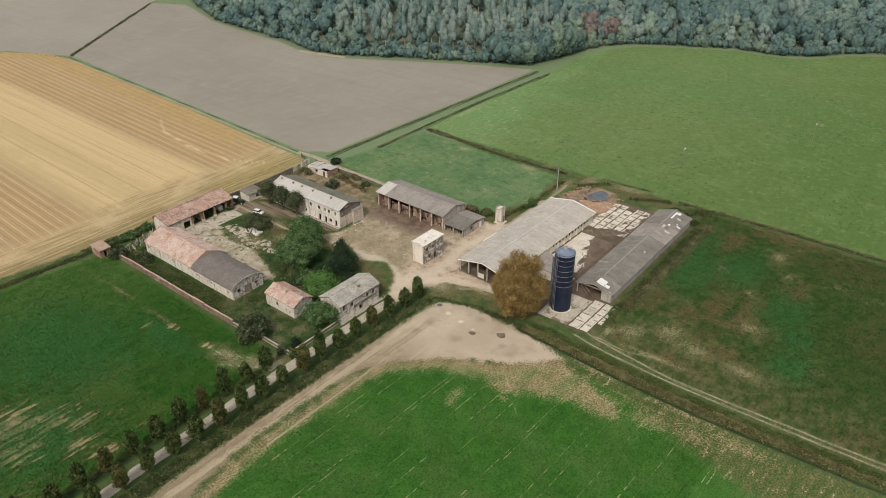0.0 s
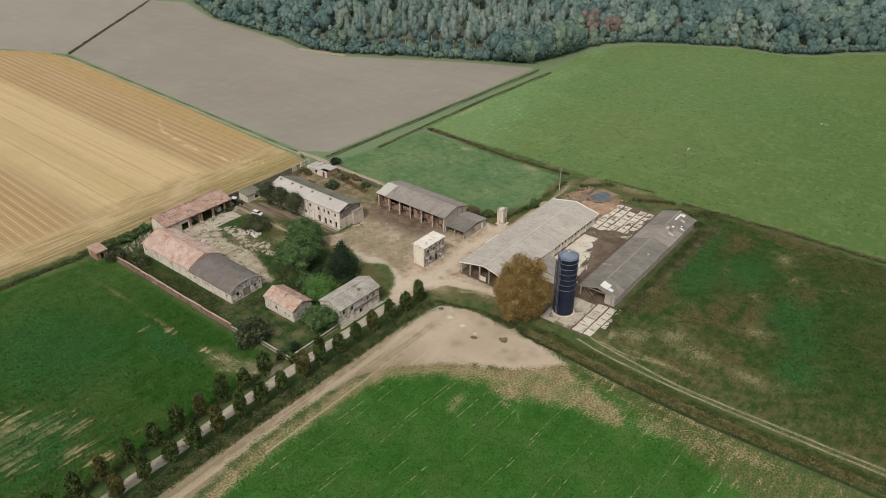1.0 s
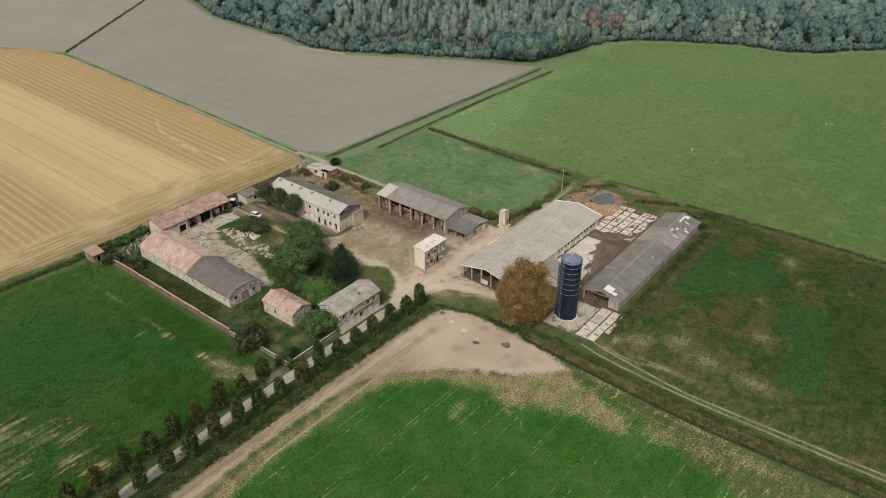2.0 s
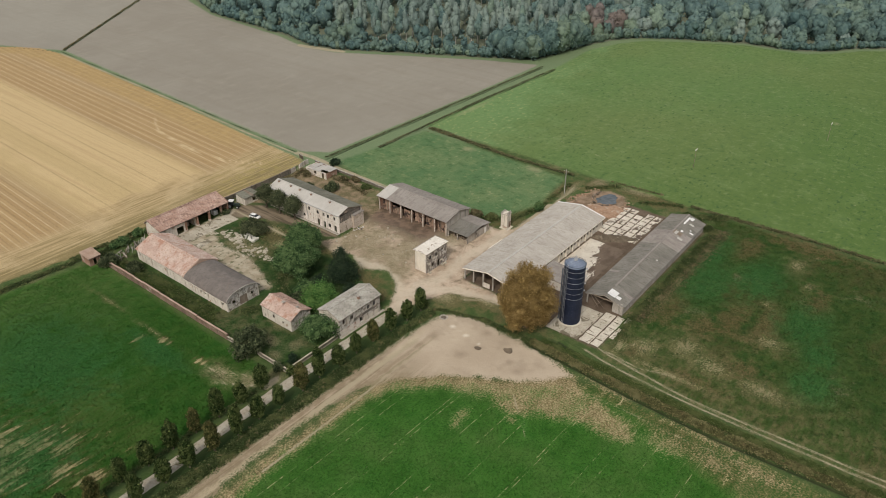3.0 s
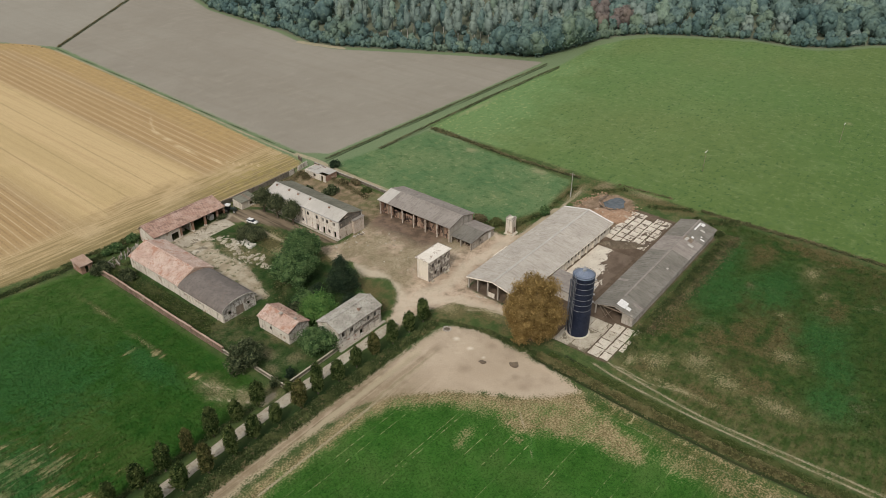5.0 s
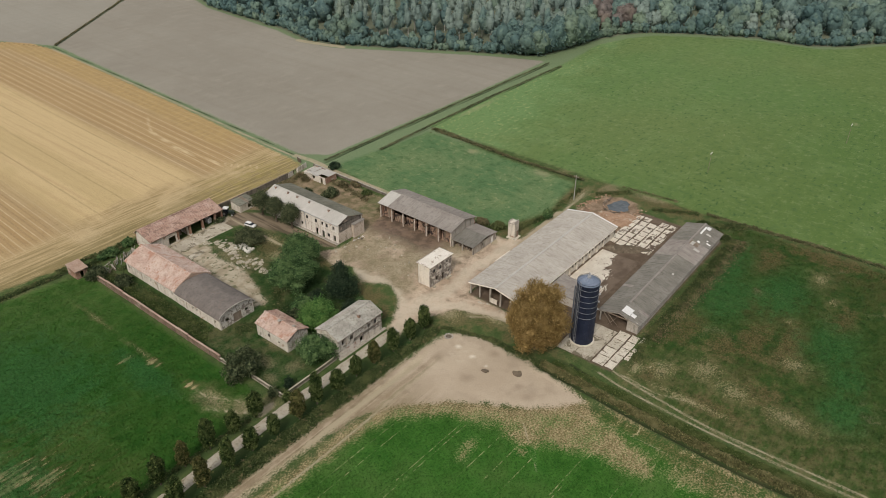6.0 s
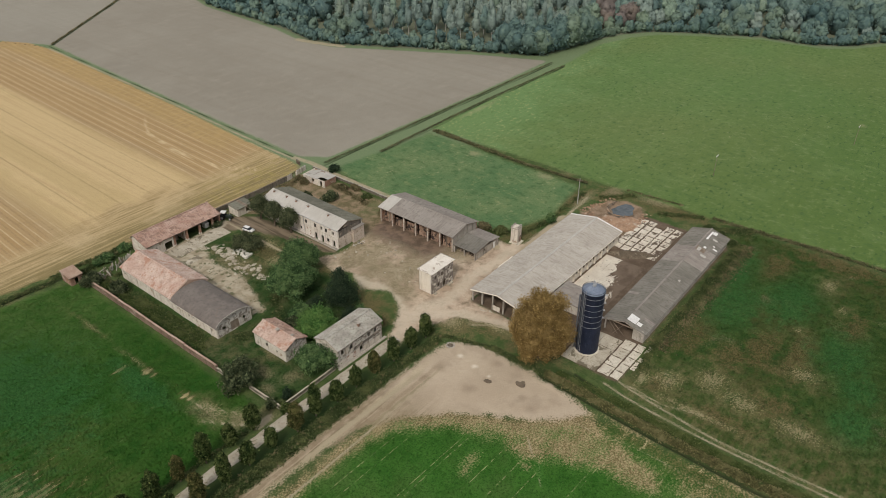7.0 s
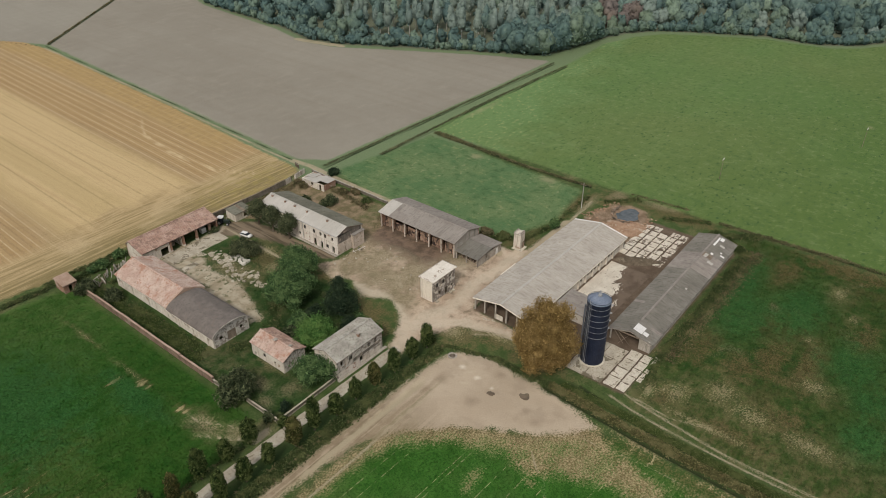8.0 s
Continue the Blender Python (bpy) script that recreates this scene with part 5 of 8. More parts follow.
def ribbon(name, line, half, lift, material, label, category, seed, step=1.5):
    """A road strip along a line, with uneven edges, laid a little above the ground."""
    rng = random.Random(seed)
    bm = bmesh.new()
    pts = []
    for (ax, ay), (bx, by) in zip(line, line[1:]):
        n = max(1, round(math.hypot(bx - ax, by - ay) / step))
        pts += [(ax + (bx - ax) * i / n, ay + (by - ay) * i / n) for i in range(n)]
    pts.append(line[-1])
    rows = []
    for i, (x, y) in enumerate(pts):
        ax, ay = pts[max(0, i - 1)]
        bx, by = pts[min(len(pts) - 1, i + 1)]
        k = math.hypot(bx - ax, by - ay)
        sx, sy = -(by - ay) / k, (bx - ax) / k
        a, b = half + rng.uniform(-0.18, 0.12), half + rng.uniform(-0.18, 0.12)
        rows.append([bm.verts.new((x + sx * o, y + sy * o, z)) for o, z in ((-a - 0.2, -0.12), (-a, lift), (0, lift + 0.03), (b, lift), (b + 0.2, -0.12))])
    for p, q in zip(rows, rows[1:]):
        for i in range(4):
            bm.faces.new((p[i + 1], p[i], q[i], q[i + 1]))
    ob = part(name, bm, material, None)
    return tagged(ob, label, category, kind="structure")


LANE = worn("worn_lane_concrete", (0.38, 0.335, 0.26), (0.22, 0.185, 0.13), (0.45, 0.41, 0.33), (0.2, 0.17, 0.1), 0.12, streak=False, fine=2)
ribbon("road", [(-130, 8.6), (-88, 9.7), (-68, 10.6), (-55, 11.2), (-40, 11.2), (-20, 11.2), (-6, 11.2)], 1.35, 0.07, LANE, "pale worn concrete lane between rows of young trees", "road", 3)

# ---- woodland ----


def woodland():
    rng = np.random.default_rng(11)
    region = ZONES["woodfloor"]
    n = 9000
    x, y = rng.uniform(130, 470, n), rng.uniform(-150, 430, n)
    d = inside_by(x, y, region)
    ok = (d > 2.5) & (inside_by(x, y, ZONES["tan_far"]) < -26) & (np.hypot(x + 123, y + 100) < 590)
    x, y, d = x[ok], y[ok], d[ok]
    spots, taken = [], {}
    # a close row of shrubs and low crowns along the wood's edge
    for (ax, ay), (bx, by) in zip(WOOD_EDGE, WOOD_EDGE[1:]):
        k = math.hypot(bx - ax, by - ay)
        for i in range(int(k / 2.6)):
            t, o = (i + 0.5) * 2.6 / k, rng.uniform(0.6, 3.4)
            spots.append((ax + (bx - ax) * t + (ay - by) / k * o, ay + (by - ay) * t + (bx - ax) / k * o, 0.0, False))
    for i in range(len(x)):
        # a thin stand of poplars behind the middle of the edge, dense wood elsewhere
        sparse = 160 < x[i] < 270 and 108 < y[i] < 215 and d[i] > 13
        gap = 4.7 if sparse else (4.8 if d[i] < 12 else 6.0)
        cell = (int(x[i] // 8), int(y[i] // 8))
        near = [q for a in (-1, 0, 1) for b in (-1, 0, 1) for q in taken.get((cell[0] + a, cell[1] + b), ())]
        if all((x[i] - qx) ** 2 + (y[i] - qy) ** 2 > gap * gap for qx, qy in near):
            taken.setdefault(cell, []).append((x[i], y[i]))
            spots.append((x[i], y[i], d[i], sparse))
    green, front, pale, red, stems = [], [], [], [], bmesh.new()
    for tx, ty, td, sparse in spots:
        region_tone = noise.noise((tx * 0.025, ty * 0.025, 3.0))
        shade = min(1.0, max(0.0, 0.42 + 0.9 * region_tone + rng.normal(0, 0.24)))
        if sparse:
            h, w = rng.uniform(11, 18), rng.uniform(1.9, 2.8)
            lobes = [(0, 0, h * 0.55, w, w, h * 0.26), (rng.uniform(-0.9, 0.9), rng.uniform(-0.9, 0.9), h * 0.76, w * 0.7, w * 0.7, h * 0.22),
                     (rng.uniform(-1.2, 1.2), rng.uniform(-1.2, 1.2), h * rng.uniform(0.4, 0.6), w * 0.65, w * 0.65, h * 0.2)]
            count, bucket = 64, pale if rng.random() < 0.8 else green
            if rng.random() < 0.75:
                tube(stems, (tx, ty, -0.3), (tx + rng.uniform(-0.4, 0.4), ty, h * 0.8), 0.24, 0.1, 5, False)
            low = rng.random() < 0.5
        else:
            h = rng.uniform(3.5, 6.5) if td < 1 else (rng.uniform(5.5, 11) if td < 12 else rng.uniform(8, 16.5))
            many = math.hypot(tx - 205, (ty - 100) * 1.6) < 27     # the tall group at the wood's corner
            if many:
                h = rng.uniform(9, 17)
            w = h * rng.uniform(0.3, 0.4) if td > 1 else h * 0.45
            lobes = [(0, 0, h * 0.44, w, w, h * 0.42)] + [(math.cos(a) * w * rng.uniform(0.4, 0.75), math.sin(a) * w * rng.uniform(0.4, 0.75), h * rng.uniform(0.42, 0.78), w * r, w * r, w * r * 1.1)
                                                         for a, r in ((2.1 * k + rng.uniform(-0.6, 0.6), rng.uniform(0.4, 0.6)) for k in range(3 if td < 1 else 4))]
            count = int(10 + 5.6 * w * w)
            # Where y <= 40 darker leaves go 34 m deep, dimming painted into that side.
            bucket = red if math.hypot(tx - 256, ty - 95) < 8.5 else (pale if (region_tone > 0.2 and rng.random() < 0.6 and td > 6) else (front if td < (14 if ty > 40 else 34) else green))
            low = False
        lobes = [(lx + tx, ly + ty, lz, 0.92 * a, 0.92 * b, 0.95 * c) for lx, ly, lz, a, b, c in lobes]
        body = far_body(lobes, rng, 5, 7)
        bucket.append((*body_leaves(body, lobes, 3 * count, rng), shade, body))
        if low:
            lobes = [(tx + 2, ty - 2, 0.8, 2.0, 2.0, 1.3)]
            body = far_body(lobes, rng, 4, 7)
            green.append((*body_leaves(body, lobes, 40, rng), 0.4, body))
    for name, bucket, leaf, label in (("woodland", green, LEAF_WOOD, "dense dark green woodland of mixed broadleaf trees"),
                                      ("woodland_edge", front, LEAF_EDGE, "dark green shrubs and trees along the edge and dimmed right side of the wood"),
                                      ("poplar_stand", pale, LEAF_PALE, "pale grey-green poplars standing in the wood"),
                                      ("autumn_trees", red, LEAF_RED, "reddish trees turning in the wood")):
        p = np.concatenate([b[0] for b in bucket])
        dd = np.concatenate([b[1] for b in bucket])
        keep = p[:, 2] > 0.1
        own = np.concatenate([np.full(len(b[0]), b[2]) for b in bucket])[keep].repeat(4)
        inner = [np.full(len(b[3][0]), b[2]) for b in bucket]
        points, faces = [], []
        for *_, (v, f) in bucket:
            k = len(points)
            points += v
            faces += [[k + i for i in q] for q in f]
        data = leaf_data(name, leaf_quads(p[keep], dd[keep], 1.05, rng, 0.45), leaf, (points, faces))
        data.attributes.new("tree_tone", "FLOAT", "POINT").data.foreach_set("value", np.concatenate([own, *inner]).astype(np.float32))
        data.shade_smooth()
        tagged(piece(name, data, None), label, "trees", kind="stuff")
    tagged(part("woodland_stems", stems, PALE_BARK, None), "pale bare stems of the woodland trees", "trees", kind="stuff")


woodland()

# ---- farm buildings ----
PEELING_PINK = worn("peeling_pink_render", (0.52, 0.435, 0.36), (0.25, 0.19, 0.145), (0.6, 0.53, 0.45), (0.27, 0.21, 0.165), 0.3, fine=4, spot=0.6)
# Garden wall brick, darkened: the shade on its face sits in the colour.
SHADED_BRICK = worn("shaded_brown_brick", (0.17, 0.11, 0.08), (0.08, 0.056, 0.042), (0.25, 0.175, 0.13), (0.3, 0.24, 0.19), 0.2)
# Dark brown wall colour, with the shade of a wall's face put into it.
DARK_WALL = worn("dark_wall_with_shade", (0.15, 0.13, 0.1), (0.07, 0.062, 0.046), (0.22, 0.195, 0.155))
CREAM = worn("cream_plaster", (0.74, 0.675, 0.57), (0.42, 0.36, 0.28), (0.72, 0.66, 0.56))
FLAT_ROOF = worn("pale_flat_roof", (0.7, 0.645, 0.56), (0.42, 0.36, 0.29), (0.78, 0.73, 0.65), (0.42, 0.35, 0.28), 0.3, streak=False)
YX = 90   # turn for buildings whose ridge runs along the plan's y: local x becomes y, local y becomes -x


def farmhouse():
    rng = random.Random(21)
    L, W, E, R, yr = 30.0, 9.4, 6.0, 7.4, 5.8     # local y = W is the front
    ob = thing("farmhouse", pose(22.0, 49.0, 0, 0, 0, YX), "derelict two-storey farmhouse with pale sheet roof and stained plaster walls", "house")
    up = [(u - 0.45, u + 0.45, 3.7, 4.9) for u in (1.9, 4.6, 6.4, 8.9, 12.6)]
    down = [(u - 0.5, u + 0.5, 0.0, 2.1) for u in (1.7, 6.2, 8.8)] + [(3.5, 4.6, 0.9, 2.0), (14.5, 15.5, 0.9, 2.0), (18.5, 19.6, 0.0, 2.2)]
    part("front_wall", wall_x(L, W - 0.4, W, E, up + down), PLASTER_PINK, ob, "pale cream plaster with brown stains")
    part("rear_wall", wall_x(L, 0, 0.4, 5.4), PLASTER, ob)
    for x0, mat_, name in ((0, PLASTER_GREY, "gable_wall"), (L - 0.4, PLASTER, "gable_wall")):
        bm = wall_y(W - 0.8, x0, x0 + 0.4, 5.4, y0=0.4)
        gable(bm, x0, x0 + 0.4, 0.0, 5.4, yr, R - 0.1, W, E - 0.05)
        part(name, bm, mat_, ob)
    part("upper_floor", boxed((0.4, 0.4, 2.8, L - 0.4, W - 0.4, 3.0)), WOOD, ob)
    for u, v in ((4.6, 3.7), (8.9, 3.7), (12.6, 3.7), (3.55, 0.9)):
        window(ob, pose(u + 0.45 if v > 3 else u + 0.95, W - 0.12, v, 0, 0, 180), 0.9, 1.15)
    part("string_course", boxed((-0.02, W, 3.05, 13.6, W + 0.05, 3.2)), PLASTER, ob)
    part("drain_pipe", tubed(((13.4, W + 0.09, 0), (13.4, W + 0.09, 5.8), 0.06, 0.06)), STEEL, ob)
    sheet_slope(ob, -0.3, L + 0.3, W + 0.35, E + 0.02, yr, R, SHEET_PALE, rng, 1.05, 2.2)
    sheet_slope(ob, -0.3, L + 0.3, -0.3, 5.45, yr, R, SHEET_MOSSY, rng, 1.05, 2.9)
    ridge_cap(ob, -0.3, L + 0.3, yr, R + 0.06, SHEET_PALE)
    part("gutter", tubed(((-0.3, W + 0.42, E - 0.02), (L + 0.3, W + 0.42, E - 0.02), 0.08, 0.08)), STEEL, ob)
    for x in (6.2, 14.2, 19.2, 23.2, 28.6):
        chimney(ob, x, yr + 0.9, R - 0.35, BRICK, 0.45, 0.55)
    part("gable_render", wall_y(W - 4.4, -0.05, -0.003, 3.4, y0=4.35, z0=0.0), PEELING_PINK, ob, "flaking pinkish lower render")
    # step-down extension against the near gable
    part("extension_wall", boxed((-0.9, 0.2, -0.3, -0.02, 4.3, 4.2)), PEELING_PINK, ob)
    part("extension_roof", boxed((-1.1, 0.0, 4.2, -0.02, 4.5, 4.34)), SHEET_GREY, ob)
    part("plinth", boxed((-0.06, W + 0.01, -0.2, L, W + 0.9, 0.12)), CONCRETE, ob, "cracked concrete apron along the wall")
    return ob


def hay_barn():
    rng = random.Random(22)
    L, W, E, R, yr = 26.6, 11.0, 4.6, 6.25, 5.2
    ob = thing("hay_barn", pose(42.0, 24.0, 0, 0, 0, YX), "long open-fronted hay barn with grey sheet roof and brown boarding", "barn")
    part("rear_wall", wall_x(L, 0, 0.35, E), BRICK, ob)
    for x0 in (0, L - 0.35):
        bm = wall_y(W - 0.85, x0, x0 + 0.35, E, y0=0.35)
        gable(bm, x0, x0 + 0.35, 0.0, E, yr, R - 0.08, W, E)
        part("gable_wall", bm, CONCRETE if x0 == 0 else BRICK, ob, "grey rendered gable" if x0 == 0 else "")
    for i in range(7):
        u = 0.2 + i * (L - 0.4) / 6
        post = part("post", boxed((u - 0.16, W - 0.4, -0.3, u + 0.16, W - 0.08, E)), PEELING_PINK, ob)
        part("capital", boxed((u - 0.22, W - 0.46, E - 0.35, u + 0.22, W - 0.05, E - 0.2)), CONCRETE, post)
    part("eave_beam", boxed((0, W - 0.4, E - 0.02, L, W - 0.12, E + 0.26)), CONCRETE, ob)
    for i in range(6):
        u0, u1 = 0.5 + i * (L - 0.4) / 6, 0.0 + (i + 1) * (L - 0.4) / 6
        h = (3.6, 3.0, 3.8, 2.6, 2.4, 3.6)[i]
        bay = part("infill", boxed((u0, W - 1.7, -0.3, u1, W - 1.45, h)), RUSTY, ob, "rust brown boarding between the posts")
        for k in range(5):
            a = u0 + (u1 - u0) * (k + 0.1) / 5
            if rng.random() < 0.75:
                part("board", boxed((a, W - 1.42, 0, a + 0.5, W - 1.38, h * rng.uniform(0.6, 1.15))), WOOD if rng.random() < 0.3 else RUSTY, bay)
    for i in range(5):
        u = 3.2 + i * 4.9
        part("truss", boxed((u - 0.1, 0.4, E - 0.05, u + 0.1, W - 0.5, E + 0.15)), WOOD, ob)
    sheet_slope(ob, -0.35, L + 0.35, W + 0.4, E + 0.2, yr, R, SHEET_GREY, rng, 1.05, 2.9)
    sheet_slope(ob, -0.35, L + 0.35, -0.4, E + 0.05, yr, R, SHEET_GREY, rng, 1.05, 2.9)
    pale = sheet_patch(ob, L - 3.6, L + 0.35, W + 0.4, E + 0.2, yr, R)
    ridge_cap(ob, -0.35, L + 0.35, yr, R + 0.06, SHEET_GREY)
    return ob


def sheet_patch(ob, x0, x1, y0, z0, y1, z1):
    """Newer sheets screwed over one end of a slope."""
    m, length = slope_frame(x0 if y1 > y0 else x1, y0, z0, y1, z1)
    patch = part("new_sheets", boxed((0, -0.05, 0.09, x1 - x0, length * 0.97, 0.115)), SHEET_PALE, ob, "paler newer roof sheets")
    patch.matrix_basis = m
    return patch


def lean_to():
    rng = random.Random(23)
    ob = thing("cart_shed", pose(42.0, 16.6, 0, 0, 0, YX), "low open shed with sagging dark sheet roof beside the barn", "shed")
    L, W = 7.3, 10.6
    part("rear_wall", boxed((0, 0, -0.3, L, 0.25, 2.3)), PLASTER_BAD, ob)
    part("side_wall", wall_y(W - 0.3, 0, 0.25, 2.35, [(1.2, 2.4, 0.0, 2.0), (5.6, 6.4, 0.9, 1.8)], y0=0.25), CONCRETE, ob)
    for u in (0.15, 3.7, 7.0):
        part("post", boxed((u - 0.14, W - 0.3, -0.3, u + 0.14, W, 2.2)), CONCRETE, ob)
    part("door", boxed((-0.05, 1.5, 0, -0.01, 2.5, 1.95)), WHITE, ob, "whitish metal door")
    part("beam", boxed((0, W - 0.25, 2.2, L, W - 0.05, 2.4)), WOOD, ob)
    sheet_slope(ob, -0.3, L - 0.05, W + 0.3, 2.45, 4.6, 3.3, SHEET_DARK, rng, 1.05, 2.1)
    sheet_slope(ob, -0.3, L - 0.05, -0.3, 2.45, 4.6, 3.3, SHEET_GREY, rng, 1.05, 2.5)
    for k in range(6):
        part("stored_timber", boxed((1.0 + k * 0.9, W - 2.4 - 0.2 * k, 0, 1.5 + k * 0.9, W - 1.2, 0.6 + 0.2 * (k % 3))), WOOD, ob)
    return ob


def block_tower():
    ob = thing("tower", pose(12.3, 15.8, 0), "small two-storey flat-roofed tower building with peeling plaster", "building")
    L, W, H = 8.6, 4.0, 6.0
    holes = [(u, u + 0.9, v, v + 1.2) for u, v in ((1.2, 3.7), (3.6, 3.6), (6.2, 3.8), (2.3, 1.0))] + [(4.6, 5.7, 0.0, 2.1), (7.0, 7.8, 0.9, 1.9)]
    part("front_wall", wall_x(L, 0, 0.3, H, holes), PLASTER_RUIN, ob, "peeling mottled plaster")
    part("rear_wall", boxed((0, W - 0.3, -0.3, L, W, H)), PLASTER, ob)
    part("end_wall", boxed((0, 0.3, -0.3, 0.3, W - 0.3, H)), CREAM, ob, "smooth cream plaster")
    part("end_wall", boxed((L - 0.3, 0.3, -0.3, L, W - 0.3, H)), PLASTER, ob)
    part("middle_floor", boxed((0.3, 0.3, 2.8, L - 0.3, W - 0.3, 3.0)), CONCRETE, ob)
    roof = part("roof", boxed((-0.35, -0.35, H, L + 0.35, W + 0.35, H + 0.16)), FLAT_ROOF, ob, "pale flat concrete roof")
    part("roof_lip", boxed((-0.35, W + 0.2, H + 0.16, L + 0.35, W + 0.35, H + 0.26)), CONCRETE, roof)
    part("roof_lip", boxed((L + 0.2, -0.35, H + 0.16, L + 0.35, W + 0.2, H + 0.26)), CONCRETE, roof)
    for u, v in ((1.2, 3.7), (3.6, 3.6)):
        window(ob, pose(u, 0.12, v), 0.9, 1.2)
    rng = random.Random(4)
    for _ in range(7):
        u, v = rng.uniform(0.3, 7.6), rng.uniform(0.2, 5)
        part("loose_plaster", boxed((u, -0.04, v, u + rng.uniform(0.4, 1.0), -0.005, v + rng.uniform(0.3, 0.8))), PLASTER, ob)
    for u in (0.4, 5.6, 6.8):
        part("rubble_block", boxed((u, -0.9, -0.1, u + 0.8, -0.3, 0.3)), STONE, ob)
    return ob


def small_tower():
    ob = thing("pump_house", pose(45.5, 12.7, 0, 0, 0, 4), "narrow pale concrete pump house with broken top", "building")
    part("wall", boxed((0, 0, -0.3, 2.2, 2.1, 4.9)), PLASTER, ob)
    for u in (0.0, 0.8, 1.6):
        part("crenel", boxed((u, 0, 4.9, u + 0.5, 0.3, 5.35)), CONCRETE, ob)
        part("crenel", boxed((u, 1.8, 4.9, u + 0.5, 2.1, 5.2)), CONCRETE, ob)
    part("cornice", boxed((-0.12, -0.12, 4.55, 2.32, 2.22, 4.72)), CONCRETE, ob)
    part("door", boxed((1.2, -0.04, 0, 2.0, -0.01, 2.0)), RUSTY, ob)
    part("plinth", boxed((-0.5, -0.7, -0.1, 2.5, 2.4, 0.12)), SLAB, ob)
    return ob


def cow_barn():
    rng = random.Random(24)
    L, W, E, R = 47.8, 15.9, 3.2, 4.9
    yr = W / 2
    ob = thing("cow_barn", pose(16.5, -9.0, 0), "long low cowshed with wide weathered sheet roof on concrete posts", "barn")
    bays = [(2.0 + i * 1.8, 3.1 + i * 1.8, 1.3, 2.3) for i in range(24) if not 5 < i < 12]
    part("side_wall", wall_x(L - 0.5, 0.4, 0.7, E, bays, x0=0.5), CREAM, ob, "pale wall with wide openings")
    part("side_wall", wall_x(L - 6.5, W - 0.7, W - 0.4, E, x0=6.5), PLASTER, ob)
    bm = boxed((L - 0.4, 0.4, -0.3, L - 0.1, W - 0.4, E))
    gable(bm, L - 0.4, L - 0.1, 0.4, E, yr, R - 0.1, W - 0.4, E)
    part("gable_wall", bm, PLASTER, ob)
    bm = wall_y(W - 1.4, 6.2, 6.5, E, [(2.2, 5.2, 0, 2.6), (9.5, 12.2, 0, 2.6)], y0=0.7)
    gable(bm, 6.2, 6.5, 0.7, E, yr, R - 0.3, W - 0.7, E)
    part("inner_wall", bm, PLASTER, ob, "pale wall set back under the roof")
    for y in (0.5, 3.4, 6.4, 9.5, 12.6, W - 0.5):
        part("post", boxed((0.3, y - 0.17, -0.3, 0.64, y + 0.17, E + 1.4 * (1 - abs(y - yr) / yr))), CONCRETE, ob)
    for i in range(12):
        u = 2.9 + (i + 0.5) * 3.6 - 1.8
        part("buttress", boxed((u - 1.6, 0.05, -0.3, u - 1.2, 0.4, E)), CREAM, ob)
    bm = bmesh.new()
    prism(bm, [(0.0, E - 0.1), (yr, R - 0.12), (W, E - 0.1), (W, E + 0.18), (yr, R + 0.1), (0.0, E + 0.18)], -0.12, 0.05)
    part("bargeboard", bm, CREAM, ob)
    sheet_slope(ob, 0.06, L, -0.1, E + 0.1, yr, R, SHEET_BARN, rng, 1.1, 2.75)
    sheet_slope(ob, 0.06, L, W + 0.1, E + 0.1, yr, R, SHEET_BARN, rng, 1.1, 2.75)
    ridge_cap(ob, 0, L, yr, R + 0.08, SHEET_PALE, 0.2)
    part("gutter", tubed(((0, -0.2, E + 0.05), (L, -0.2, E + 0.05), 0.09, 0.09)), CREAM, ob)
    part("gutter", tubed(((9, W + 0.2, E + 0.05), (L, W + 0.2, E + 0.05), 0.09, 0.09)), STEEL, ob)
    part("roof_edge", boxed((12, W + 0.12, E + 0.2, 18.5, W + 0.45, E + 0.3)), CREAM, ob)
    bm = bmesh.new()
    prism(bm, [(-0.1, E - 0.05), (yr, R - 0.1), (W + 0.1, E - 0.05), (W + 0.1, E + 0.26), (yr, R + 0.2), (-0.1, E + 0.26)], L + 0.01, L + 0.36)
    part("roof_edge", bm, WHITE, ob, "pale bright verge")
    part("gate", boxed((0.1, 7.2, 0.2, 0.16, 9.2, 1.6)), PLASTER, ob)
    return ob


def milk_room():
    rng = random.Random(25)
    ob = thing("milk_room", pose(27.5, -17.6, 0), "low flat annex with grey roof between cowshed and silo", "shed")
    part("wall", wall_x(7.4, 0, 0.3, 2.4, [(1.0, 2.0, 0, 2.0), (4, 5.4, 0.9, 1.9)]), PLASTER, ob)
    part("wall", boxed((0, 0.3, -0.3, 0.3, 8.0, 2.4)), PLASTER, ob)
    part("wall", boxed((7.1, 0.3, -0.3, 7.4, 8.0, 2.4)), PLASTER, ob)
    sheet_slope(ob, -0.2, 7.6, -0.25, 2.5, 8.2, 2.95, SHEET_GREY, rng, 1.1, 2.8)
    return ob


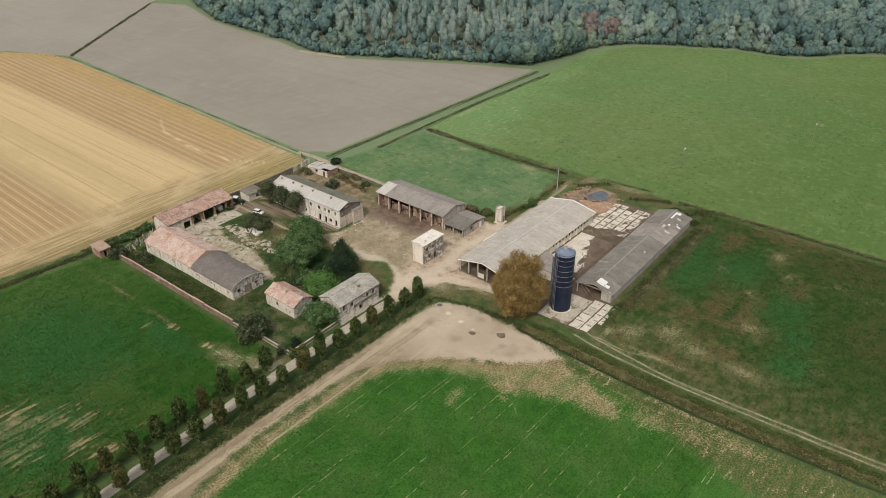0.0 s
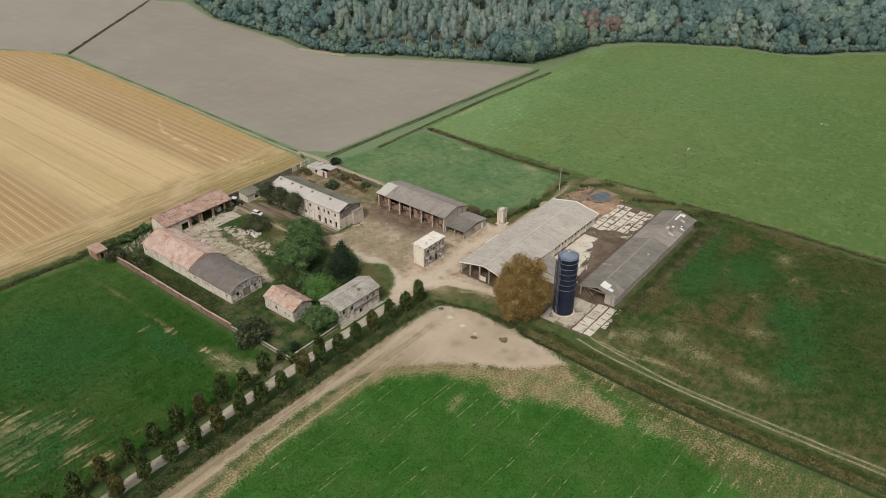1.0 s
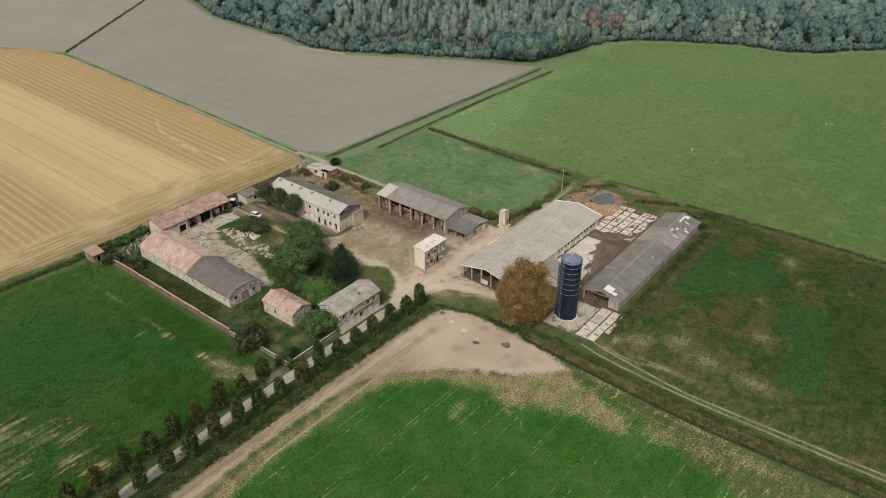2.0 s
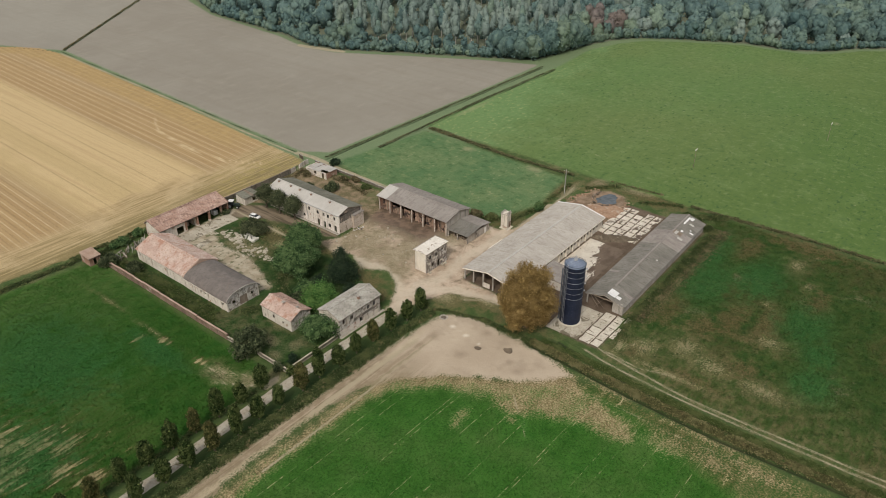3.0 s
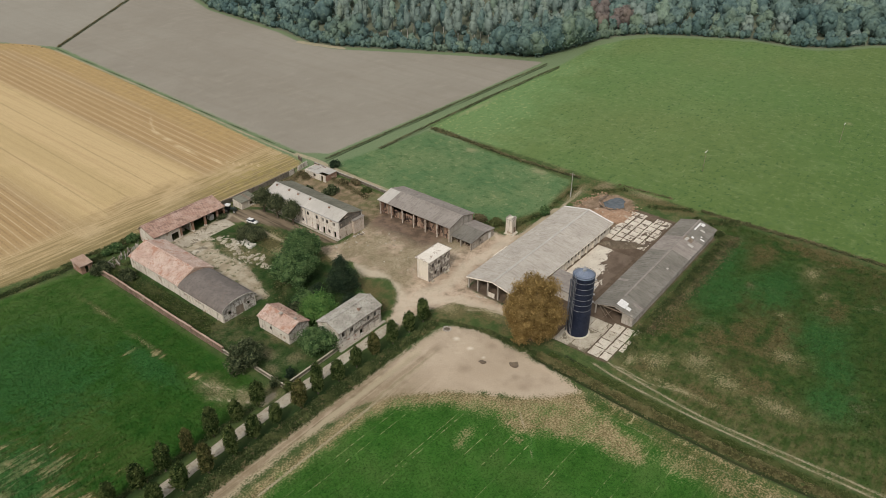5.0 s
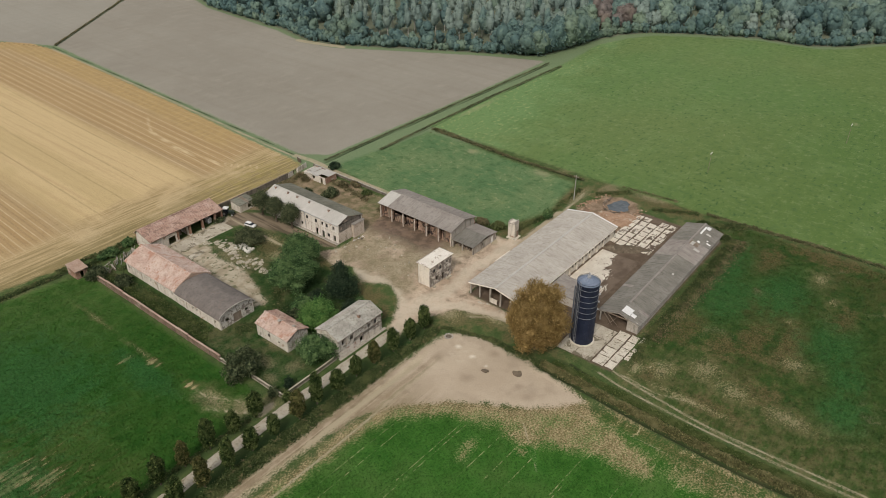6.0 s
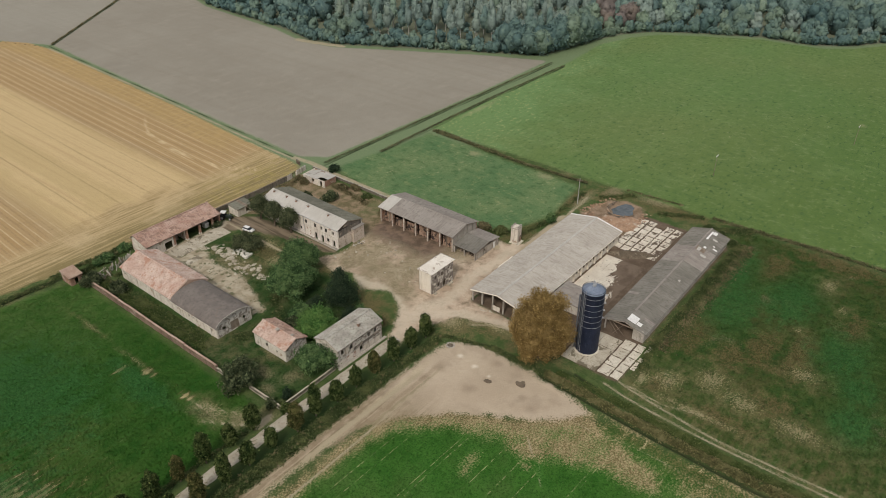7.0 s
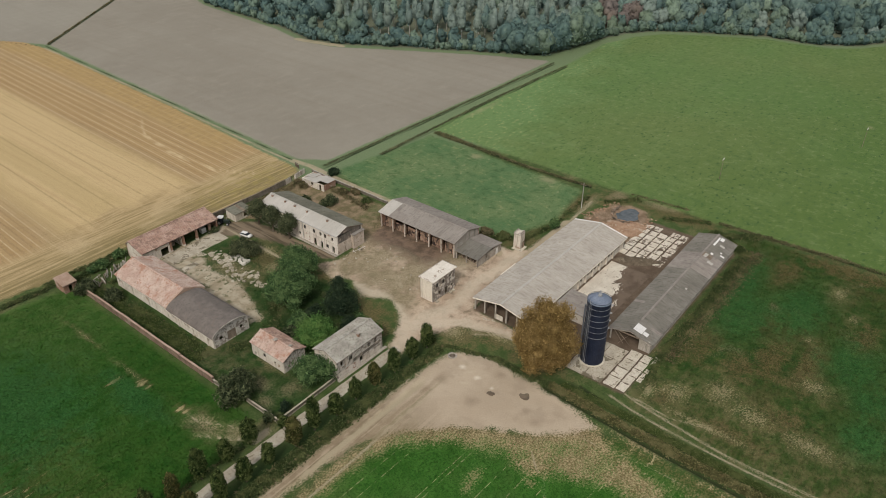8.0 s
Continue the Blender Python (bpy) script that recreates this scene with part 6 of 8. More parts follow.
def long_barn():
    rng = random.Random(26)
    L, W, E, R = 53.0, 10.2, 2.55, 4.1
    yr = W / 2
    ob = thing("cattle_shed", pose(27.6, -34.0, 0, 0, 0, 0.9), "long low cattle shed with patched dark grey sheet roof", "barn")
    part("rear_wall", boxed((0.3, 0.25, -0.3, L - 0.3, 0.55, E)), CONCRETE, ob, "grey block wall")
    part("front_wall", boxed((6, W - 0.5, -0.3, L - 0.3, W - 0.2, 1.1)), CONCRETE, ob)
    for i in range(14):
        u = 0.3 + i * 4.0
        part("post", boxed((u - 0.15, W - 0.52, -0.3, u + 0.15, W - 0.22, E)), CONCRETE, ob)
    bm = wall_y(W - 1.0, L - 0.5, L - 0.2, E, y0=0.55)
    gable(bm, L - 0.5, L - 0.2, 0.4, E, yr, R - 0.1, W - 0.4, E)
    part("gable_wall", bm, CONCRETE, ob)
    bm = boxed((0.35, 0.55, -0.3, 0.6, 3.0, E + 0.5))
    part("gable_wall", bm, CONCRETE, ob)
    part("beam", boxed((0.3, 3.0, 2.7, 0.5, W - 0.3, 2.95)), WOOD, ob)
    for k, (a, b) in enumerate(((5.0, 8.2), (6.4, 9.2), (7.4, 5.6))):
        part("fallen_beam", tubed(((0.2 - 0.3 * k, a, 0.05), (0.5, b, 2.5), 0.07, 0.06)), WOOD, ob)
    sheet_slope(ob, 0, L, -0.25, E + 0.1, yr, R, SHEET_DARK, rng, 1.05, 2.8, lost={(38, 1), (39, 1)}, other=SHEET_GREY, share=0.015, stretch=(0.6, 0.8))
    sheet_slope(ob, 0, L, W + 0.25, E + 0.1, yr, R, SHEET_DARK, rng, 1.05, 2.8, other=SHEET_GREY, share=0.015, stretch=(0.6, 0.8))
    ridge_cap(ob, 5.5, L, yr, R + 0.07, SHEET_GREY, 0.16)
    m, _ = slope_frame(0, -0.25, E + 0.1, yr, R)
    for x, y, w, l, c in ((1.2, 3.4, 2.6, 2.2, WHITE), (1.4, 2.1, 1.2, 1.2, WHITE), (38.5, 1.6, 1.0, 1.6, SHEET_PALE), (44, 0.5, 0.6, 1.2, WHITE), (50.5, 3.3, 1.6, 1.0, WHITE), (48, 2.0, 0.8, 1.4, SHEET_PALE), (40.2, 4.0, 1.8, 0.9, SHEET_PALE), (42.6, 3.2, 0.9, 0.7, WHITE), (45.2, 1.6, 0.5, 0.5, WHITE), (47, 4.4, 4.6, 0.5, WHITE), (24, 2.4, 0.7, 0.5, SHEET_PALE)):
        patch = part("patch", boxed((x, y, 0.09, x + w, y + l, 0.11)), c, ob, "pale sheet patch")
        patch.matrix_basis = m
    bm = bmesh.new()
    prism(bm, [(0.6, E - 0.1), (yr, R - 0.2), (W, E), (W, E + 0.15), (yr, R + 0.02), (0, E + 0.15), (0, E - 0.1)], 0.0, 0.08)
    part("bargeboard", bm, CONCRETE, ob)
    return ob


def tower_silo():
    ob = thing("silo", pose(18.3, -24.6, 0), "tall dark blue steel tower silo with hoops and a ladder cage", "silo")
    R, H, sides = 2.5, 16.3, 40
    body = part("body", tubed(((0, 0, 0.25), (0, 0, H), R, R, sides)), SILO_BLUE, ob, smooth=False)
    part("base", tubed(((0, 0, -0.3), (0, 0, 0.28), R + 0.35, R + 0.35, sides)), SLAB, ob, "pale concrete footing")
    for i in range(11):
        z = 1.6 + i * 1.5
        bm = bmesh.new()
        ring = [[bm.verts.new((r * math.cos(a), r * math.sin(a), z + dz)) for a in (2 * math.pi * k / sides for k in range(sides))]
                for r, dz in ((R, -0.035), (R + 0.045, -0.035), (R + 0.045, 0.035), (R, 0.035))]
        for p, q in zip(ring, ring[1:]):
            for k in range(sides):
                bm.faces.new((p[k], p[(k + 1) % sides], q[(k + 1) % sides], q[k]))
        part("hoop", bm, STEEL if 4 <= i <= 9 else SILO_BLUE, body)
    for i in range(20):
        a = 2 * math.pi * i / 20
        part("seam", boxed((R - 0.02, -0.03, 0.3, R + 0.03, 0.03, H)), SILO_BLUE, body).matrix_basis = pose(0, 0, 0, 0, 0, math.degrees(a))
    bm = bmesh.new()
    rings = []
    for r, z in ((R + 0.08, H - 0.1), (R + 0.08, H + 0.05), (R * 0.75, H + 0.5), (R * 0.4, H + 0.85), (0.5, H + 1.0)):
        rings.append([bm.verts.new((r * math.cos(a), r * math.sin(a), z)) for a in (2 * math.pi * k / sides for k in range(sides))])
    for p, q in zip(rings, rings[1:]):
        for k in range(sides):
            bm.faces.new((p[k], p[(k + 1) % sides], q[(k + 1) % sides], q[k]))
    bm.faces.new(rings[-1])
    dome = part("dome", bm, SILO_TOP, ob, "faded pale blue dome", smooth=True)
    for i in range(10):
        a = 2 * math.pi * i / 10
        part("dome_rib", tubed(((R * math.cos(a), R * math.sin(a), H + 0.1), (0.5 * math.cos(a), 0.5 * math.sin(a), H + 1.03), 0.05, 0.05, 5)), SILO_TOP, dome)
    part("hatch", tubed(((0, 0, H + 1.0), (0, 0, H + 1.35), 0.45, 0.4, 14)), STEEL, dome)
    part("filler_pipe", tubed(((0.3, -0.2, H + 1.2), (1.3, 0.7, H + 1.3), 0.1, 0.1), ((1.3, 0.7, H + 1.3), (1.3, 0.7, H + 0.6), 0.1, 0.1)), STEEL, dome)
    a = radians(168)
    rx, ry = math.cos(a), math.sin(a)
    bm = bmesh.new()
    for s in (-0.22, 0.22):
        tube(bm, (rx * (R + 0.2) - ry * s, ry * (R + 0.2) + rx * s, 0.4), (rx * (R + 0.2) - ry * s, ry * (R + 0.2) + rx * s, H + 0.9), 0.04, 0.04, 5)
    for i in range(40):
        z = 0.6 + i * 0.41
        tube(bm, (rx * (R + 0.2) - ry * 0.22, ry * (R + 0.2) + rx * 0.22, z), (rx * (R + 0.2) + ry * 0.22, ry * (R + 0.2) - rx * 0.22, z), 0.02, 0.02, 4)
    part("ladder", bm, STEEL, ob)
    bm = bmesh.new()
    for i in range(12):
        z = 2.6 + i * 1.2
        pts = [(rx * (R + 0.2 + 0.75 * math.sin(t)) - ry * 0.4 * math.cos(t), ry * (R + 0.2 + 0.75 * math.sin(t)) + rx * 0.4 * math.cos(t), z) for t in np.linspace(0, math.pi, 7)]
        for p, q in zip(pts, pts[1:]):
            tube(bm, p, q, 0.03, 0.03, 4)
    for t in np.linspace(0.3, math.pi - 0.3, 4):
        p = (rx * (R + 0.2 + 0.75 * math.sin(t)) - ry * 0.4 * math.cos(t), ry * (R + 0.2 + 0.75 * math.sin(t)) + rx * 0.4 * math.cos(t))
        tube(bm, (*p, 2.6), (*p, H + 0.6), 0.025, 0.025, 4)
    part("ladder_cage", bm, DARK_STEEL, ob)
    a = radians(122)
    part("chute", tubed(((R * math.cos(a) * 1.1, R * math.sin(a) * 1.1, 0.3), (R * math.cos(a) * 1.1, R * math.sin(a) * 1.1, H - 1.5), 0.17, 0.17, 10)), DARK_STEEL, ob)
    for i in range(4):
        a = radians(300 + 28 * i)
        part("platform", boxed((R, -0.3, 0, R + 0.5, 0.3, 0.06)), STEEL, ob).matrix_basis = pose(0, 0, H - 1.2 - 2.2 * i, 0, 0, 300 + 5 * i)
    return ob


def lane_house():
    rng = random.Random(27)
    L, W, E, R = 13.8, 6.9, 5.0, 6.5
    ob = thing("lane_house", pose(-21.7, 13.9, 0), "derelict two-storey house with lichened grey tile roof by the lane", "house")
    holes = [(1.0, 1.8, 3.0, 4.3), (3.6, 4.6, 2.9, 4.2), (6.6, 7.6, 0.6, 2.0), (9.2, 10.0, 2.9, 4.1), (11.4, 12.2, 2.9, 4.1)]
    part("front_wall", wall_x(L, 0, 0.4, E, holes), PLASTER_BAD, ob, "peeling plaster over brick")
    part("rear_wall", wall_x(L, W - 0.4, W, E), PLASTER, ob)
    for x0 in (0, L - 0.4):
        bm = wall_y(W - 0.8, x0, x0 + 0.4, E, [(1.6, 2.4, 0, 2.0), (4.0, 4.8, 2.9, 4.0)], y0=0.4)
        gable(bm, x0, x0 + 0.4, 0, E, W / 2, R - 0.1, W, E)
        part("gable_wall", bm, PLASTER, ob)
    part("upper_floor", boxed((0.4, 0.4, 2.5, L - 0.4, W - 0.4, 2.7)), WOOD, ob)
    for u, v in ((3.65, 2.95), (9.2, 2.9), (11.4, 2.9)):
        window(ob, pose(u, 0.12, v), 0.9, 1.15)
    part("bricked_opening", boxed((2.2, -0.03, 2.6, 3.0, 0.0, 4.3)), PLASTER, ob)
    part("whitewash_band", boxed((0.2, -0.02, 0.0, 6.5, -0.004, 1.7)), PLASTER_PINK, ob, "flaking whitewashed lower wall")
    part("whitewash_band", boxed((7.7, -0.02, 0.0, 13.2, -0.004, 1.4)), PLASTER, ob)
    part("stained_band", boxed((4.7, -0.018, 2.1, 13.1, -0.004, 2.85)), PLASTER_GREY, ob, "dark damp stain across the wall")
    tile_slope(ob, -0.25, L + 0.25, -0.35, E - 0.05, W / 2, R, STONE_ROOF, rng, 0.26, 0.4, 0.08)
    tile_slope(ob, -0.25, L + 0.25, W + 0.35, E - 0.05, W / 2, R, STONE_ROOF, rng, 0.26, 0.4, 0.08)
    ridge_cap(ob, -0.25, L + 0.25, W / 2, R + 0.1, STONE_ROOF)
    chimney(ob, 8.4, W / 2 - 1.6, R - 0.6, BRICK, 0.55, 0.7)
    part("balcony", boxed((-0.9, 2.6, 2.5, 0, 4.8, 2.65)), CONCRETE, ob)
    part("pavement_strip", boxed((-0.4, -0.75, -0.2, L + 0.8, -0.02, 0.14)), CONCRETE, ob, "narrow pale kerb along the wall")
    return ob


def cottage():
    rng = random.Random(28)
    L, W, E, R = 10.6, 6.1, 3.4, 4.8
    ob = thing("cottage", pose(-21.4, 24.4, 0, 0, 0, YX), "small plastered cottage with pinkish terracotta roof", "house")
    part("front_wall", wall_x(L, W - 0.35, W, E, [(2.6, 3.3, 1.0, 1.8), (6.0, 6.8, 1.2, 2.2), (9.2, 9.8, 0.2, 1.2)]), PLASTER, ob)
    part("rear_wall", wall_x(L, 0, 0.35, E), PLASTER, ob)
    for x0 in (0, L - 0.35):
        bm = wall_y(W - 0.7, x0, x0 + 0.35, E, y0=0.35)
        gable(bm, x0, x0 + 0.35, 0, E, W / 2, R - 0.1, W, E)
        part("gable_wall", bm, PLASTER_BAD, ob)
    window(ob, pose(6.8, W - 0.12, 1.2, 0, 0, 180), 0.8, 1.0)
    tile_slope(ob, -0.3, L + 0.3, W + 0.3, E - 0.05, W / 2, R, TILE, rng, 0.32, 0.44, 0.06)
    tile_slope(ob, -0.3, L + 0.3, -0.3, E - 0.05, W / 2, R, TILE_DARK, rng, 0.32, 0.44, 0.06)
    ridge_cap(ob, -0.3, L + 0.3, W / 2, R + 0.1, TILE)
    chimney(ob, 5.2, W / 2 + 0.5, R - 0.25, TILE, 0.6, 0.55)
    chimney(ob, 1.2, W / 2 - 0.3, R - 0.2, TILE_DARK, 0.5, 0.4)
    return ob


def tiled_barn():
    rng = random.Random(29)
    L, W, E, R = 21.8, 10.4, 3.4, 5.7
    ob = thing("tiled_barn", pose(-21.5, 60.4, 0, 0, 0, YX), "plastered barn with faded pink terracotta roof joined to a vaulted barn", "barn")
    holes = [(u, u + 0.7, 1.6, 2.3) for u in (1.2, 4.6, 10.4, 16.2, 20.0)]
    part("side_wall", wall_x(L, W - 0.4, W, E, holes), PLASTER, ob)
    part("side_wall", wall_x(L, 0, 0.4, E), PLASTER, ob)
    for x0 in (0, L - 0.4):
        bm = wall_y(W - 0.8, x0, x0 + 0.4, E, y0=0.4)
        gable(bm, x0, x0 + 0.4, 0, E, W / 2, R - 0.1, W, E)
        part("gable_wall", bm, BRICK if x0 else PLASTER, ob)
    tile_slope(ob, 0.1, L + 0.3, W + 0.35, E - 0.08, W / 2, R, TILE, rng, 0.34, 0.45, 0.1)
    tile_slope(ob, 0.1, L + 0.3, -0.35, E - 0.08, W / 2, R, TILE, rng, 0.34, 0.45, 0.1)
    ridge_cap(ob, 0.1, L + 0.3, W / 2, R + 0.1, TILE, 0.18)
    bm = bmesh.new()
    prism(bm, [(-0.3, E), (1.2, E + 0.95), (W / 2, R + 0.35), (W - 1.2, E + 0.95), (W + 0.35, E), (W + 0.35, E - 0.25), (-0.3, E - 0.25)], -0.2, 0.12)
    part("parapet", bm, COPING, ob, "tile-capped stepped parapet between the roofs")
    return ob


def vaulted_barn():
    L, W, E, R = 17.5, 9.8, 2.9, 4.9
    ob = thing("vaulted_barn", pose(-22.2, 42.8, 0, 0, 0, YX), "barn with a grey barrel-vaulted felt roof and peeling gable", "barn")
    holes = [(u, u + 0.75, 1.3, 2.1) for u in (1.4, 7.4, 8.6, 10.2, 14.8)]
    part("side_wall", wall_x(L - 0.25, W - 0.35, W, E, holes), PLASTER, ob)
    part("side_wall", wall_x(L - 0.25, 0, 0.35, E), PLASTER, ob)
    arc = [(W / 2 - (W / 2) * math.cos(t) * 1.0, E + (R - E) * math.sin(t)) for t in np.linspace(0, math.pi, 15)]
    bm = wall_y(W - 0.7, 0, 0.35, E, [(3.2, 5.6, 0, 2.6), (1.2, 2.1, 1.4, 2.3), (6.8, 7.7, 1.4, 2.3)], y0=0.35)
    prism(bm, arc, 0, 0.35)
    part("gable_wall", bm, PLASTER_BAD, ob, "grey peeling gable with a dark doorway")
    part("door", boxed((0.2, 3.55, 0, 0.26, 5.95, 2.6)), WOOD, ob)
    out = [(W / 2 - (W / 2 + 0.35) * math.cos(t), E + (R - E + 0.16) * math.sin(t)) for t in np.linspace(0, math.pi, 21)]
    inn = [(W / 2 - (W / 2 + 0.3) * math.cos(t), E - 0.02 + (R - E + 0.03) * math.sin(t)) for t in np.linspace(math.pi, 0, 21)]
    bm = bmesh.new()
    prism(bm, out + inn, -0.3, L - 0.25)
    vault = part("vault", bm, BITUMEN, ob, "grey felt barrel roof")
    bm = bmesh.new()
    prism(bm, [(y, z + 0.1) for y, z in out] + [(y, z - 0.06) for y, z in inn], -0.45, -0.31)
    part("verge", bm, CONCRETE, ob)
    for y in (-0.42, W + 0.32):
        part("gutter", boxed((-0.3, y, E - 0.08, L - 0.25, y + 0.12, E + 0.04)), PLASTER, ob)
    for x in (2.0, 7.5, 13.0):
        part("buttress", boxed((x, W + 0.003, -0.3, x + 0.35, W + 0.22, E - 0.15)), PLASTER, ob)
    return ob


def cart_house():
    rng = random.Random(30)
    L, W, E, R, yr = 23.5, 7.4, 3.6, 5.2, 5.7
    ob = thing("cart_house", pose(-22.7, 85.0, 0), "open-fronted cart shed with brown terracotta roof and brick piers", "shed")
    part("rear_wall", wall_x(L, W - 0.4, W, 3.7), BRICK, ob)
    for x0, mt in ((0, PLASTER), (L - 0.4, BRICK)):
        bm = wall_y(W - 0.4, x0, x0 + 0.4, E, y0=0)
        gable(bm, x0, x0 + 0.4, 0.0, E, yr, R - 0.1, W, 3.65)
        part("gable_wall", bm, mt, ob)
    part("front_wall", wall_x(7.6, 0.0, 0.35, E, [(1.6, 2.6, 0, 2.1), (4.9, 7.2, 0, 2.3)], x0=0.4), PLASTER, ob, "pale wall with a dark doorway")
    for u in (8.4, 12.4, 16.6, 20.9):
        pier = part("pier", boxed((u - 0.3, 0, -0.3, u + 0.3, 0.55, E)), BRICK, ob)
        part("pier_base", boxed((u - 0.36, -0.06, -0.3, u + 0.36, 0.6, 0.5)), PLASTER, pier)
    part("lintel", boxed((8.0, 0.05, E - 0.35, L - 0.4, 0.4, E)), WOOD, ob)
    part("partition", boxed((11.9, 0.6, -0.3, 12.2, W - 0.4, E)), PLASTER, ob)
    part("stored_crate", boxed((9.2, 2.5, 0, 10.9, 4.0, 1.3)), WOOD, ob)
    part("stored_crate", boxed((19.2, 1.6, 0, 20.6, 3.2, 1.5)), WHITE, ob)
    tile_slope(ob, -0.3, L + 0.3, -0.4, E - 0.05, yr, R, TILE_DARK, rng, 0.34, 0.45, 0.12)
    tile_slope(ob, -0.3, L + 0.3, W + 0.4, 3.6, yr, R, TILE_DARK, rng, 0.34, 0.45, 0.05)
    ridge_cap(ob, -0.3, L + 0.3, yr, R + 0.1, TILE_DARK)
    return ob


def brick_hut():
    rng = random.Random(31)
    ob = thing("brick_hut", pose(-42.3, 88.9, 0), "small brick hut with a low brown tile roof", "hut")
    part("wall", wall_x(3.3, 0, 0.3, 2.3, [(1.2, 2.1, 0, 1.9)]), BRICK, ob)
    part("wall", boxed((0, 0.3, -0.3, 0.3, 4.3, 2.5)), BRICK, ob)
    part("wall", boxed((3.0, 0.3, -0.3, 3.3, 4.3, 2.5)), BRICK, ob)
    part("wall", boxed((0.3, 4.0, -0.3, 3.0, 4.3, 2.8)), BRICK, ob)
    tile_slope(ob, -0.2, 3.5, -0.25, 2.35, 4.5, 2.95, COPING, rng)
    return ob


def white_hut():
    rng = random.Random(32)
    ob = thing("outbuilding", pose(6.6, 84.6, 0, 0, 0, 0), "low whitewashed outbuilding with a crumbling wall", "hut")
    part("wall", wall_x(5.6, 0, 0.3, 2.3, [(3.0, 4.4, 0.4, 2.0)]), PLASTER, ob)
    part("wall", boxed((0, 0.3, -0.3, 0.3, 4.2, 2.3)), PLASTER, ob)
    part("wall", boxed((5.3, 0.3, -0.3, 5.6, 4.2, 2.5)), PLASTER, ob)
    sheet_slope(ob, -0.15, 5.75, -0.2, 2.35, 4.3, 2.75, SHEET_MOSSY, rng, 1.0, 2.3, lost={(3, 1), (3, 0)})
    return ob


def ruined_shed():
    rng = random.Random(33)
    ob = thing("ruined_shed", pose(35.2, 78.4, 0, 0, 0, 2), "small ruined shed with a pale collapsing roof", "hut")
    part("wall", wall_y(9.2, 0, 0.3, 2.2, [(1.0, 2.0, 0, 1.9), (4.4, 5.6, 0.8, 1.8)]), PLASTER, ob)
    part("wall", boxed((0.3, 0, -0.3, 5.0, 0.3, 1.9)), BRICK, ob)
    part("wall", boxed((0.3, 8.9, -0.3, 5.0, 9.2, 2.2)), PLASTER, ob)
    part("wall", boxed((5.0, 0, -0.3, 5.3, 9.2, 2.0)), BRICK, ob)
    m = pose(-0.2, -0.2, 2.25, -1.5, 1.5, 0)
    data_rows = 3
    for i in range(6):
        for j in range(data_rows):
            if (i, j) in ((1, 0), (0, 0)):
                continue
            sheet = part("roof_sheet", boxed((j * 1.9, i * 1.6, 0, j * 1.9 + 1.85, i * 1.6 + 1.55, 0.06)), SHEET_PALE, ob)
            sheet.matrix_basis = m @ pose(0, 0, rng.uniform(0, 0.03), rng.uniform(-1, 1), 0, 0)
    return ob


farmhouse(), hay_barn(), lean_to(), block_tower(), small_tower(), cow_barn(), milk_room(), long_barn(), tower_silo()
lane_house(), cottage(), tiled_barn(), vaulted_barn(), cart_house(), brick_hut(), white_hut(), ruined_shed()

# ---- boundary walls ----


def garden_wall(name, a, b, h, thick, material, cap, label, gaps=(), step=4.0):
    """A wall of bays with a coping, uneven in height, from a to b."""
    rng = random.Random(hash((round(a[0]), round(b[1]))) % 97)
    length = math.hypot(b[0] - a[0], b[1] - a[1])
    ob = thing(name, pose(a[0], a[1], 0, 0, 0, math.degrees(math.atan2(b[1] - a[1], b[0] - a[0]))), label, "wall", kind="structure")
    n = round(length / step)
    for i in range(n):
        if i in gaps:
            continue
        u0, u1, top = i * length / n, (i + 1) * length / n, h * rng.uniform(0.88, 1.04)
        part("wall_bay", boxed((u0, -thick / 2, -0.3, u1, thick / 2, top)), material, ob)
        part("coping", boxed((u0 + 0.01, -thick / 2 - 0.03, top, u1 - 0.01, thick / 2 + 0.03, top + 0.08)), cap, ob)
        part("pier", boxed((u0 - 0.2, -thick / 2 - 0.08, -0.3, u0 + 0.2, thick / 2 + 0.08, top - 0.03)), material, ob)
    return ob


garden_wall("garden_wall", (-38.9, 34.0), (-39.0, 88.0), 1.7, 0.4, SHADED_BRICK, COPING, "long weathered brick garden wall with tile coping")


def rail_fence(a, b, label):
    """A low fence of concrete posts with a broad top rail and a kerb beneath."""
    rng = random.Random(round(a[1] * 10 + b[0]))
    length = math.hypot(b[0] - a[0], b[1] - a[1])
    ob = thing("garden_fence", pose(a[0], a[1], 0, 0, 0, math.degrees(math.atan2(b[1] - a[1], b[0] - a[0]))), label, "fence")
    n = max(2, round(length / 2.6))
    for i in range(n + 1):
        u = i * length / n
        part("post", boxed((u - 0.11, -0.12, -0.3, u + 0.11, 0.12, 1.02)), DARK_WALL, ob)
    for i in range(n):
        u0, u1 = i * length / n, (i + 1) * length / n
        rail = part("rail", boxed((0.01, -0.17, 0, u1 - u0 - 0.01, 0.17, 0.13)), SLAB_DIRTY, ob, "pale concrete top rail")
        rail.matrix_basis = pose(u0, rng.uniform(-0.03, 0.03), 1.02, 0, rng.uniform(-0.6, 0.6), rng.uniform(-0.5, 0.5))
        part("kerb", boxed((u0 + 0.11, -0.14, -0.3, u1 - 0.11, 0.14, 0.32 * rng.uniform(0.8, 1.1))), STONE_KERB, ob)
        # Dark panel added in the gap below the rail, shade put into its colour.
        part("panel", boxed((u0 + 0.11, -0.05, 0.3, u1 - 0.11, 0.05, rng.choice((0.62, 0.7, 0.98)))), DARK_WALL, ob)
    return ob


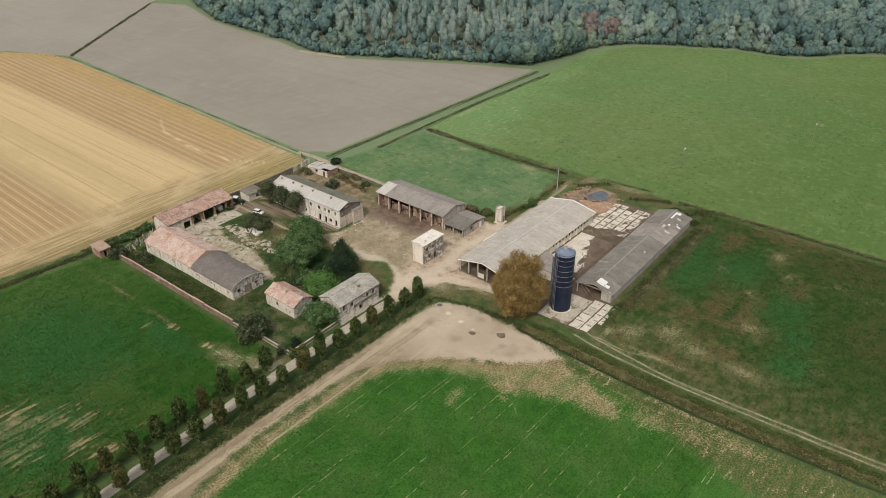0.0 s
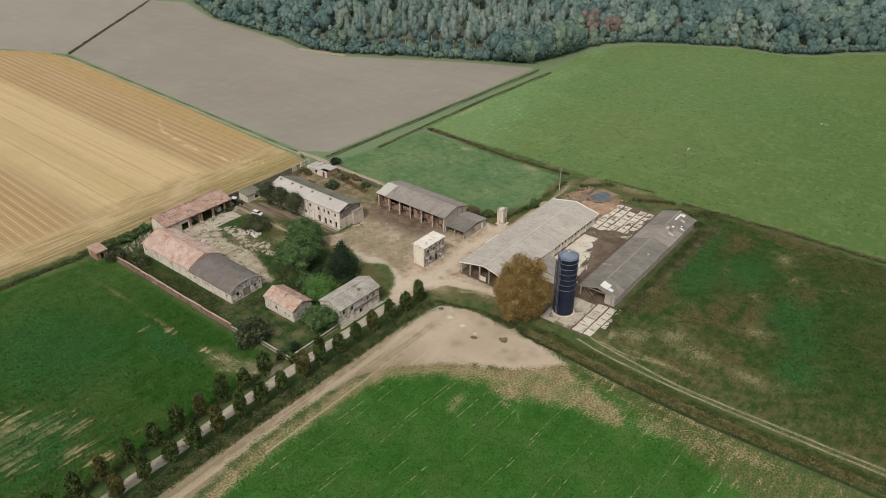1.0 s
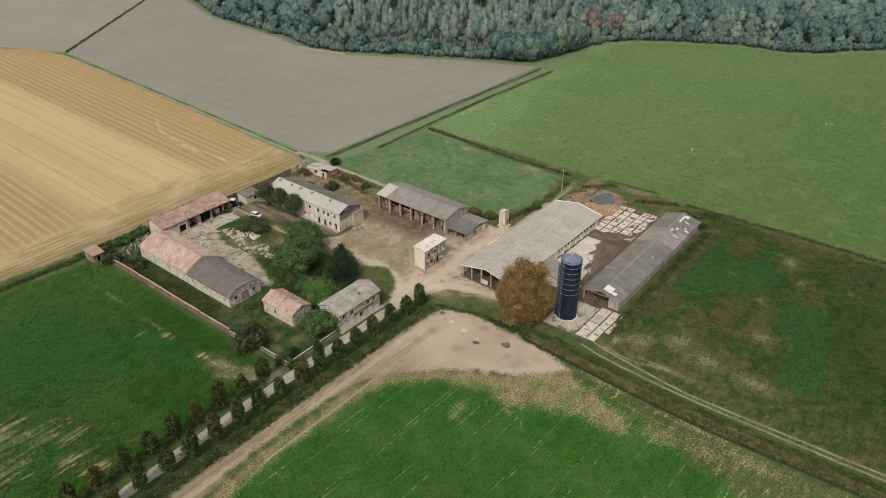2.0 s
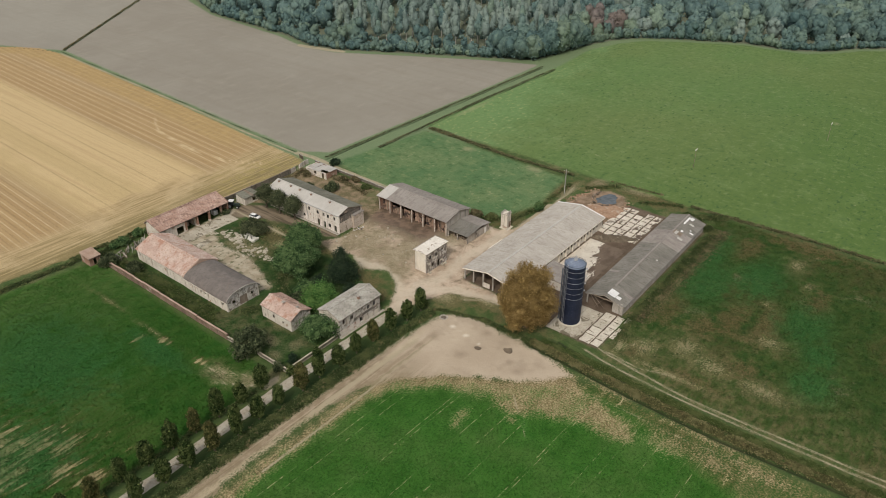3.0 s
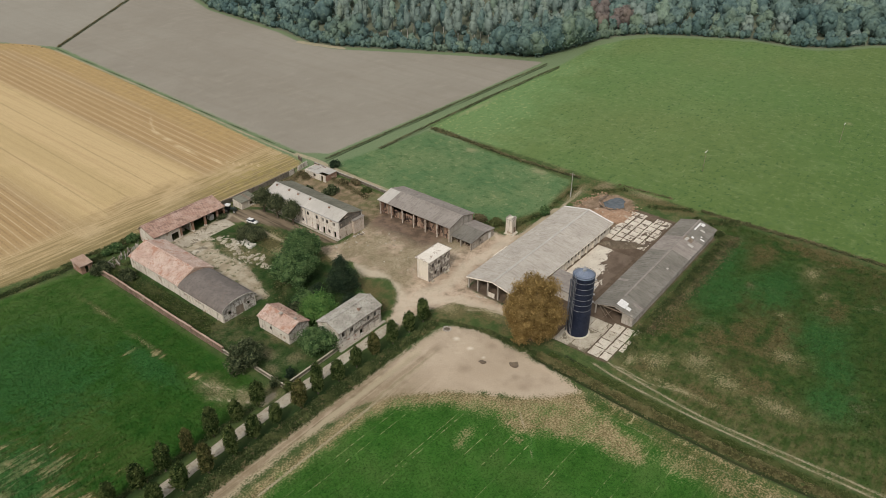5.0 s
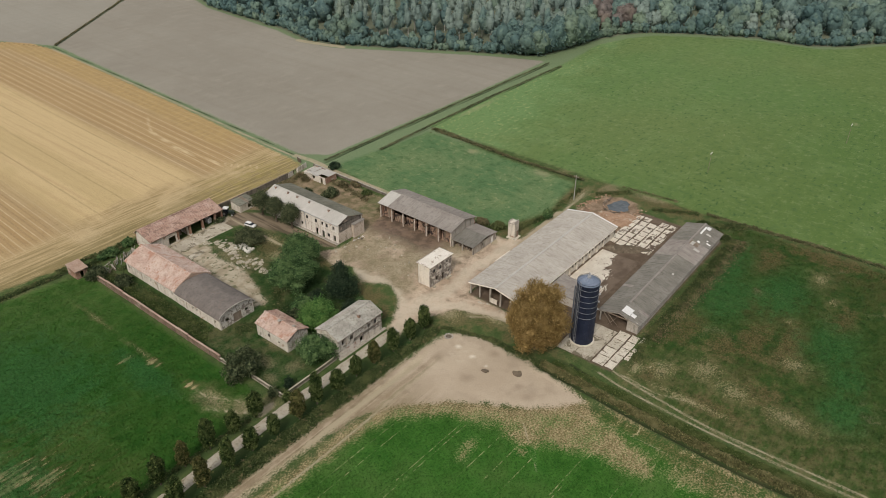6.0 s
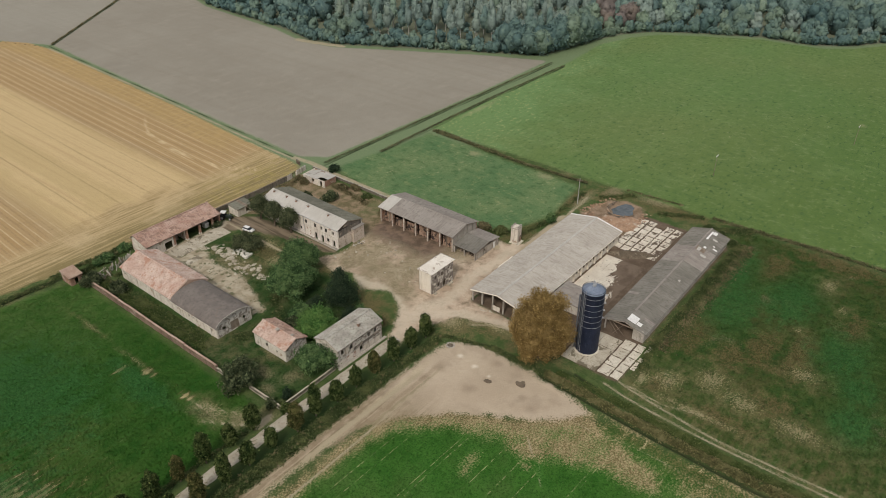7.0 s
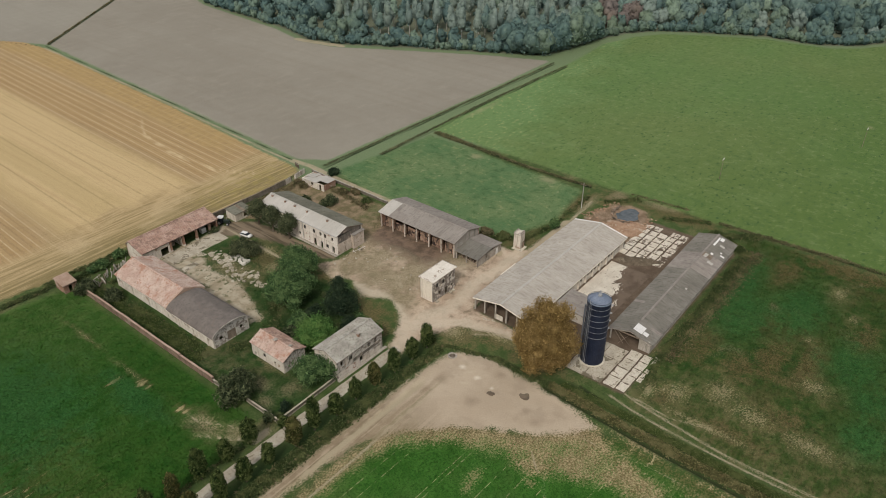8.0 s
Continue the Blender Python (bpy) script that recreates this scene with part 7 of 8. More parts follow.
STONE_KERB = worn("weathered_kerb", (0.3, 0.265, 0.2), (0.14, 0.12, 0.085), (0.4, 0.36, 0.285), streak=False)
rail_fence((-38.0, 14.0), (-38.0, 24.0), "low weathered concrete garden fence with pale top rail")
rail_fence((-38.8, 29.8), (-38.9, 33.8), "short weathered concrete garden fence beside the bush")
rail_fence((-37.4, 14.0), (-22.2, 14.3), "low weathered concrete fence along the lane")
garden_wall("yard_wall", (3.0, 91.4), (31.0, 91.2), 1.7, 0.35, DARK_WALL, WOOD, "dark brown wall at the edge of the stubble field")
garden_wall("yard_wall", (31.2, 91.2), (40.2, 92.6), 1.6, 0.35, PLASTER, CONCRETE, "broken pale wall at the corner of the stubble field", gaps=(1,), step=2.2)
garden_wall("yard_wall", (42.3, 91.0), (41.9, 58.0), 0.9, 0.35, DARK_WALL, CONCRETE, "low pale wall between orchard and paddock")
# ---- yard ----


def slab_mesh(seed, w, l, material, chip=0.3):
    rng = random.Random(seed)
    pts = []
    for cx, cy, ux, uy in ((0, 0, 1, 0), (w, 0, 0, 1), (w, l, -1, 0), (0, l, 0, -1)):
        c = rng.uniform(0.03, chip)
        px, py = (-uy, ux)
        pts += [(cx + px * c * rng.random(), cy + py * c * rng.random()), (cx + ux * c, cy + uy * c)]
        k = rng.uniform(0.4, 0.6)
        pts.append((cx + ux * k * (w if ux else l) + px * rng.uniform(0, chip * 0.5), cy + uy * k * (w if ux else l) + py * rng.uniform(0, chip * 0.5)))
    bm = bmesh.new()
    top = [bm.verts.new((x, y, 0)) for x, y in pts]
    low = [bm.verts.new((x, y, -0.3)) for x, y in pts]
    bm.faces.new(top)
    for i in range(len(pts)):
        j = (i + 1) % len(pts)
        bm.faces.new((low[i], low[j], top[j], top[i]))
    data = bpy.data.meshes.new("slab")
    bm.normal_update()
    bm.to_mesh(data)
    bm.free()
    data.materials.append(material)
    return data


STONE_PATH = worn("mossy_stone_path", (0.36, 0.31, 0.22), (0.18, 0.155, 0.095), (0.46, 0.41, 0.31), (0.12, 0.115, 0.055), 0.5, streak=False, by_piece=0.4, fine=3, spot=0.7)


def concrete_yard():
    rng = random.Random(41)
    ob = thing("pavement", pose(0, 0, 0), "cracked pale concrete slabs with dirt-filled joints", "pavement", kind="structure")

    def lay(x0, y0, columns, rows, w, l, material, gone, joint=0.07, lift=0.07, chip=0.3, loose=1.0):
        meshes = [slab_mesh(i, w - joint, l - joint, material, chip) for i in range(6)]
        for i in range(columns):
            for j in range(rows):
                x, y = x0 + i * w, y0 + j * l
                if rng.random() >= gone(x, y):
                    piece("slab", rng.choice(meshes), None, ob, m=pose(x + loose * rng.uniform(-0.04, 0.04), y + loose * rng.uniform(-0.04, 0.04), lift + loose * rng.uniform(0, 0.02), loose * rng.uniform(-0.4, 0.4), loose * rng.uniform(-0.4, 0.4), loose * rng.uniform(-0.8, 0.8)))
    lay(12.6, -29.9, 3, 2, 4.4, 4.3, SLAB_DIRTY, lambda x, y: 0.0, 0.05)
    lay(13.0, -32.9, 4, 1, 3.5, 2.9, SLAB, lambda x, y: 0.0, 0.14, chip=0.35)
    lay(13.2, -35.2, 5, 1, 2.8, 2.2, SLAB, lambda x, y: 0.0, 0.16, chip=0.4)
    lay(18.0, -36.6, 6, 1, 1.7, 1.3, SLAB, lambda x, y: 0.35, 0.2, chip=0.4)
    lay(35.4, -20.4, 7, 4, 3.0, 2.8, YARD_SLAB, lambda x, y: 0.0, 0.012, chip=0.06, loose=0.1)
    lay(61.35, -20.6, 7, 5, 2.75, 2.6, YARD_SLAB, lambda x, y: 0.25 if x > 76 else 0.0, 0.3, chip=0.5, loose=2.6)
    lay(-17.6, 79.2, 6, 2, 2.9, 2.6, SLAB_DIRTY, lambda x, y: 0.0, 0.02, 0.05, 0.08, 0.3)
    lay(-18.0, 74.2, 2, 2, 2.4, 2.4, SLAB_DIRTY, lambda x, y: 0.2, 0.08, 0.04, 0.4)
    lay(-16.8, 56.0, 3, 10, 1.7, 1.8, STONE_PATH, lambda x, y: 0.62, 0.25, 0.03, 0.5)
    return ob


concrete_yard()


def muck_heap():
    rng = np.random.default_rng(13)
    bm = bmesh.new()
    rows = []
    for i in range(9):
        k = i / 8
        ring = []
        for j in range(18):
            a = 2 * math.pi * j / 18
            r = k * (1 + 0.16 * math.sin(3 * a + 1) + 0.1 * math.sin(5 * a)) * rng.uniform(0.94, 1.06)
            ring.append(bm.verts.new((4.0 * r * math.cos(a), 2.8 * r * math.sin(a), 1.7 * (1 - k * k) * rng.uniform(0.8, 1.15) - 0.15 * (i == 8))))
        rows.append(ring)
    for p, q in zip(rows, rows[1:]):
        for j in range(18):
            bm.faces.new((p[j], q[j], q[(j + 1) % 18], p[(j + 1) % 18]))
    ob = part("muck_heap", bm, worn("dark_muck", (0.105, 0.082, 0.056), (0.05, 0.04, 0.028), (0.165, 0.132, 0.092), (0.2, 0.165, 0.12), 0.3, streak=False, fine=2.5), None, smooth=True)
    ob.matrix_basis = Matrix.LocRotScale((60.0, -14.4, 0.08), Euler((0, 0, radians(-58))), (1.55, 0.62, 0.75))
    return tagged(ob, "dark heap of muck on the concrete yard", "heap")


muck_heap()


def debris_mound():
    """A low lumpy spread of broken brick and earth."""
    rng = np.random.default_rng(23)
    n = 26
    gx, gy = np.meshgrid(np.linspace(-1, 1, n), np.linspace(-1, 1, n))
    r = np.hypot(gx, gy) * (1 + 0.15 * np.sin(3 * np.arctan2(gy, gx) + 0.6))
    z = 1.15 * np.clip(1 - r ** 2, -0.15, 1) * (0.75 + 0.25 * np.sin(5 * gx + 2) * np.sin(6 * gy)) + rng.uniform(-0.13, 0.13, gx.shape) * (r < 1)
    a = (np.arange(n - 1)[:, None] * n + np.arange(n - 1)[None, :]).ravel()
    data = bpy.data.meshes.new("debris_mound")
    data.from_pydata(np.stack([4.6 * gx, 5.6 * gy, z], -1).reshape(-1, 3).tolist(), [], np.c_[a, a + 1, a + n + 1, a + n].tolist())
    ob = piece("debris_mound", data, DEBRIS)
    ob.matrix_basis = pose(74.0, -4.2, 0.0, 0, 0, 14)
    return tagged(ob, "low orange-brown mound of brick debris and earth by the pond", "mound")


debris_mound()


def stone_mesh(seed, flat):
    """An angular broken block."""
    rng = random.Random(seed)
    n = rng.choice((4, 5, 6))
    turns = sorted(2 * math.pi * (i + rng.uniform(-0.28, 0.28)) / n for i in range(n))
    radii = [rng.uniform(0.4, 0.62) for _ in range(n)]
    bm = bmesh.new()
    tilt = rng.uniform(-0.12, 0.12)
    rings = [[bm.verts.new((k * r * math.cos(a), k * r * math.sin(a), z + tilt * k * r * math.cos(a) * (z > 0))) for a, r in zip(turns, radii)] for z, k in ((-0.1, 1.0), (flat * 0.85, 1.0), (flat, 0.88))]
    for p, q in zip(rings, rings[1:]):
        for i in range(n):
            bm.faces.new((p[i], p[(i + 1) % n], q[(i + 1) % n], q[i]))
    bm.faces.new(rings[-1])
    data = bpy.data.meshes.new("stone")
    bm.normal_update()
    bm.to_mesh(data)
    bm.free()
    return data


def scatter_stones(name, spots, label, material, seed, lo, hi, flat=0.3, category="rubble"):
    rng = random.Random(seed)
    ob = thing(name, pose(0, 0, 0), label, category)
    meshes = [stone_mesh(seed + i, flat) for i in range(6)]
    for d in meshes:
        d.materials.append(material)
    for x0, y0, x1, y1, width, n in spots:
        for _ in range(n):
            t, o = rng.random(), rng.gauss(0, width * 0.4)
            k = math.hypot(x1 - x0, y1 - y0)
            x, y = x0 + (x1 - x0) * t - (y1 - y0) / k * o, y0 + (y1 - y0) * t + (x1 - x0) / k * o
            s = rng.uniform(lo, hi)
            piece("stone", rng.choice(meshes), None, ob, m=Matrix.LocRotScale((x, y, 0.02), Euler((rng.uniform(-0.15, 0.15), rng.uniform(-0.15, 0.15), rng.uniform(0, 6.3))), (s * rng.uniform(0.8, 1.6), s, s * rng.uniform(0.7, 1.2))))
    return ob


scatter_stones("stone_rubble", [(-7.6, 76.5, -10, 64.5, 1.7, 40), (-6.0, 75.5, -8.4, 66.0, 1.4, 24), (-11, 64, -7, 58, 2.8, 44), (-8.8, 57, -10, 53, 2.0, 18), (-11, 79, -9.4, 77, 1.2, 8)],
               "scattered pale stone slabs and rubble in the grass", STONE, 51, 0.45, 1.2, 0.14)
WRAP = worn("whitish_bags", (0.56, 0.53, 0.46), (0.3, 0.28, 0.23), (0.66, 0.63, 0.57), streak=False, by_piece=0.5)
scatter_stones("wrapped_pile", [(-5.2, 71.5, -5.6, 65.0, 1.3, 26), (-4.4, 71.0, -4.8, 65.5, 0.6, 14)], "long pile of whitish bags and stones", WRAP, 61, 0.6, 0.9, 0.6, "pile")
scatter_stones("brick_heap", [(71, 6, 76, -7, 3.4, 90), (73, 8, 86, 4.5, 2.0, 60), (76, -7.5, 84, -8, 1.8, 50), (67, -3, 73, -7, 2.0, 36)],
               "heap of reddish brick debris beside the pond", DEBRIS, 71, 0.25, 0.75, 0.35, "heap")
scatter_stones("soil_mound", [(-5.0, -13.9, -4.2, -13.6, 0.5, 7), (-1.6, -20.4, -0.6, -19.4, 0.7, 10)], "low dark mounds of soil on bare earth",
               worn("dark_soil", (0.13, 0.1, 0.07), (0.07, 0.055, 0.04), (0.19, 0.15, 0.105), streak=False), 81, 0.7, 1.2, 0.22, "mound")
scatter_stones("yard_stones", [(12, 47, 24, 36, 6, 16), (10, 24, 20, 30, 5, 8), (15, 5, 16, -4, 1.5, 8), (9, 47, 13, 46.5, 0.5, 6)], "loose pale stones on the yard", STONE, 91, 0.25, 0.6, 0.3, "stones")

bm = bmesh.new()
bm.faces.new([bm.verts.new((81.5 + 4.4 * (1 + 0.16 * math.sin(2 * a + 1) + 0.1 * math.sin(5 * a)) * math.cos(a), -1.2 + 3.0 * (1 + 0.14 * math.cos(3 * a) + 0.08 * math.sin(7 * a)) * math.sin(a), -0.2)) for a in (2 * math.pi * i / 40 for i in range(40))])
tagged(part("pond", bm, WATER, None), "small dark pond of still water among debris", "pond", kind="structure")

bank = thing("timber_bank", pose(0, 0, 0), "dark old planks and posts along the pond bank", "pile")
bank_rng = random.Random(19)
for i in range(20):
    a = radians(70 + 9 * i)
    x, y = 81.5 + 5.4 * math.cos(a), -1.2 + 4.3 * math.sin(a)
    part("plank", boxed((-1.1, -0.15, 0, 1.1, 0.15, 0.12)), bank_rng.choice((WOOD, BARK, DEBRIS)), bank).matrix_basis = pose(x, y, bank_rng.uniform(0.05, 0.5), bank_rng.uniform(-14, 14), bank_rng.uniform(-10, 10), math.degrees(a) + 90 + bank_rng.uniform(-35, 35))
    if i % 4 == 0:
        part("post", tubed(((x, y, -0.3), (x + 0.1, y, 1.1), 0.1, 0.09, 6)), WOOD, bank)

ring = thing("well_ring", pose(-0.2, -0.1, 0), "low broken concrete well ring on bare earth", "well")
for i in range(9):
    part("ring_stone", boxed((0.75, -0.24, -0.2, 1.05, 0.24, 0.14 + 0.05 * (i % 3))), CONCRETE, ring).matrix_basis = pose(0, 0, 0, 0, 0, i * 40)
part("soil", tubed(((0, 0, -0.2), (0, 0, 0.03), 0.8, 0.7, 12)), BARK, ring)

pole = thing("utility_pole", pose(76.4, 11.6, 0), "weathered wooden utility pole with a crossarm", "pole")
part("shaft", tubed(((0, 0, -0.5), (0.05, 0, 8.4), 0.16, 0.11, 10)), PALE_BARK, pole)
part("crossarm", boxed((-0.06, -0.8, 7.7, 0.06, 0.8, 7.85)), WOOD, pole)
for y in (-0.7, 0.0, 0.7):
    part("insulator", tubed(((0, y, 7.85), (0, y, 8.05), 0.05, 0.04)), WHITE, pole)

for x, y in ((120.4, -13.1), (174.4, -42.2)):
    far_pole = thing("utility_pole", pose(x, y, 0), "thin weathered utility pole standing in the far meadow", "pole", "field poles")
    part("shaft", tubed(((0, 0, -0.5), (0, 0, 7.2), 0.09, 0.06, 8)), WOOD, far_pole)
    part("crossarm", boxed((-0.8, -0.05, 6.8, 0.8, 0.05, 6.9)), WOOD, far_pole)
    for u in (-0.7, 0.0, 0.7):
        part("insulator", tubed(((u, 0, 6.9), (u, 0, 7.25), 0.1, 0.08)), WHITE, far_pole)

for i, y in enumerate((96.6, 97.6, 98.5)):
    post = thing("sluice_post", pose(41.2 + 0.3 * i, y, 0), "dark post of a ditch sluice at the field corner", "post", "sluice posts")
    part("shaft", boxed((-0.17, -0.17, -0.4, 0.17, 0.17, 1.5)), BARK, post)
    part("cap", boxed((-0.2, -0.2, 1.5, 0.2, 0.2, 1.58)), CONCRETE, post)


def wheel(parent, x, y, r, w):
    tyre = part("wheel", tubed(((x, y - w / 2, r), (x, y + w / 2, r), r, r, 16)), BLACK, parent)
    part("rim", tubed(((x, y - w / 2 - 0.01, r), (x, y + w / 2 + 0.01, r), r * 0.6, r * 0.6, 12)), STEEL, tyre)


def parked_car():
    ob = thing("car", Matrix.LocRotScale((3.4, 75.9, 0), Euler((0, 0, radians(-80))), (0.84, 0.84, 0.84)), "white estate car parked by the farmhouse trees", "car")
    bm = bmesh.new()
    side = [(-2.15, 0.35), (2.1, 0.35), (2.15, 0.7), (1.95, 0.92), (1.1, 1.0), (-2.05, 1.02), (-2.18, 0.8)]
    a = [bm.verts.new((x, -0.86, z)) for x, z in side]
    b = [bm.verts.new((x, 0.86, z)) for x, z in side]
    bm.faces.new(a), bm.faces.new(b[::-1])
    for i in range(len(side)):
        j = (i + 1) % len(side)
        bm.faces.new((a[j], a[i], b[i], b[j]))
    bmesh.ops.bevel(bm, geom=bm.edges[:], offset=0.06, segments=2, affect="EDGES")
    body = part("body", bm, WHITE, ob, smooth=True)
    bm = bmesh.new()
    low = [(1.15, 0.8), (-2.0, 0.8), (-2.0, -0.8), (1.15, -0.8)]
    top = [(0.35, 0.66), (-1.7, 0.66), (-1.7, -0.66), (0.35, -0.66)]
    p = [bm.verts.new((x, y, 1.0)) for x, y in low]
    q = [bm.verts.new((x, y, 1.44)) for x, y in top]
    for i in range(4):
        bm.faces.new((p[i], p[(i + 1) % 4], q[(i + 1) % 4], q[i]))
    bm.faces.new(q)
    part("windows", bm, GLASS, ob, "dark glass")
    part("roof", boxed((-1.72, -0.66, 1.42, 0.36, 0.66, 1.5)), WHITE, ob)
    for x in (-1.35, 1.35):
        for y in (-0.8, 0.8):
            wheel(ob, x, y, 0.33, 0.2)
    for y in (-0.6, 0.6):
        part("headlight", boxed((2.08, y - 0.16, 0.66, 2.17, y + 0.16, 0.8)), STEEL, ob)


def tractor():
    ob = thing("tractor", pose(3.6, 86.6, 0, 0, 0, -60), "dark old tractor parked beside the cart shed", "tractor")
    part("bonnet", boxed((0.2, -0.4, 0.7, 2.0, 0.4, 1.4)), TRACTOR, ob)
    part("cab", boxed((-1.2, -0.7, 0.7, 0.2, 0.7, 2.2)), GLASS, ob)
    part("cab_roof", boxed((-1.35, -0.8, 2.2, 0.3, 0.8, 2.34)), WHITE, ob)
    part("exhaust", tubed(((1.2, 0.3, 1.4), (1.2, 0.3, 2.3), 0.05, 0.05)), STEEL, ob)
    for y in (-0.85, 0.85):
        wheel(ob, -0.7, y, 0.75, 0.4)
        wheel(ob, 1.6, y * 0.85, 0.42, 0.28)


def farm_implement():
    ob = thing("hay_rake", Matrix.LocRotScale((18.0, 46.6, 0), Euler((0, 0, radians(-8))), (0.66, 0.66, 0.66)), "white-painted rusting hay rake on the ground by the house", "implement")
    part("main_beam", tubed(((-3.2, 0, 0.5), (3.4, 0, 0.5), 0.07, 0.07)), WHITE, ob)
    for x in (-2.4, -0.2, 2.2):
        part("cross_arm", tubed(((x, -1.0, 0.4), (x + 0.3, 1.1, 0.6), 0.06, 0.06)), WHITE, ob)
        part("leg", tubed(((x, 0, 0.5), (x + 0.1, 0.2, 0), 0.05, 0.05)), STEEL, ob)
    for y in (-0.9, 0.9):
        wheel(ob, 0.8, y, 0.35, 0.12)


parked_car(), tractor(), farm_implement()


def scrap_row():
    """Old timber, posts and scrap between the brick hut and the barn."""
    rng = random.Random(57)
    ob = thing("scrap_pile", pose(0, 0, 0), "grey old timber and scrap leaning along a broken fence", "pile")
    for i in range(44):
        x, y = -36.5 + 0.25 * i + rng.uniform(-0.4, 0.4), 86.6 + 0.07 * i + rng.uniform(-1.4, 1.4)
        h = rng.uniform(0.7, 2.2)
        part("timber", tubed(((x, y, -0.05), (x + rng.uniform(-0.8, 0.8), y + rng.uniform(-0.5, 0.5), h), 0.1, 0.09, 5)), rng.choice((WOOD, CONCRETE, PALE_BARK)), ob)
    for i in range(9):
        x, y = rng.uniform(-35, -26), rng.uniform(85, 90)
        part("plank", boxed((-1.4, -0.14, 0, 1.4, 0.14, 0.06)), rng.choice((CONCRETE, WOOD)), ob).matrix_basis = pose(x, y, rng.uniform(0.1, 0.7), rng.uniform(-8, 8), rng.uniform(-8, 8), rng.uniform(0, 90))
    part("upright_slab", boxed((-26.6, 87.2, -0.2, -26.3, 88.6, 2.2)), CONCRETE, ob)


scrap_row()

# ---- trees and hedges ----
rnd = random.Random(5)
lane_kinds = []
for k in range(4):
    s = 1.08 + 0.1 * (k - 1.5)
    lobes = [(0, 0, 3.1 * s, 1.12, 1.12, 2.3 * s), (0.15 - 0.1 * k, 0.1, 4.1 * s, 0.85, 0.85, 1.5 * s), (-0.12, 0.15, 2.3, 1.12, 1.1, 1.5)]
    lane_kinds.append((lobes, 5.0 * s, 100 + k))
lane_spots = [(-95.2 + 5.52 * i, 8.2 - 0.02 * (-95.2 + 5.52 * i + 95.2)) for i in range(18)] + [(-105.3 + 5.45 * i, 14.2 - 0.015 * i) for i in range(12)]
models = []
for i, (x, y) in enumerate(lane_spots):
    k = i % 4
    if len(models) < 4:
        lobes, h, seed = lane_kinds[k]
        models.append(tree("lane_tree", x, y, lobes, h, 0.13, (LEAF_LANE, LEAF_LANE, LEAF_LANE_DRY, LEAF_LANE)[k], None, ("young dark green clipped tree beside the lane", "young clipped lane tree with browning leaves")[k == 2], 460, seed, 0.34, "lane trees", spread=0.16, shell=0.8, core=0.7, spiky=0.6))
    else:
        s = rnd.uniform(0.95, 1.16)
        other = copy_thing(models[k], pose(x + rnd.uniform(-0.3, 0.3), y + rnd.uniform(-0.3, 0.3), 0, 0, 0, rnd.uniform(0, 360)))
        other.scale = (s, s, s * rnd.uniform(0.9, 1.1))

g = np.random.default_rng(77)
dome = [(0, 0, 8.0, 4.9, 4.9, 6.0)]
for k in range(46):
    up = 1 - 1.8 * (k + 0.5) / 46
    a, out = 2.4 * k, g.uniform(0.68, 1.06)
    wide = 5.8 * out * math.sqrt(max(0.0, 1 - up * up)) * (1.0 if up > -0.3 else 1.12)
    s = g.uniform(1.2, 2.2)
    dome.append((wide * math.cos(a), wide * math.sin(a), 8.2 + 7.2 * out * up, s, s, s * g.uniform(0.9, 1.3)))
tree("plane_tree", 9.2, -17.8, dome, 15.6, 0.5, LEAF_AUTUMN, LEAF_AUTUMN, "large broad tree with golden brown autumn leaves", 7000, 201, 0.3, per=9, shell=0.72, spread=0.34, core=0.55, spiky=0.6)
tree("garden_tree", -1.0, 48.8, [(0, 0, 5.2, 3.4, 3.4, 3.4)] + blob_lobes(g, 16, 3.9, 3.9, 2.8, 8.4, 1.7), 8.8, 0.3, LEAF, LEAF, "dense green garden tree beside the yard", 1500, 202, 0.4, "garden trees")
tree("garden_tree", -9.4, 42.6, [(0, 0, 4.6, 4.2, 4.2, 3.6)] + blob_lobes(g, 20, 5.0, 5.0, 2.2, 7.8, 1.9), 9.5, 0.35, LEAF, LEAF, "broad dark green garden tree", 2100, 203, 0.4, "garden trees")
tree("conifer", -4.8, 30.2, [(0, 0, 2.6, 3.9, 3.9, 2.6), (0.2, 0, 5.2, 3.0, 3.0, 2.6), (0, 0.2, 7.8, 1.9, 1.9, 2.4), (0.1, 0, 9.6, 0.9, 0.9, 1.6), (1.6, -1.6, 3.6, 2.0, 2.0, 2.4), (-1.8, 1.2, 4.0, 1.9, 1.9, 2.6)], 10.5, 0.3, LEAF_DARK, LEAF_DARK, "dark spreading conifer beside the yard", 850, 204, 0.36, shell=0.55, spread=0.3)
tree("walnut_tree", -16.6, 26.3, blob_lobes(g, 8, 3.4, 3.4, 2.2, 5.4, 2.1), 6.5, 0.22, LEAF_FRESH, LEAF_FRESH, "bright green leafy tree behind the lane house", 800, 205, 0.4)
tree("fig_tree", -24.6, 17.9, blob_lobes(g, 7, 3.0, 2.8, 1.6, 4.6, 2.1), 5.6, 0.22, LEAF, LEAF, "dark green spreading tree at the end of the lane house", 800, 206, 0.38)
for i, (x, y) in enumerate(((10.1, 78.6), (9.9, 72.2), (10.3, 65.8))):
    tree("courtyard_tree", x, y, [(0, 0, 5.0, 2.0, 2.0, 2.5)] + blob_lobes(g, 10, 1.7, 1.7, 3.4, 7.2, (1.25, 1.1, 1.35)[i]), 7.6, 0.25, LEAF_COURT, None, "dark round-headed tree before the farmhouse", 560, 210 + i, 0.36, "courtyard trees")
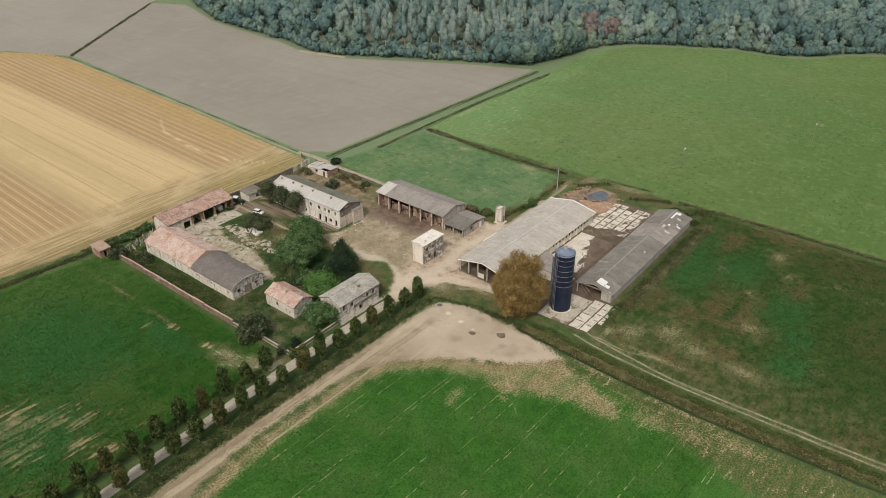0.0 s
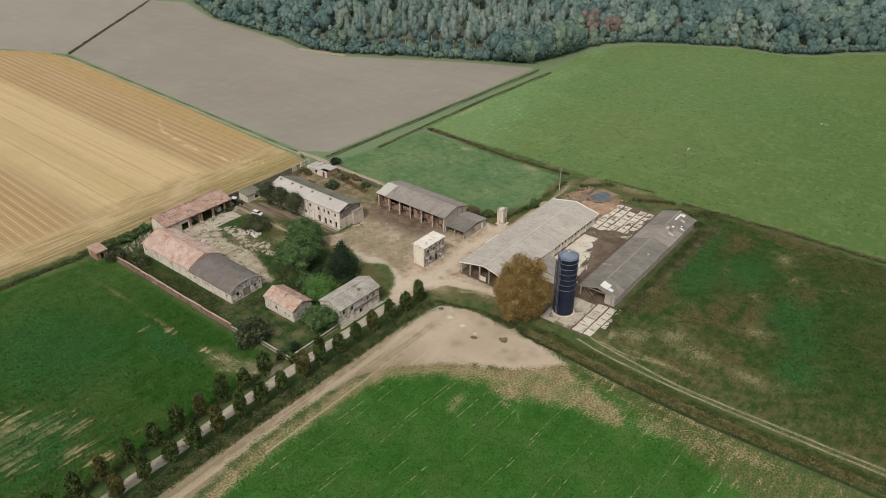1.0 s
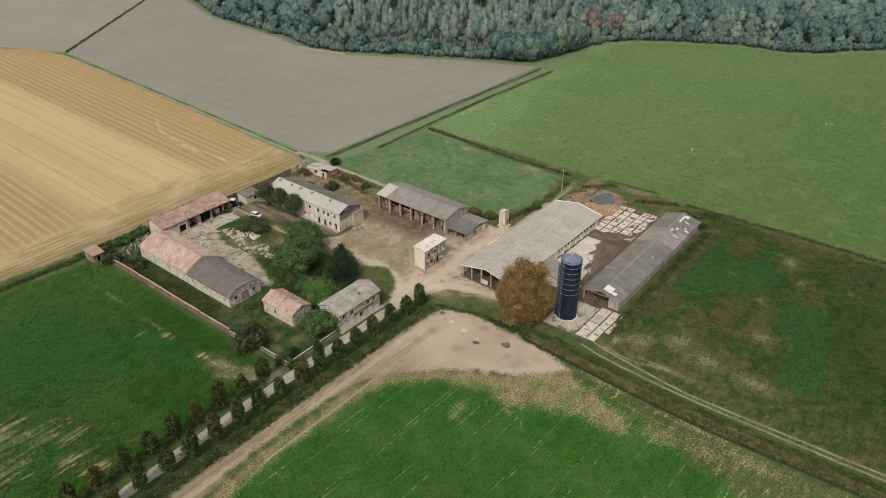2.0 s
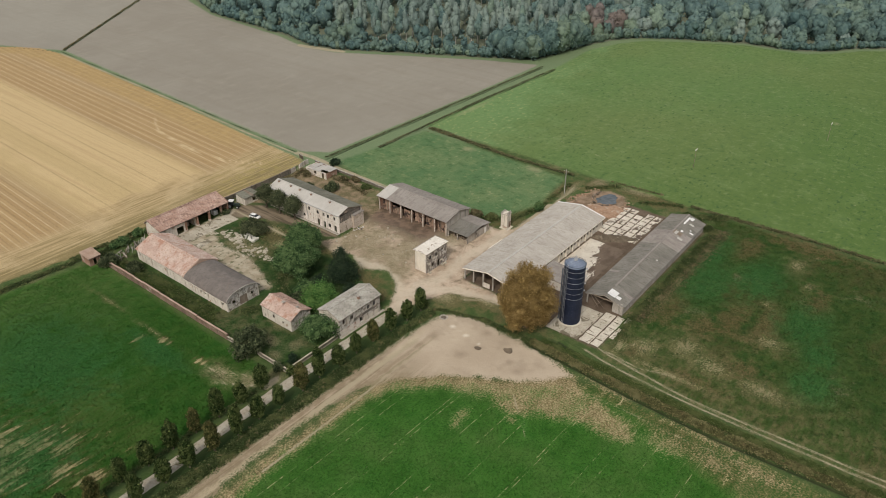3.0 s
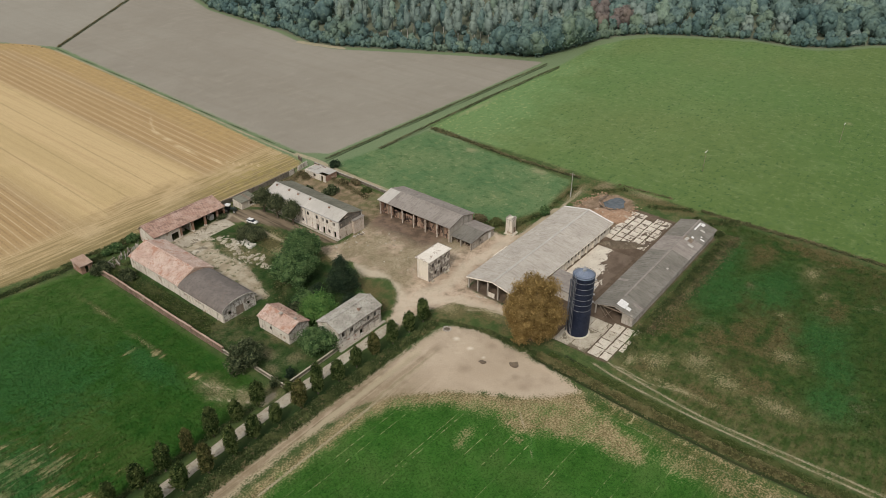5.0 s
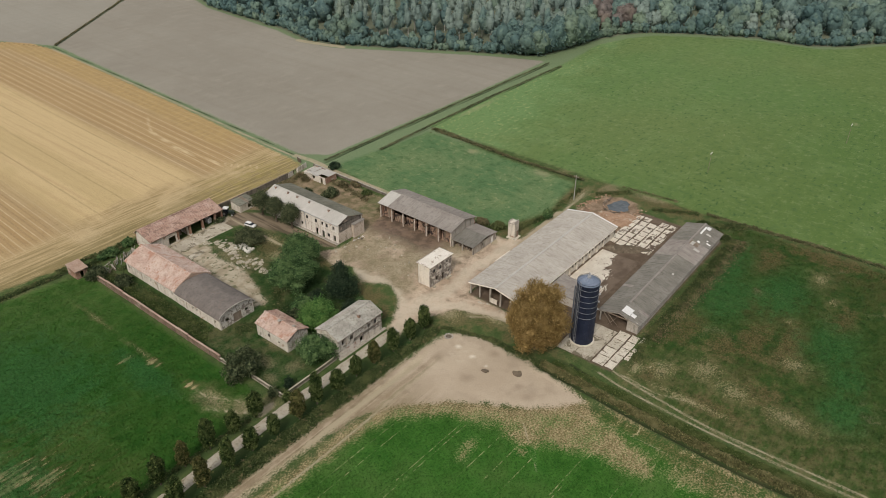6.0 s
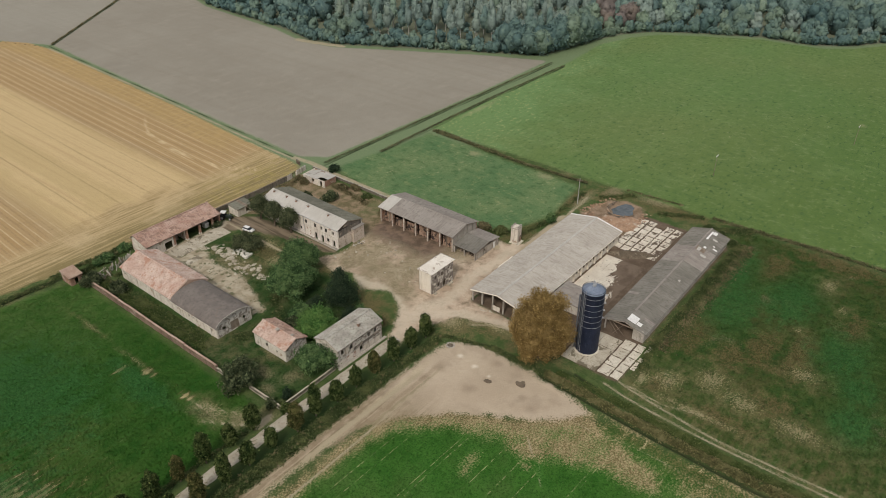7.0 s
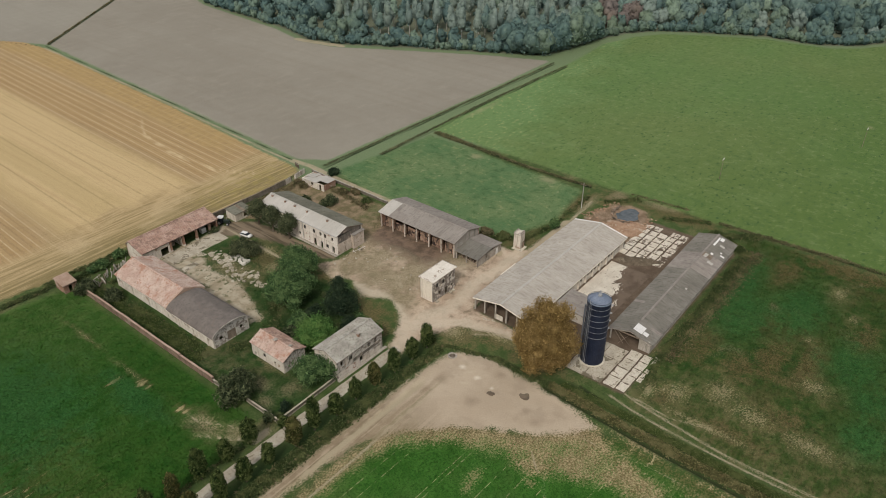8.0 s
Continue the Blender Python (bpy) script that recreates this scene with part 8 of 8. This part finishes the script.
BUSHES = [  # x, y, half length x, half length y, height, material, label
    (-37.4, 27.0, 5.2, 5.2, 5.6, LEAF_BUSH, "large round dusty green bush over the garden wall"),
    (-2.0, 69.4, 4.8, 6.2, 3.4, LEAF_COURT, "wide dark bush beside the parked car"),
    (-37.4, 13.4, 1.3, 1.3, 1.7, LEAF_LANE, "small bush at the corner of the garden wall"),
    (-34.8, 15.8, 1.2, 1.2, 2.6, LEAF_DARK, "small dark conifer inside the garden wall"),
    (-5.2, 18.6, 2.2, 2.0, 2.4, LEAF_FRESH, "light green bush at the end of the lane house"),
    (61.6, 11.9, 2.0, 1.8, 2.8, LEAF, "round green bush at the paddock edge"),
    (-38.2, 85.6, 3.0, 2.8, 3.6, LEAF_BUSH, "large dusty green bush beside the brick hut"),
    (-31.0, 92.4, 3.6, 1.8, 2.4, LEAF, "green thicket along the stubble field"),
    (-24.6, 93.6, 2.0, 1.8, 2.6, LEAF, "green thicket behind the cart shed"),
    (-35.6, 77.4, 2.6, 3.0, 3.0, LEAF_BUSH, "dusty green bush inside the garden wall"),
    (-13.4, 35.0, 3.2, 3.0, 2.6, LEAF, "dark green shrubs under the garden trees"),
    (-9.6, 34.4, 2.6, 2.6, 2.4, LEAF_DARK, "dark shrubs under the garden trees"),
    (-17.6, 33.6, 2.4, 2.4, 2.0, LEAF_BUSH, "dusty shrubs beside the cottage"),
    (-0.6, 85.0, 1.8, 1.4, 1.6, LEAF_BUSH, "bush beside the cart shed"),
    (31.0, 71.4, 3.6, 3.0, 2.4, LEAF_BUSH, "grey-green bush behind the farmhouse"),
    (27.6, 78.6, 2.2, 2.4, 1.4, LEAF_BUSH, "grey-green bush behind the farmhouse"),
    (45.5, 84.5, 2.2, 1.8, 2.2, LEAF_DARK, "dark bush by the paddock corner"),
    (38.4, 73.0, 1.4, 2.4, 1.8, WEED_DRY, "brownish bush against the orchard wall"),
    (33.4, 85.8, 1.3, 2.4, 1.9, WEED_DRY, "brownish scrub beside the ruined shed"),
    (0.8, 6.9, 1.2, 1.2, 1.6, LEAF_LANE, "low bush at the end of the lane"),
    (-38.4, 16.4, 1.3, 1.5, 1.9, LEAF_BUSH, "small dusty bush over the corner of the low wall"),
    (-7.4, 25.0, 2.6, 2.6, 2.4, LEAF_DARK, "dark shrub behind the lane house"),
    (-12.2, 24.6, 2.4, 2.2, 2.2, LEAF, "green shrub behind the lane house"),
    (45.6, 30.0, 2.2, 3.0, 1.8, WEED, "olive brown bush behind the hay barn"),
    (46.2, 24.6, 2.4, 2.6, 2.1, WEED_DRY, "brownish bush behind the hay barn"),
    (47.6, 19.6, 2.2, 2.4, 2.0, WEED, "olive brown bush beside the low shed"),
    (47.2, 14.4, 1.6, 1.6, 1.5, WEED_DRY, "brownish bush beside the pump house"),
    (40.5, 70.0, 1.2, 2.6, 1.8, WEED_DRY, "reddish-brown scrub along the orchard wall"),
    (38.8, 63.5, 2.2, 1.8, 1.3, WEED, "low green bush in the old orchard"),
]
for i, (x, y, rx, ry, h, leaf, label) in enumerate(BUSHES):
    lobes = [(0, 0, h * 0.42, rx * 0.7, ry * 0.7, h * 0.45)] + [(lx, ly, max(lz, h * 0.3), r0, r1, r2 * 0.9) for lx, ly, lz, r0, r1, r2 in blob_lobes(g, 5, rx * 0.7, ry * 0.7, h * 0.3, h * 0.68, min(rx, h) * 0.42)]
    tree("bush", x, y, lobes, h * 0.7, 0.1, leaf, leaf, label, int(60 + 26 * rx * ry), 300 + i, 0.4, shell=0.6, spread=0.2, category="bush", spiky=0.5)

WEED_BANK = leafy("bank_weeds", (0.075, 0.078, 0.03), (0.16, 0.152, 0.064), (0.23, 0.21, 0.1), 0.35, (0.22, 0.175, 0.09))
WEED_GREEN = leafy("bank_grass", (0.05, 0.076, 0.02), (0.092, 0.122, 0.038), (0.14, 0.158, 0.06), 0.3)
WEED_HEDGE = leafy("hedge_weeds", (0.08, 0.088, 0.04), (0.15, 0.15, 0.07), (0.215, 0.205, 0.105), 0.3, (0.24, 0.18, 0.1))
WEED_FAR = leafy("far_bank_weeds", (0.085, 0.095, 0.052), (0.13, 0.14, 0.075), (0.19, 0.195, 0.105), 0.2)
weeds("ditch_weeds", [(5.4, -22, 5.0, -32, 1.5, 1.2, 1800), (5.0, -32, 4.3, -44.5, 1.5, 1.3, 1900), (4.3, -44.5, 4.0, -56, 1.6, 1.3, 1900), (4.0, -56, 3.9, -68, 1.6, 1.3, 1900), (3.9, -68, 4.4, -77, 1.6, 1.3, 1500), (4.4, -77, 5.4, -97, 1.6, 1.3, 1900), (5.4, -97, 8.6, -140, 1.6, 1.2, 1200)], WEED_BANK, "rank green and brown weeds along the ditch", "weeds", 401, 0.36)
weeds("bank_grass", [(6.9, -24, 7.4, -38, 1.7, 0.5, 1900), (7.4, -38, 6.8, -50, 1.5, 0.5, 1900), (6.8, -50, 6.4, -60, 1.4, 0.5, 1600), (6.4, -60, 6.5, -77, 1.4, 0.5, 2400), (6.5, -77, 7.4, -97, 1.5, 0.5, 2600), (7.4, -97, 10.5, -140, 1.6, 0.5, 1800)], WEED_GREEN, "green grassy bank between ditch and wheel tracks", "grass", 421, 0.3)
weeds("verge_weeds", [(-95, 6.2, -60, 5.9, 1.6, 0.8, 900), (-60, 5.9, -20, 5.2, 1.7, 0.9, 1100), (-20, 5.2, 1.5, 3.8, 1.8, 0.9, 700), (1.5, 3.4, 5.0, -8, 1.2, 0.5, 260), (5.0, -8, 5.4, -22, 1.6, 0.7, 420),
                      (-95, 15.2, -46, 14.8, 1.0, 0.5, 420)], WEED, "green verge weeds between lane and field track", "weeds", 402)
weeds("track_verge", [(-98, 4.4, -50, 4.2, 1.8, 1.0, 1500), (-50, 4.2, -16, 3.7, 1.8, 1.0, 1300), (-16, 3.9, 0, 3.2, 1.4, 0.8, 500)], WEED, "olive green weeds between lane trees and field track", "weeds", 415, 0.42)
weeds("field_hedge", [(-100, 97.2, -44, 94.6, 2.2, 1.2, 1100), (-44, 96.4, -24, 95.6, 2.0, 1.3, 500), (-38, 92.5, -24, 94.5, 2.2, 1.6, 500), (-24, 94, 2, 93.4, 1.2, 0.6, 260)], WEED, "green hedge growth along the stubble field", "hedge", 403, 0.4)
weeds("wall_weeds", [(2, 92.6, 31, 92.4, 1.0, 0.5, 260), (31, 92.6, 40, 94.4, 1.0, 0.5, 120), (6, 89.8, 30, 90, 1.0, 0.8, 220)], WEED_DRY, "dry weeds at the foot of the field wall", "weeds", 411)
weeds("paddock_hedge", [(91.8, 80, 91.2, 68, 2.6, 1.2, 340), (91.2, 68, 90.2, 52, 1.8, 1.0, 340), (90.2, 52, 89.4, 40, 1.2, 0.7, 180), (89.4, 40, 90.2, 16, 1.2, 0.7, 300), (93.5, 4, 95, -14, 1.4, 0.5, 160), (93, -24, 95, -58, 1.8, 1.0, 620), (95, -58, 95.5, -130, 1.6, 0.9, 800)], WEED_HEDGE, "olive brown hedge growth between the meadows", "hedge", 404, 0.4)
weeds("barn_thicket", [(26, -36.4, 50, -36.6, 2.2, 1.3, 1500), (50, -36.6, 82, -36.0, 2.4, 1.7, 2300), (82, -35.5, 88, -24, 2.8, 1.9, 1300), (86, -26, 93, -36, 3.0, 1.5, 800), (19, -37.6, 26, -36.4, 1.4, 0.9, 160)], WEED, "overgrown thicket behind the cattle shed", "thicket", 405, 0.33)
weeds("dry_thicket", [(28, -37.6, 60, -38.0, 4.0, 0.9, 1100), (60, -38.0, 84, -37.8, 4.0, 1.0, 800)], WEED_DRY, "dry olive stems behind the cattle shed", "thicket", 406, 0.32)
weeds("garden_growth", [(-36.4, 42, -36.4, 84, 2.2, 1.2, 1100), (-34.2, 44, -34.2, 70, 2.0, 0.9, 500)], WEED_GREEN, "green growth inside the garden wall", "weeds", 413)
weeds("drive_shrubs", [(-4.6, 17.5, -3.4, 26, 2.0, 1.5, 200), (-3.4, 26, 1.6, 33, 2.0, 1.2, 160), (1.6, 33, 4.4, 38, 1.6, 0.9, 90), (-12, 30, -3, 36, 3.0, 1.2, 160)], LEAF, "green shrubs along the drive", "shrubs", 414)
weeds("garden_weeds", [(-35.6, 44, -35.8, 86, 2.6, 1.0, 700), (-34.0, 44, -34.2, 82, 2.0, 0.7, 400), (-30, 40, -24, 37, 3.0, 0.5, 240), (-24, 83.4, -33, 84.4, 1.8, 0.9, 260), (-20, 36, -12, 46, 3.0, 0.7, 260)], WEED, "overgrown garden weeds inside the wall", "weeds", 407)
weeds("barn_weeds", [(43, 50, 44, 26, 1.8, 0.9, 500), (44, 26, 50, 15.8, 2.2, 1.0, 380), (50, 15.4, 64, 12.2, 2.0, 1.0, 420), (64, 12.6, 84, 13.4, 1.6, 0.5, 240), (84, 8, 92, 0, 2.6, 0.6, 260), (86, -10, 92, -22, 2.6, 0.7, 300)], WEED, "rough weeds round the barns", "weeds", 408)
weeds("orchard_scrub", [(24.5, 78, 26, 56, 2.4, 0.9, 420), (36, 60, 39, 84, 2.0, 0.9, 460), (28, 88, 36, 90, 2.4, 0.9, 260), (33, 52.5, 39.5, 56, 2.0, 0.6, 160)], WEED_DRY, "brown scrub in the old orchard", "scrub", 409)
weeds("far_ditch_weeds", [(48, 91.8, 134, 89.2, 0.7, 0.2, 900), (134, 89.2, 184, 87.8, 0.7, 0.2, 520), (66, 83.2, 127, 83.6, 1.0, 0.32, 900), (127, 83.6, 184, 81.4, 1.0, 0.32, 700)], WEED_FAR, "olive brown weeds along the far ditches", "weeds", 410, 0.3)
weeds("field_ditch_weeds", [(55, 288, 149.5, 363, 0.7, 0.6, 420)], WEED_DRY, "dark dry growth in the ditch between ploughed fields", "weeds", 412, 0.6)
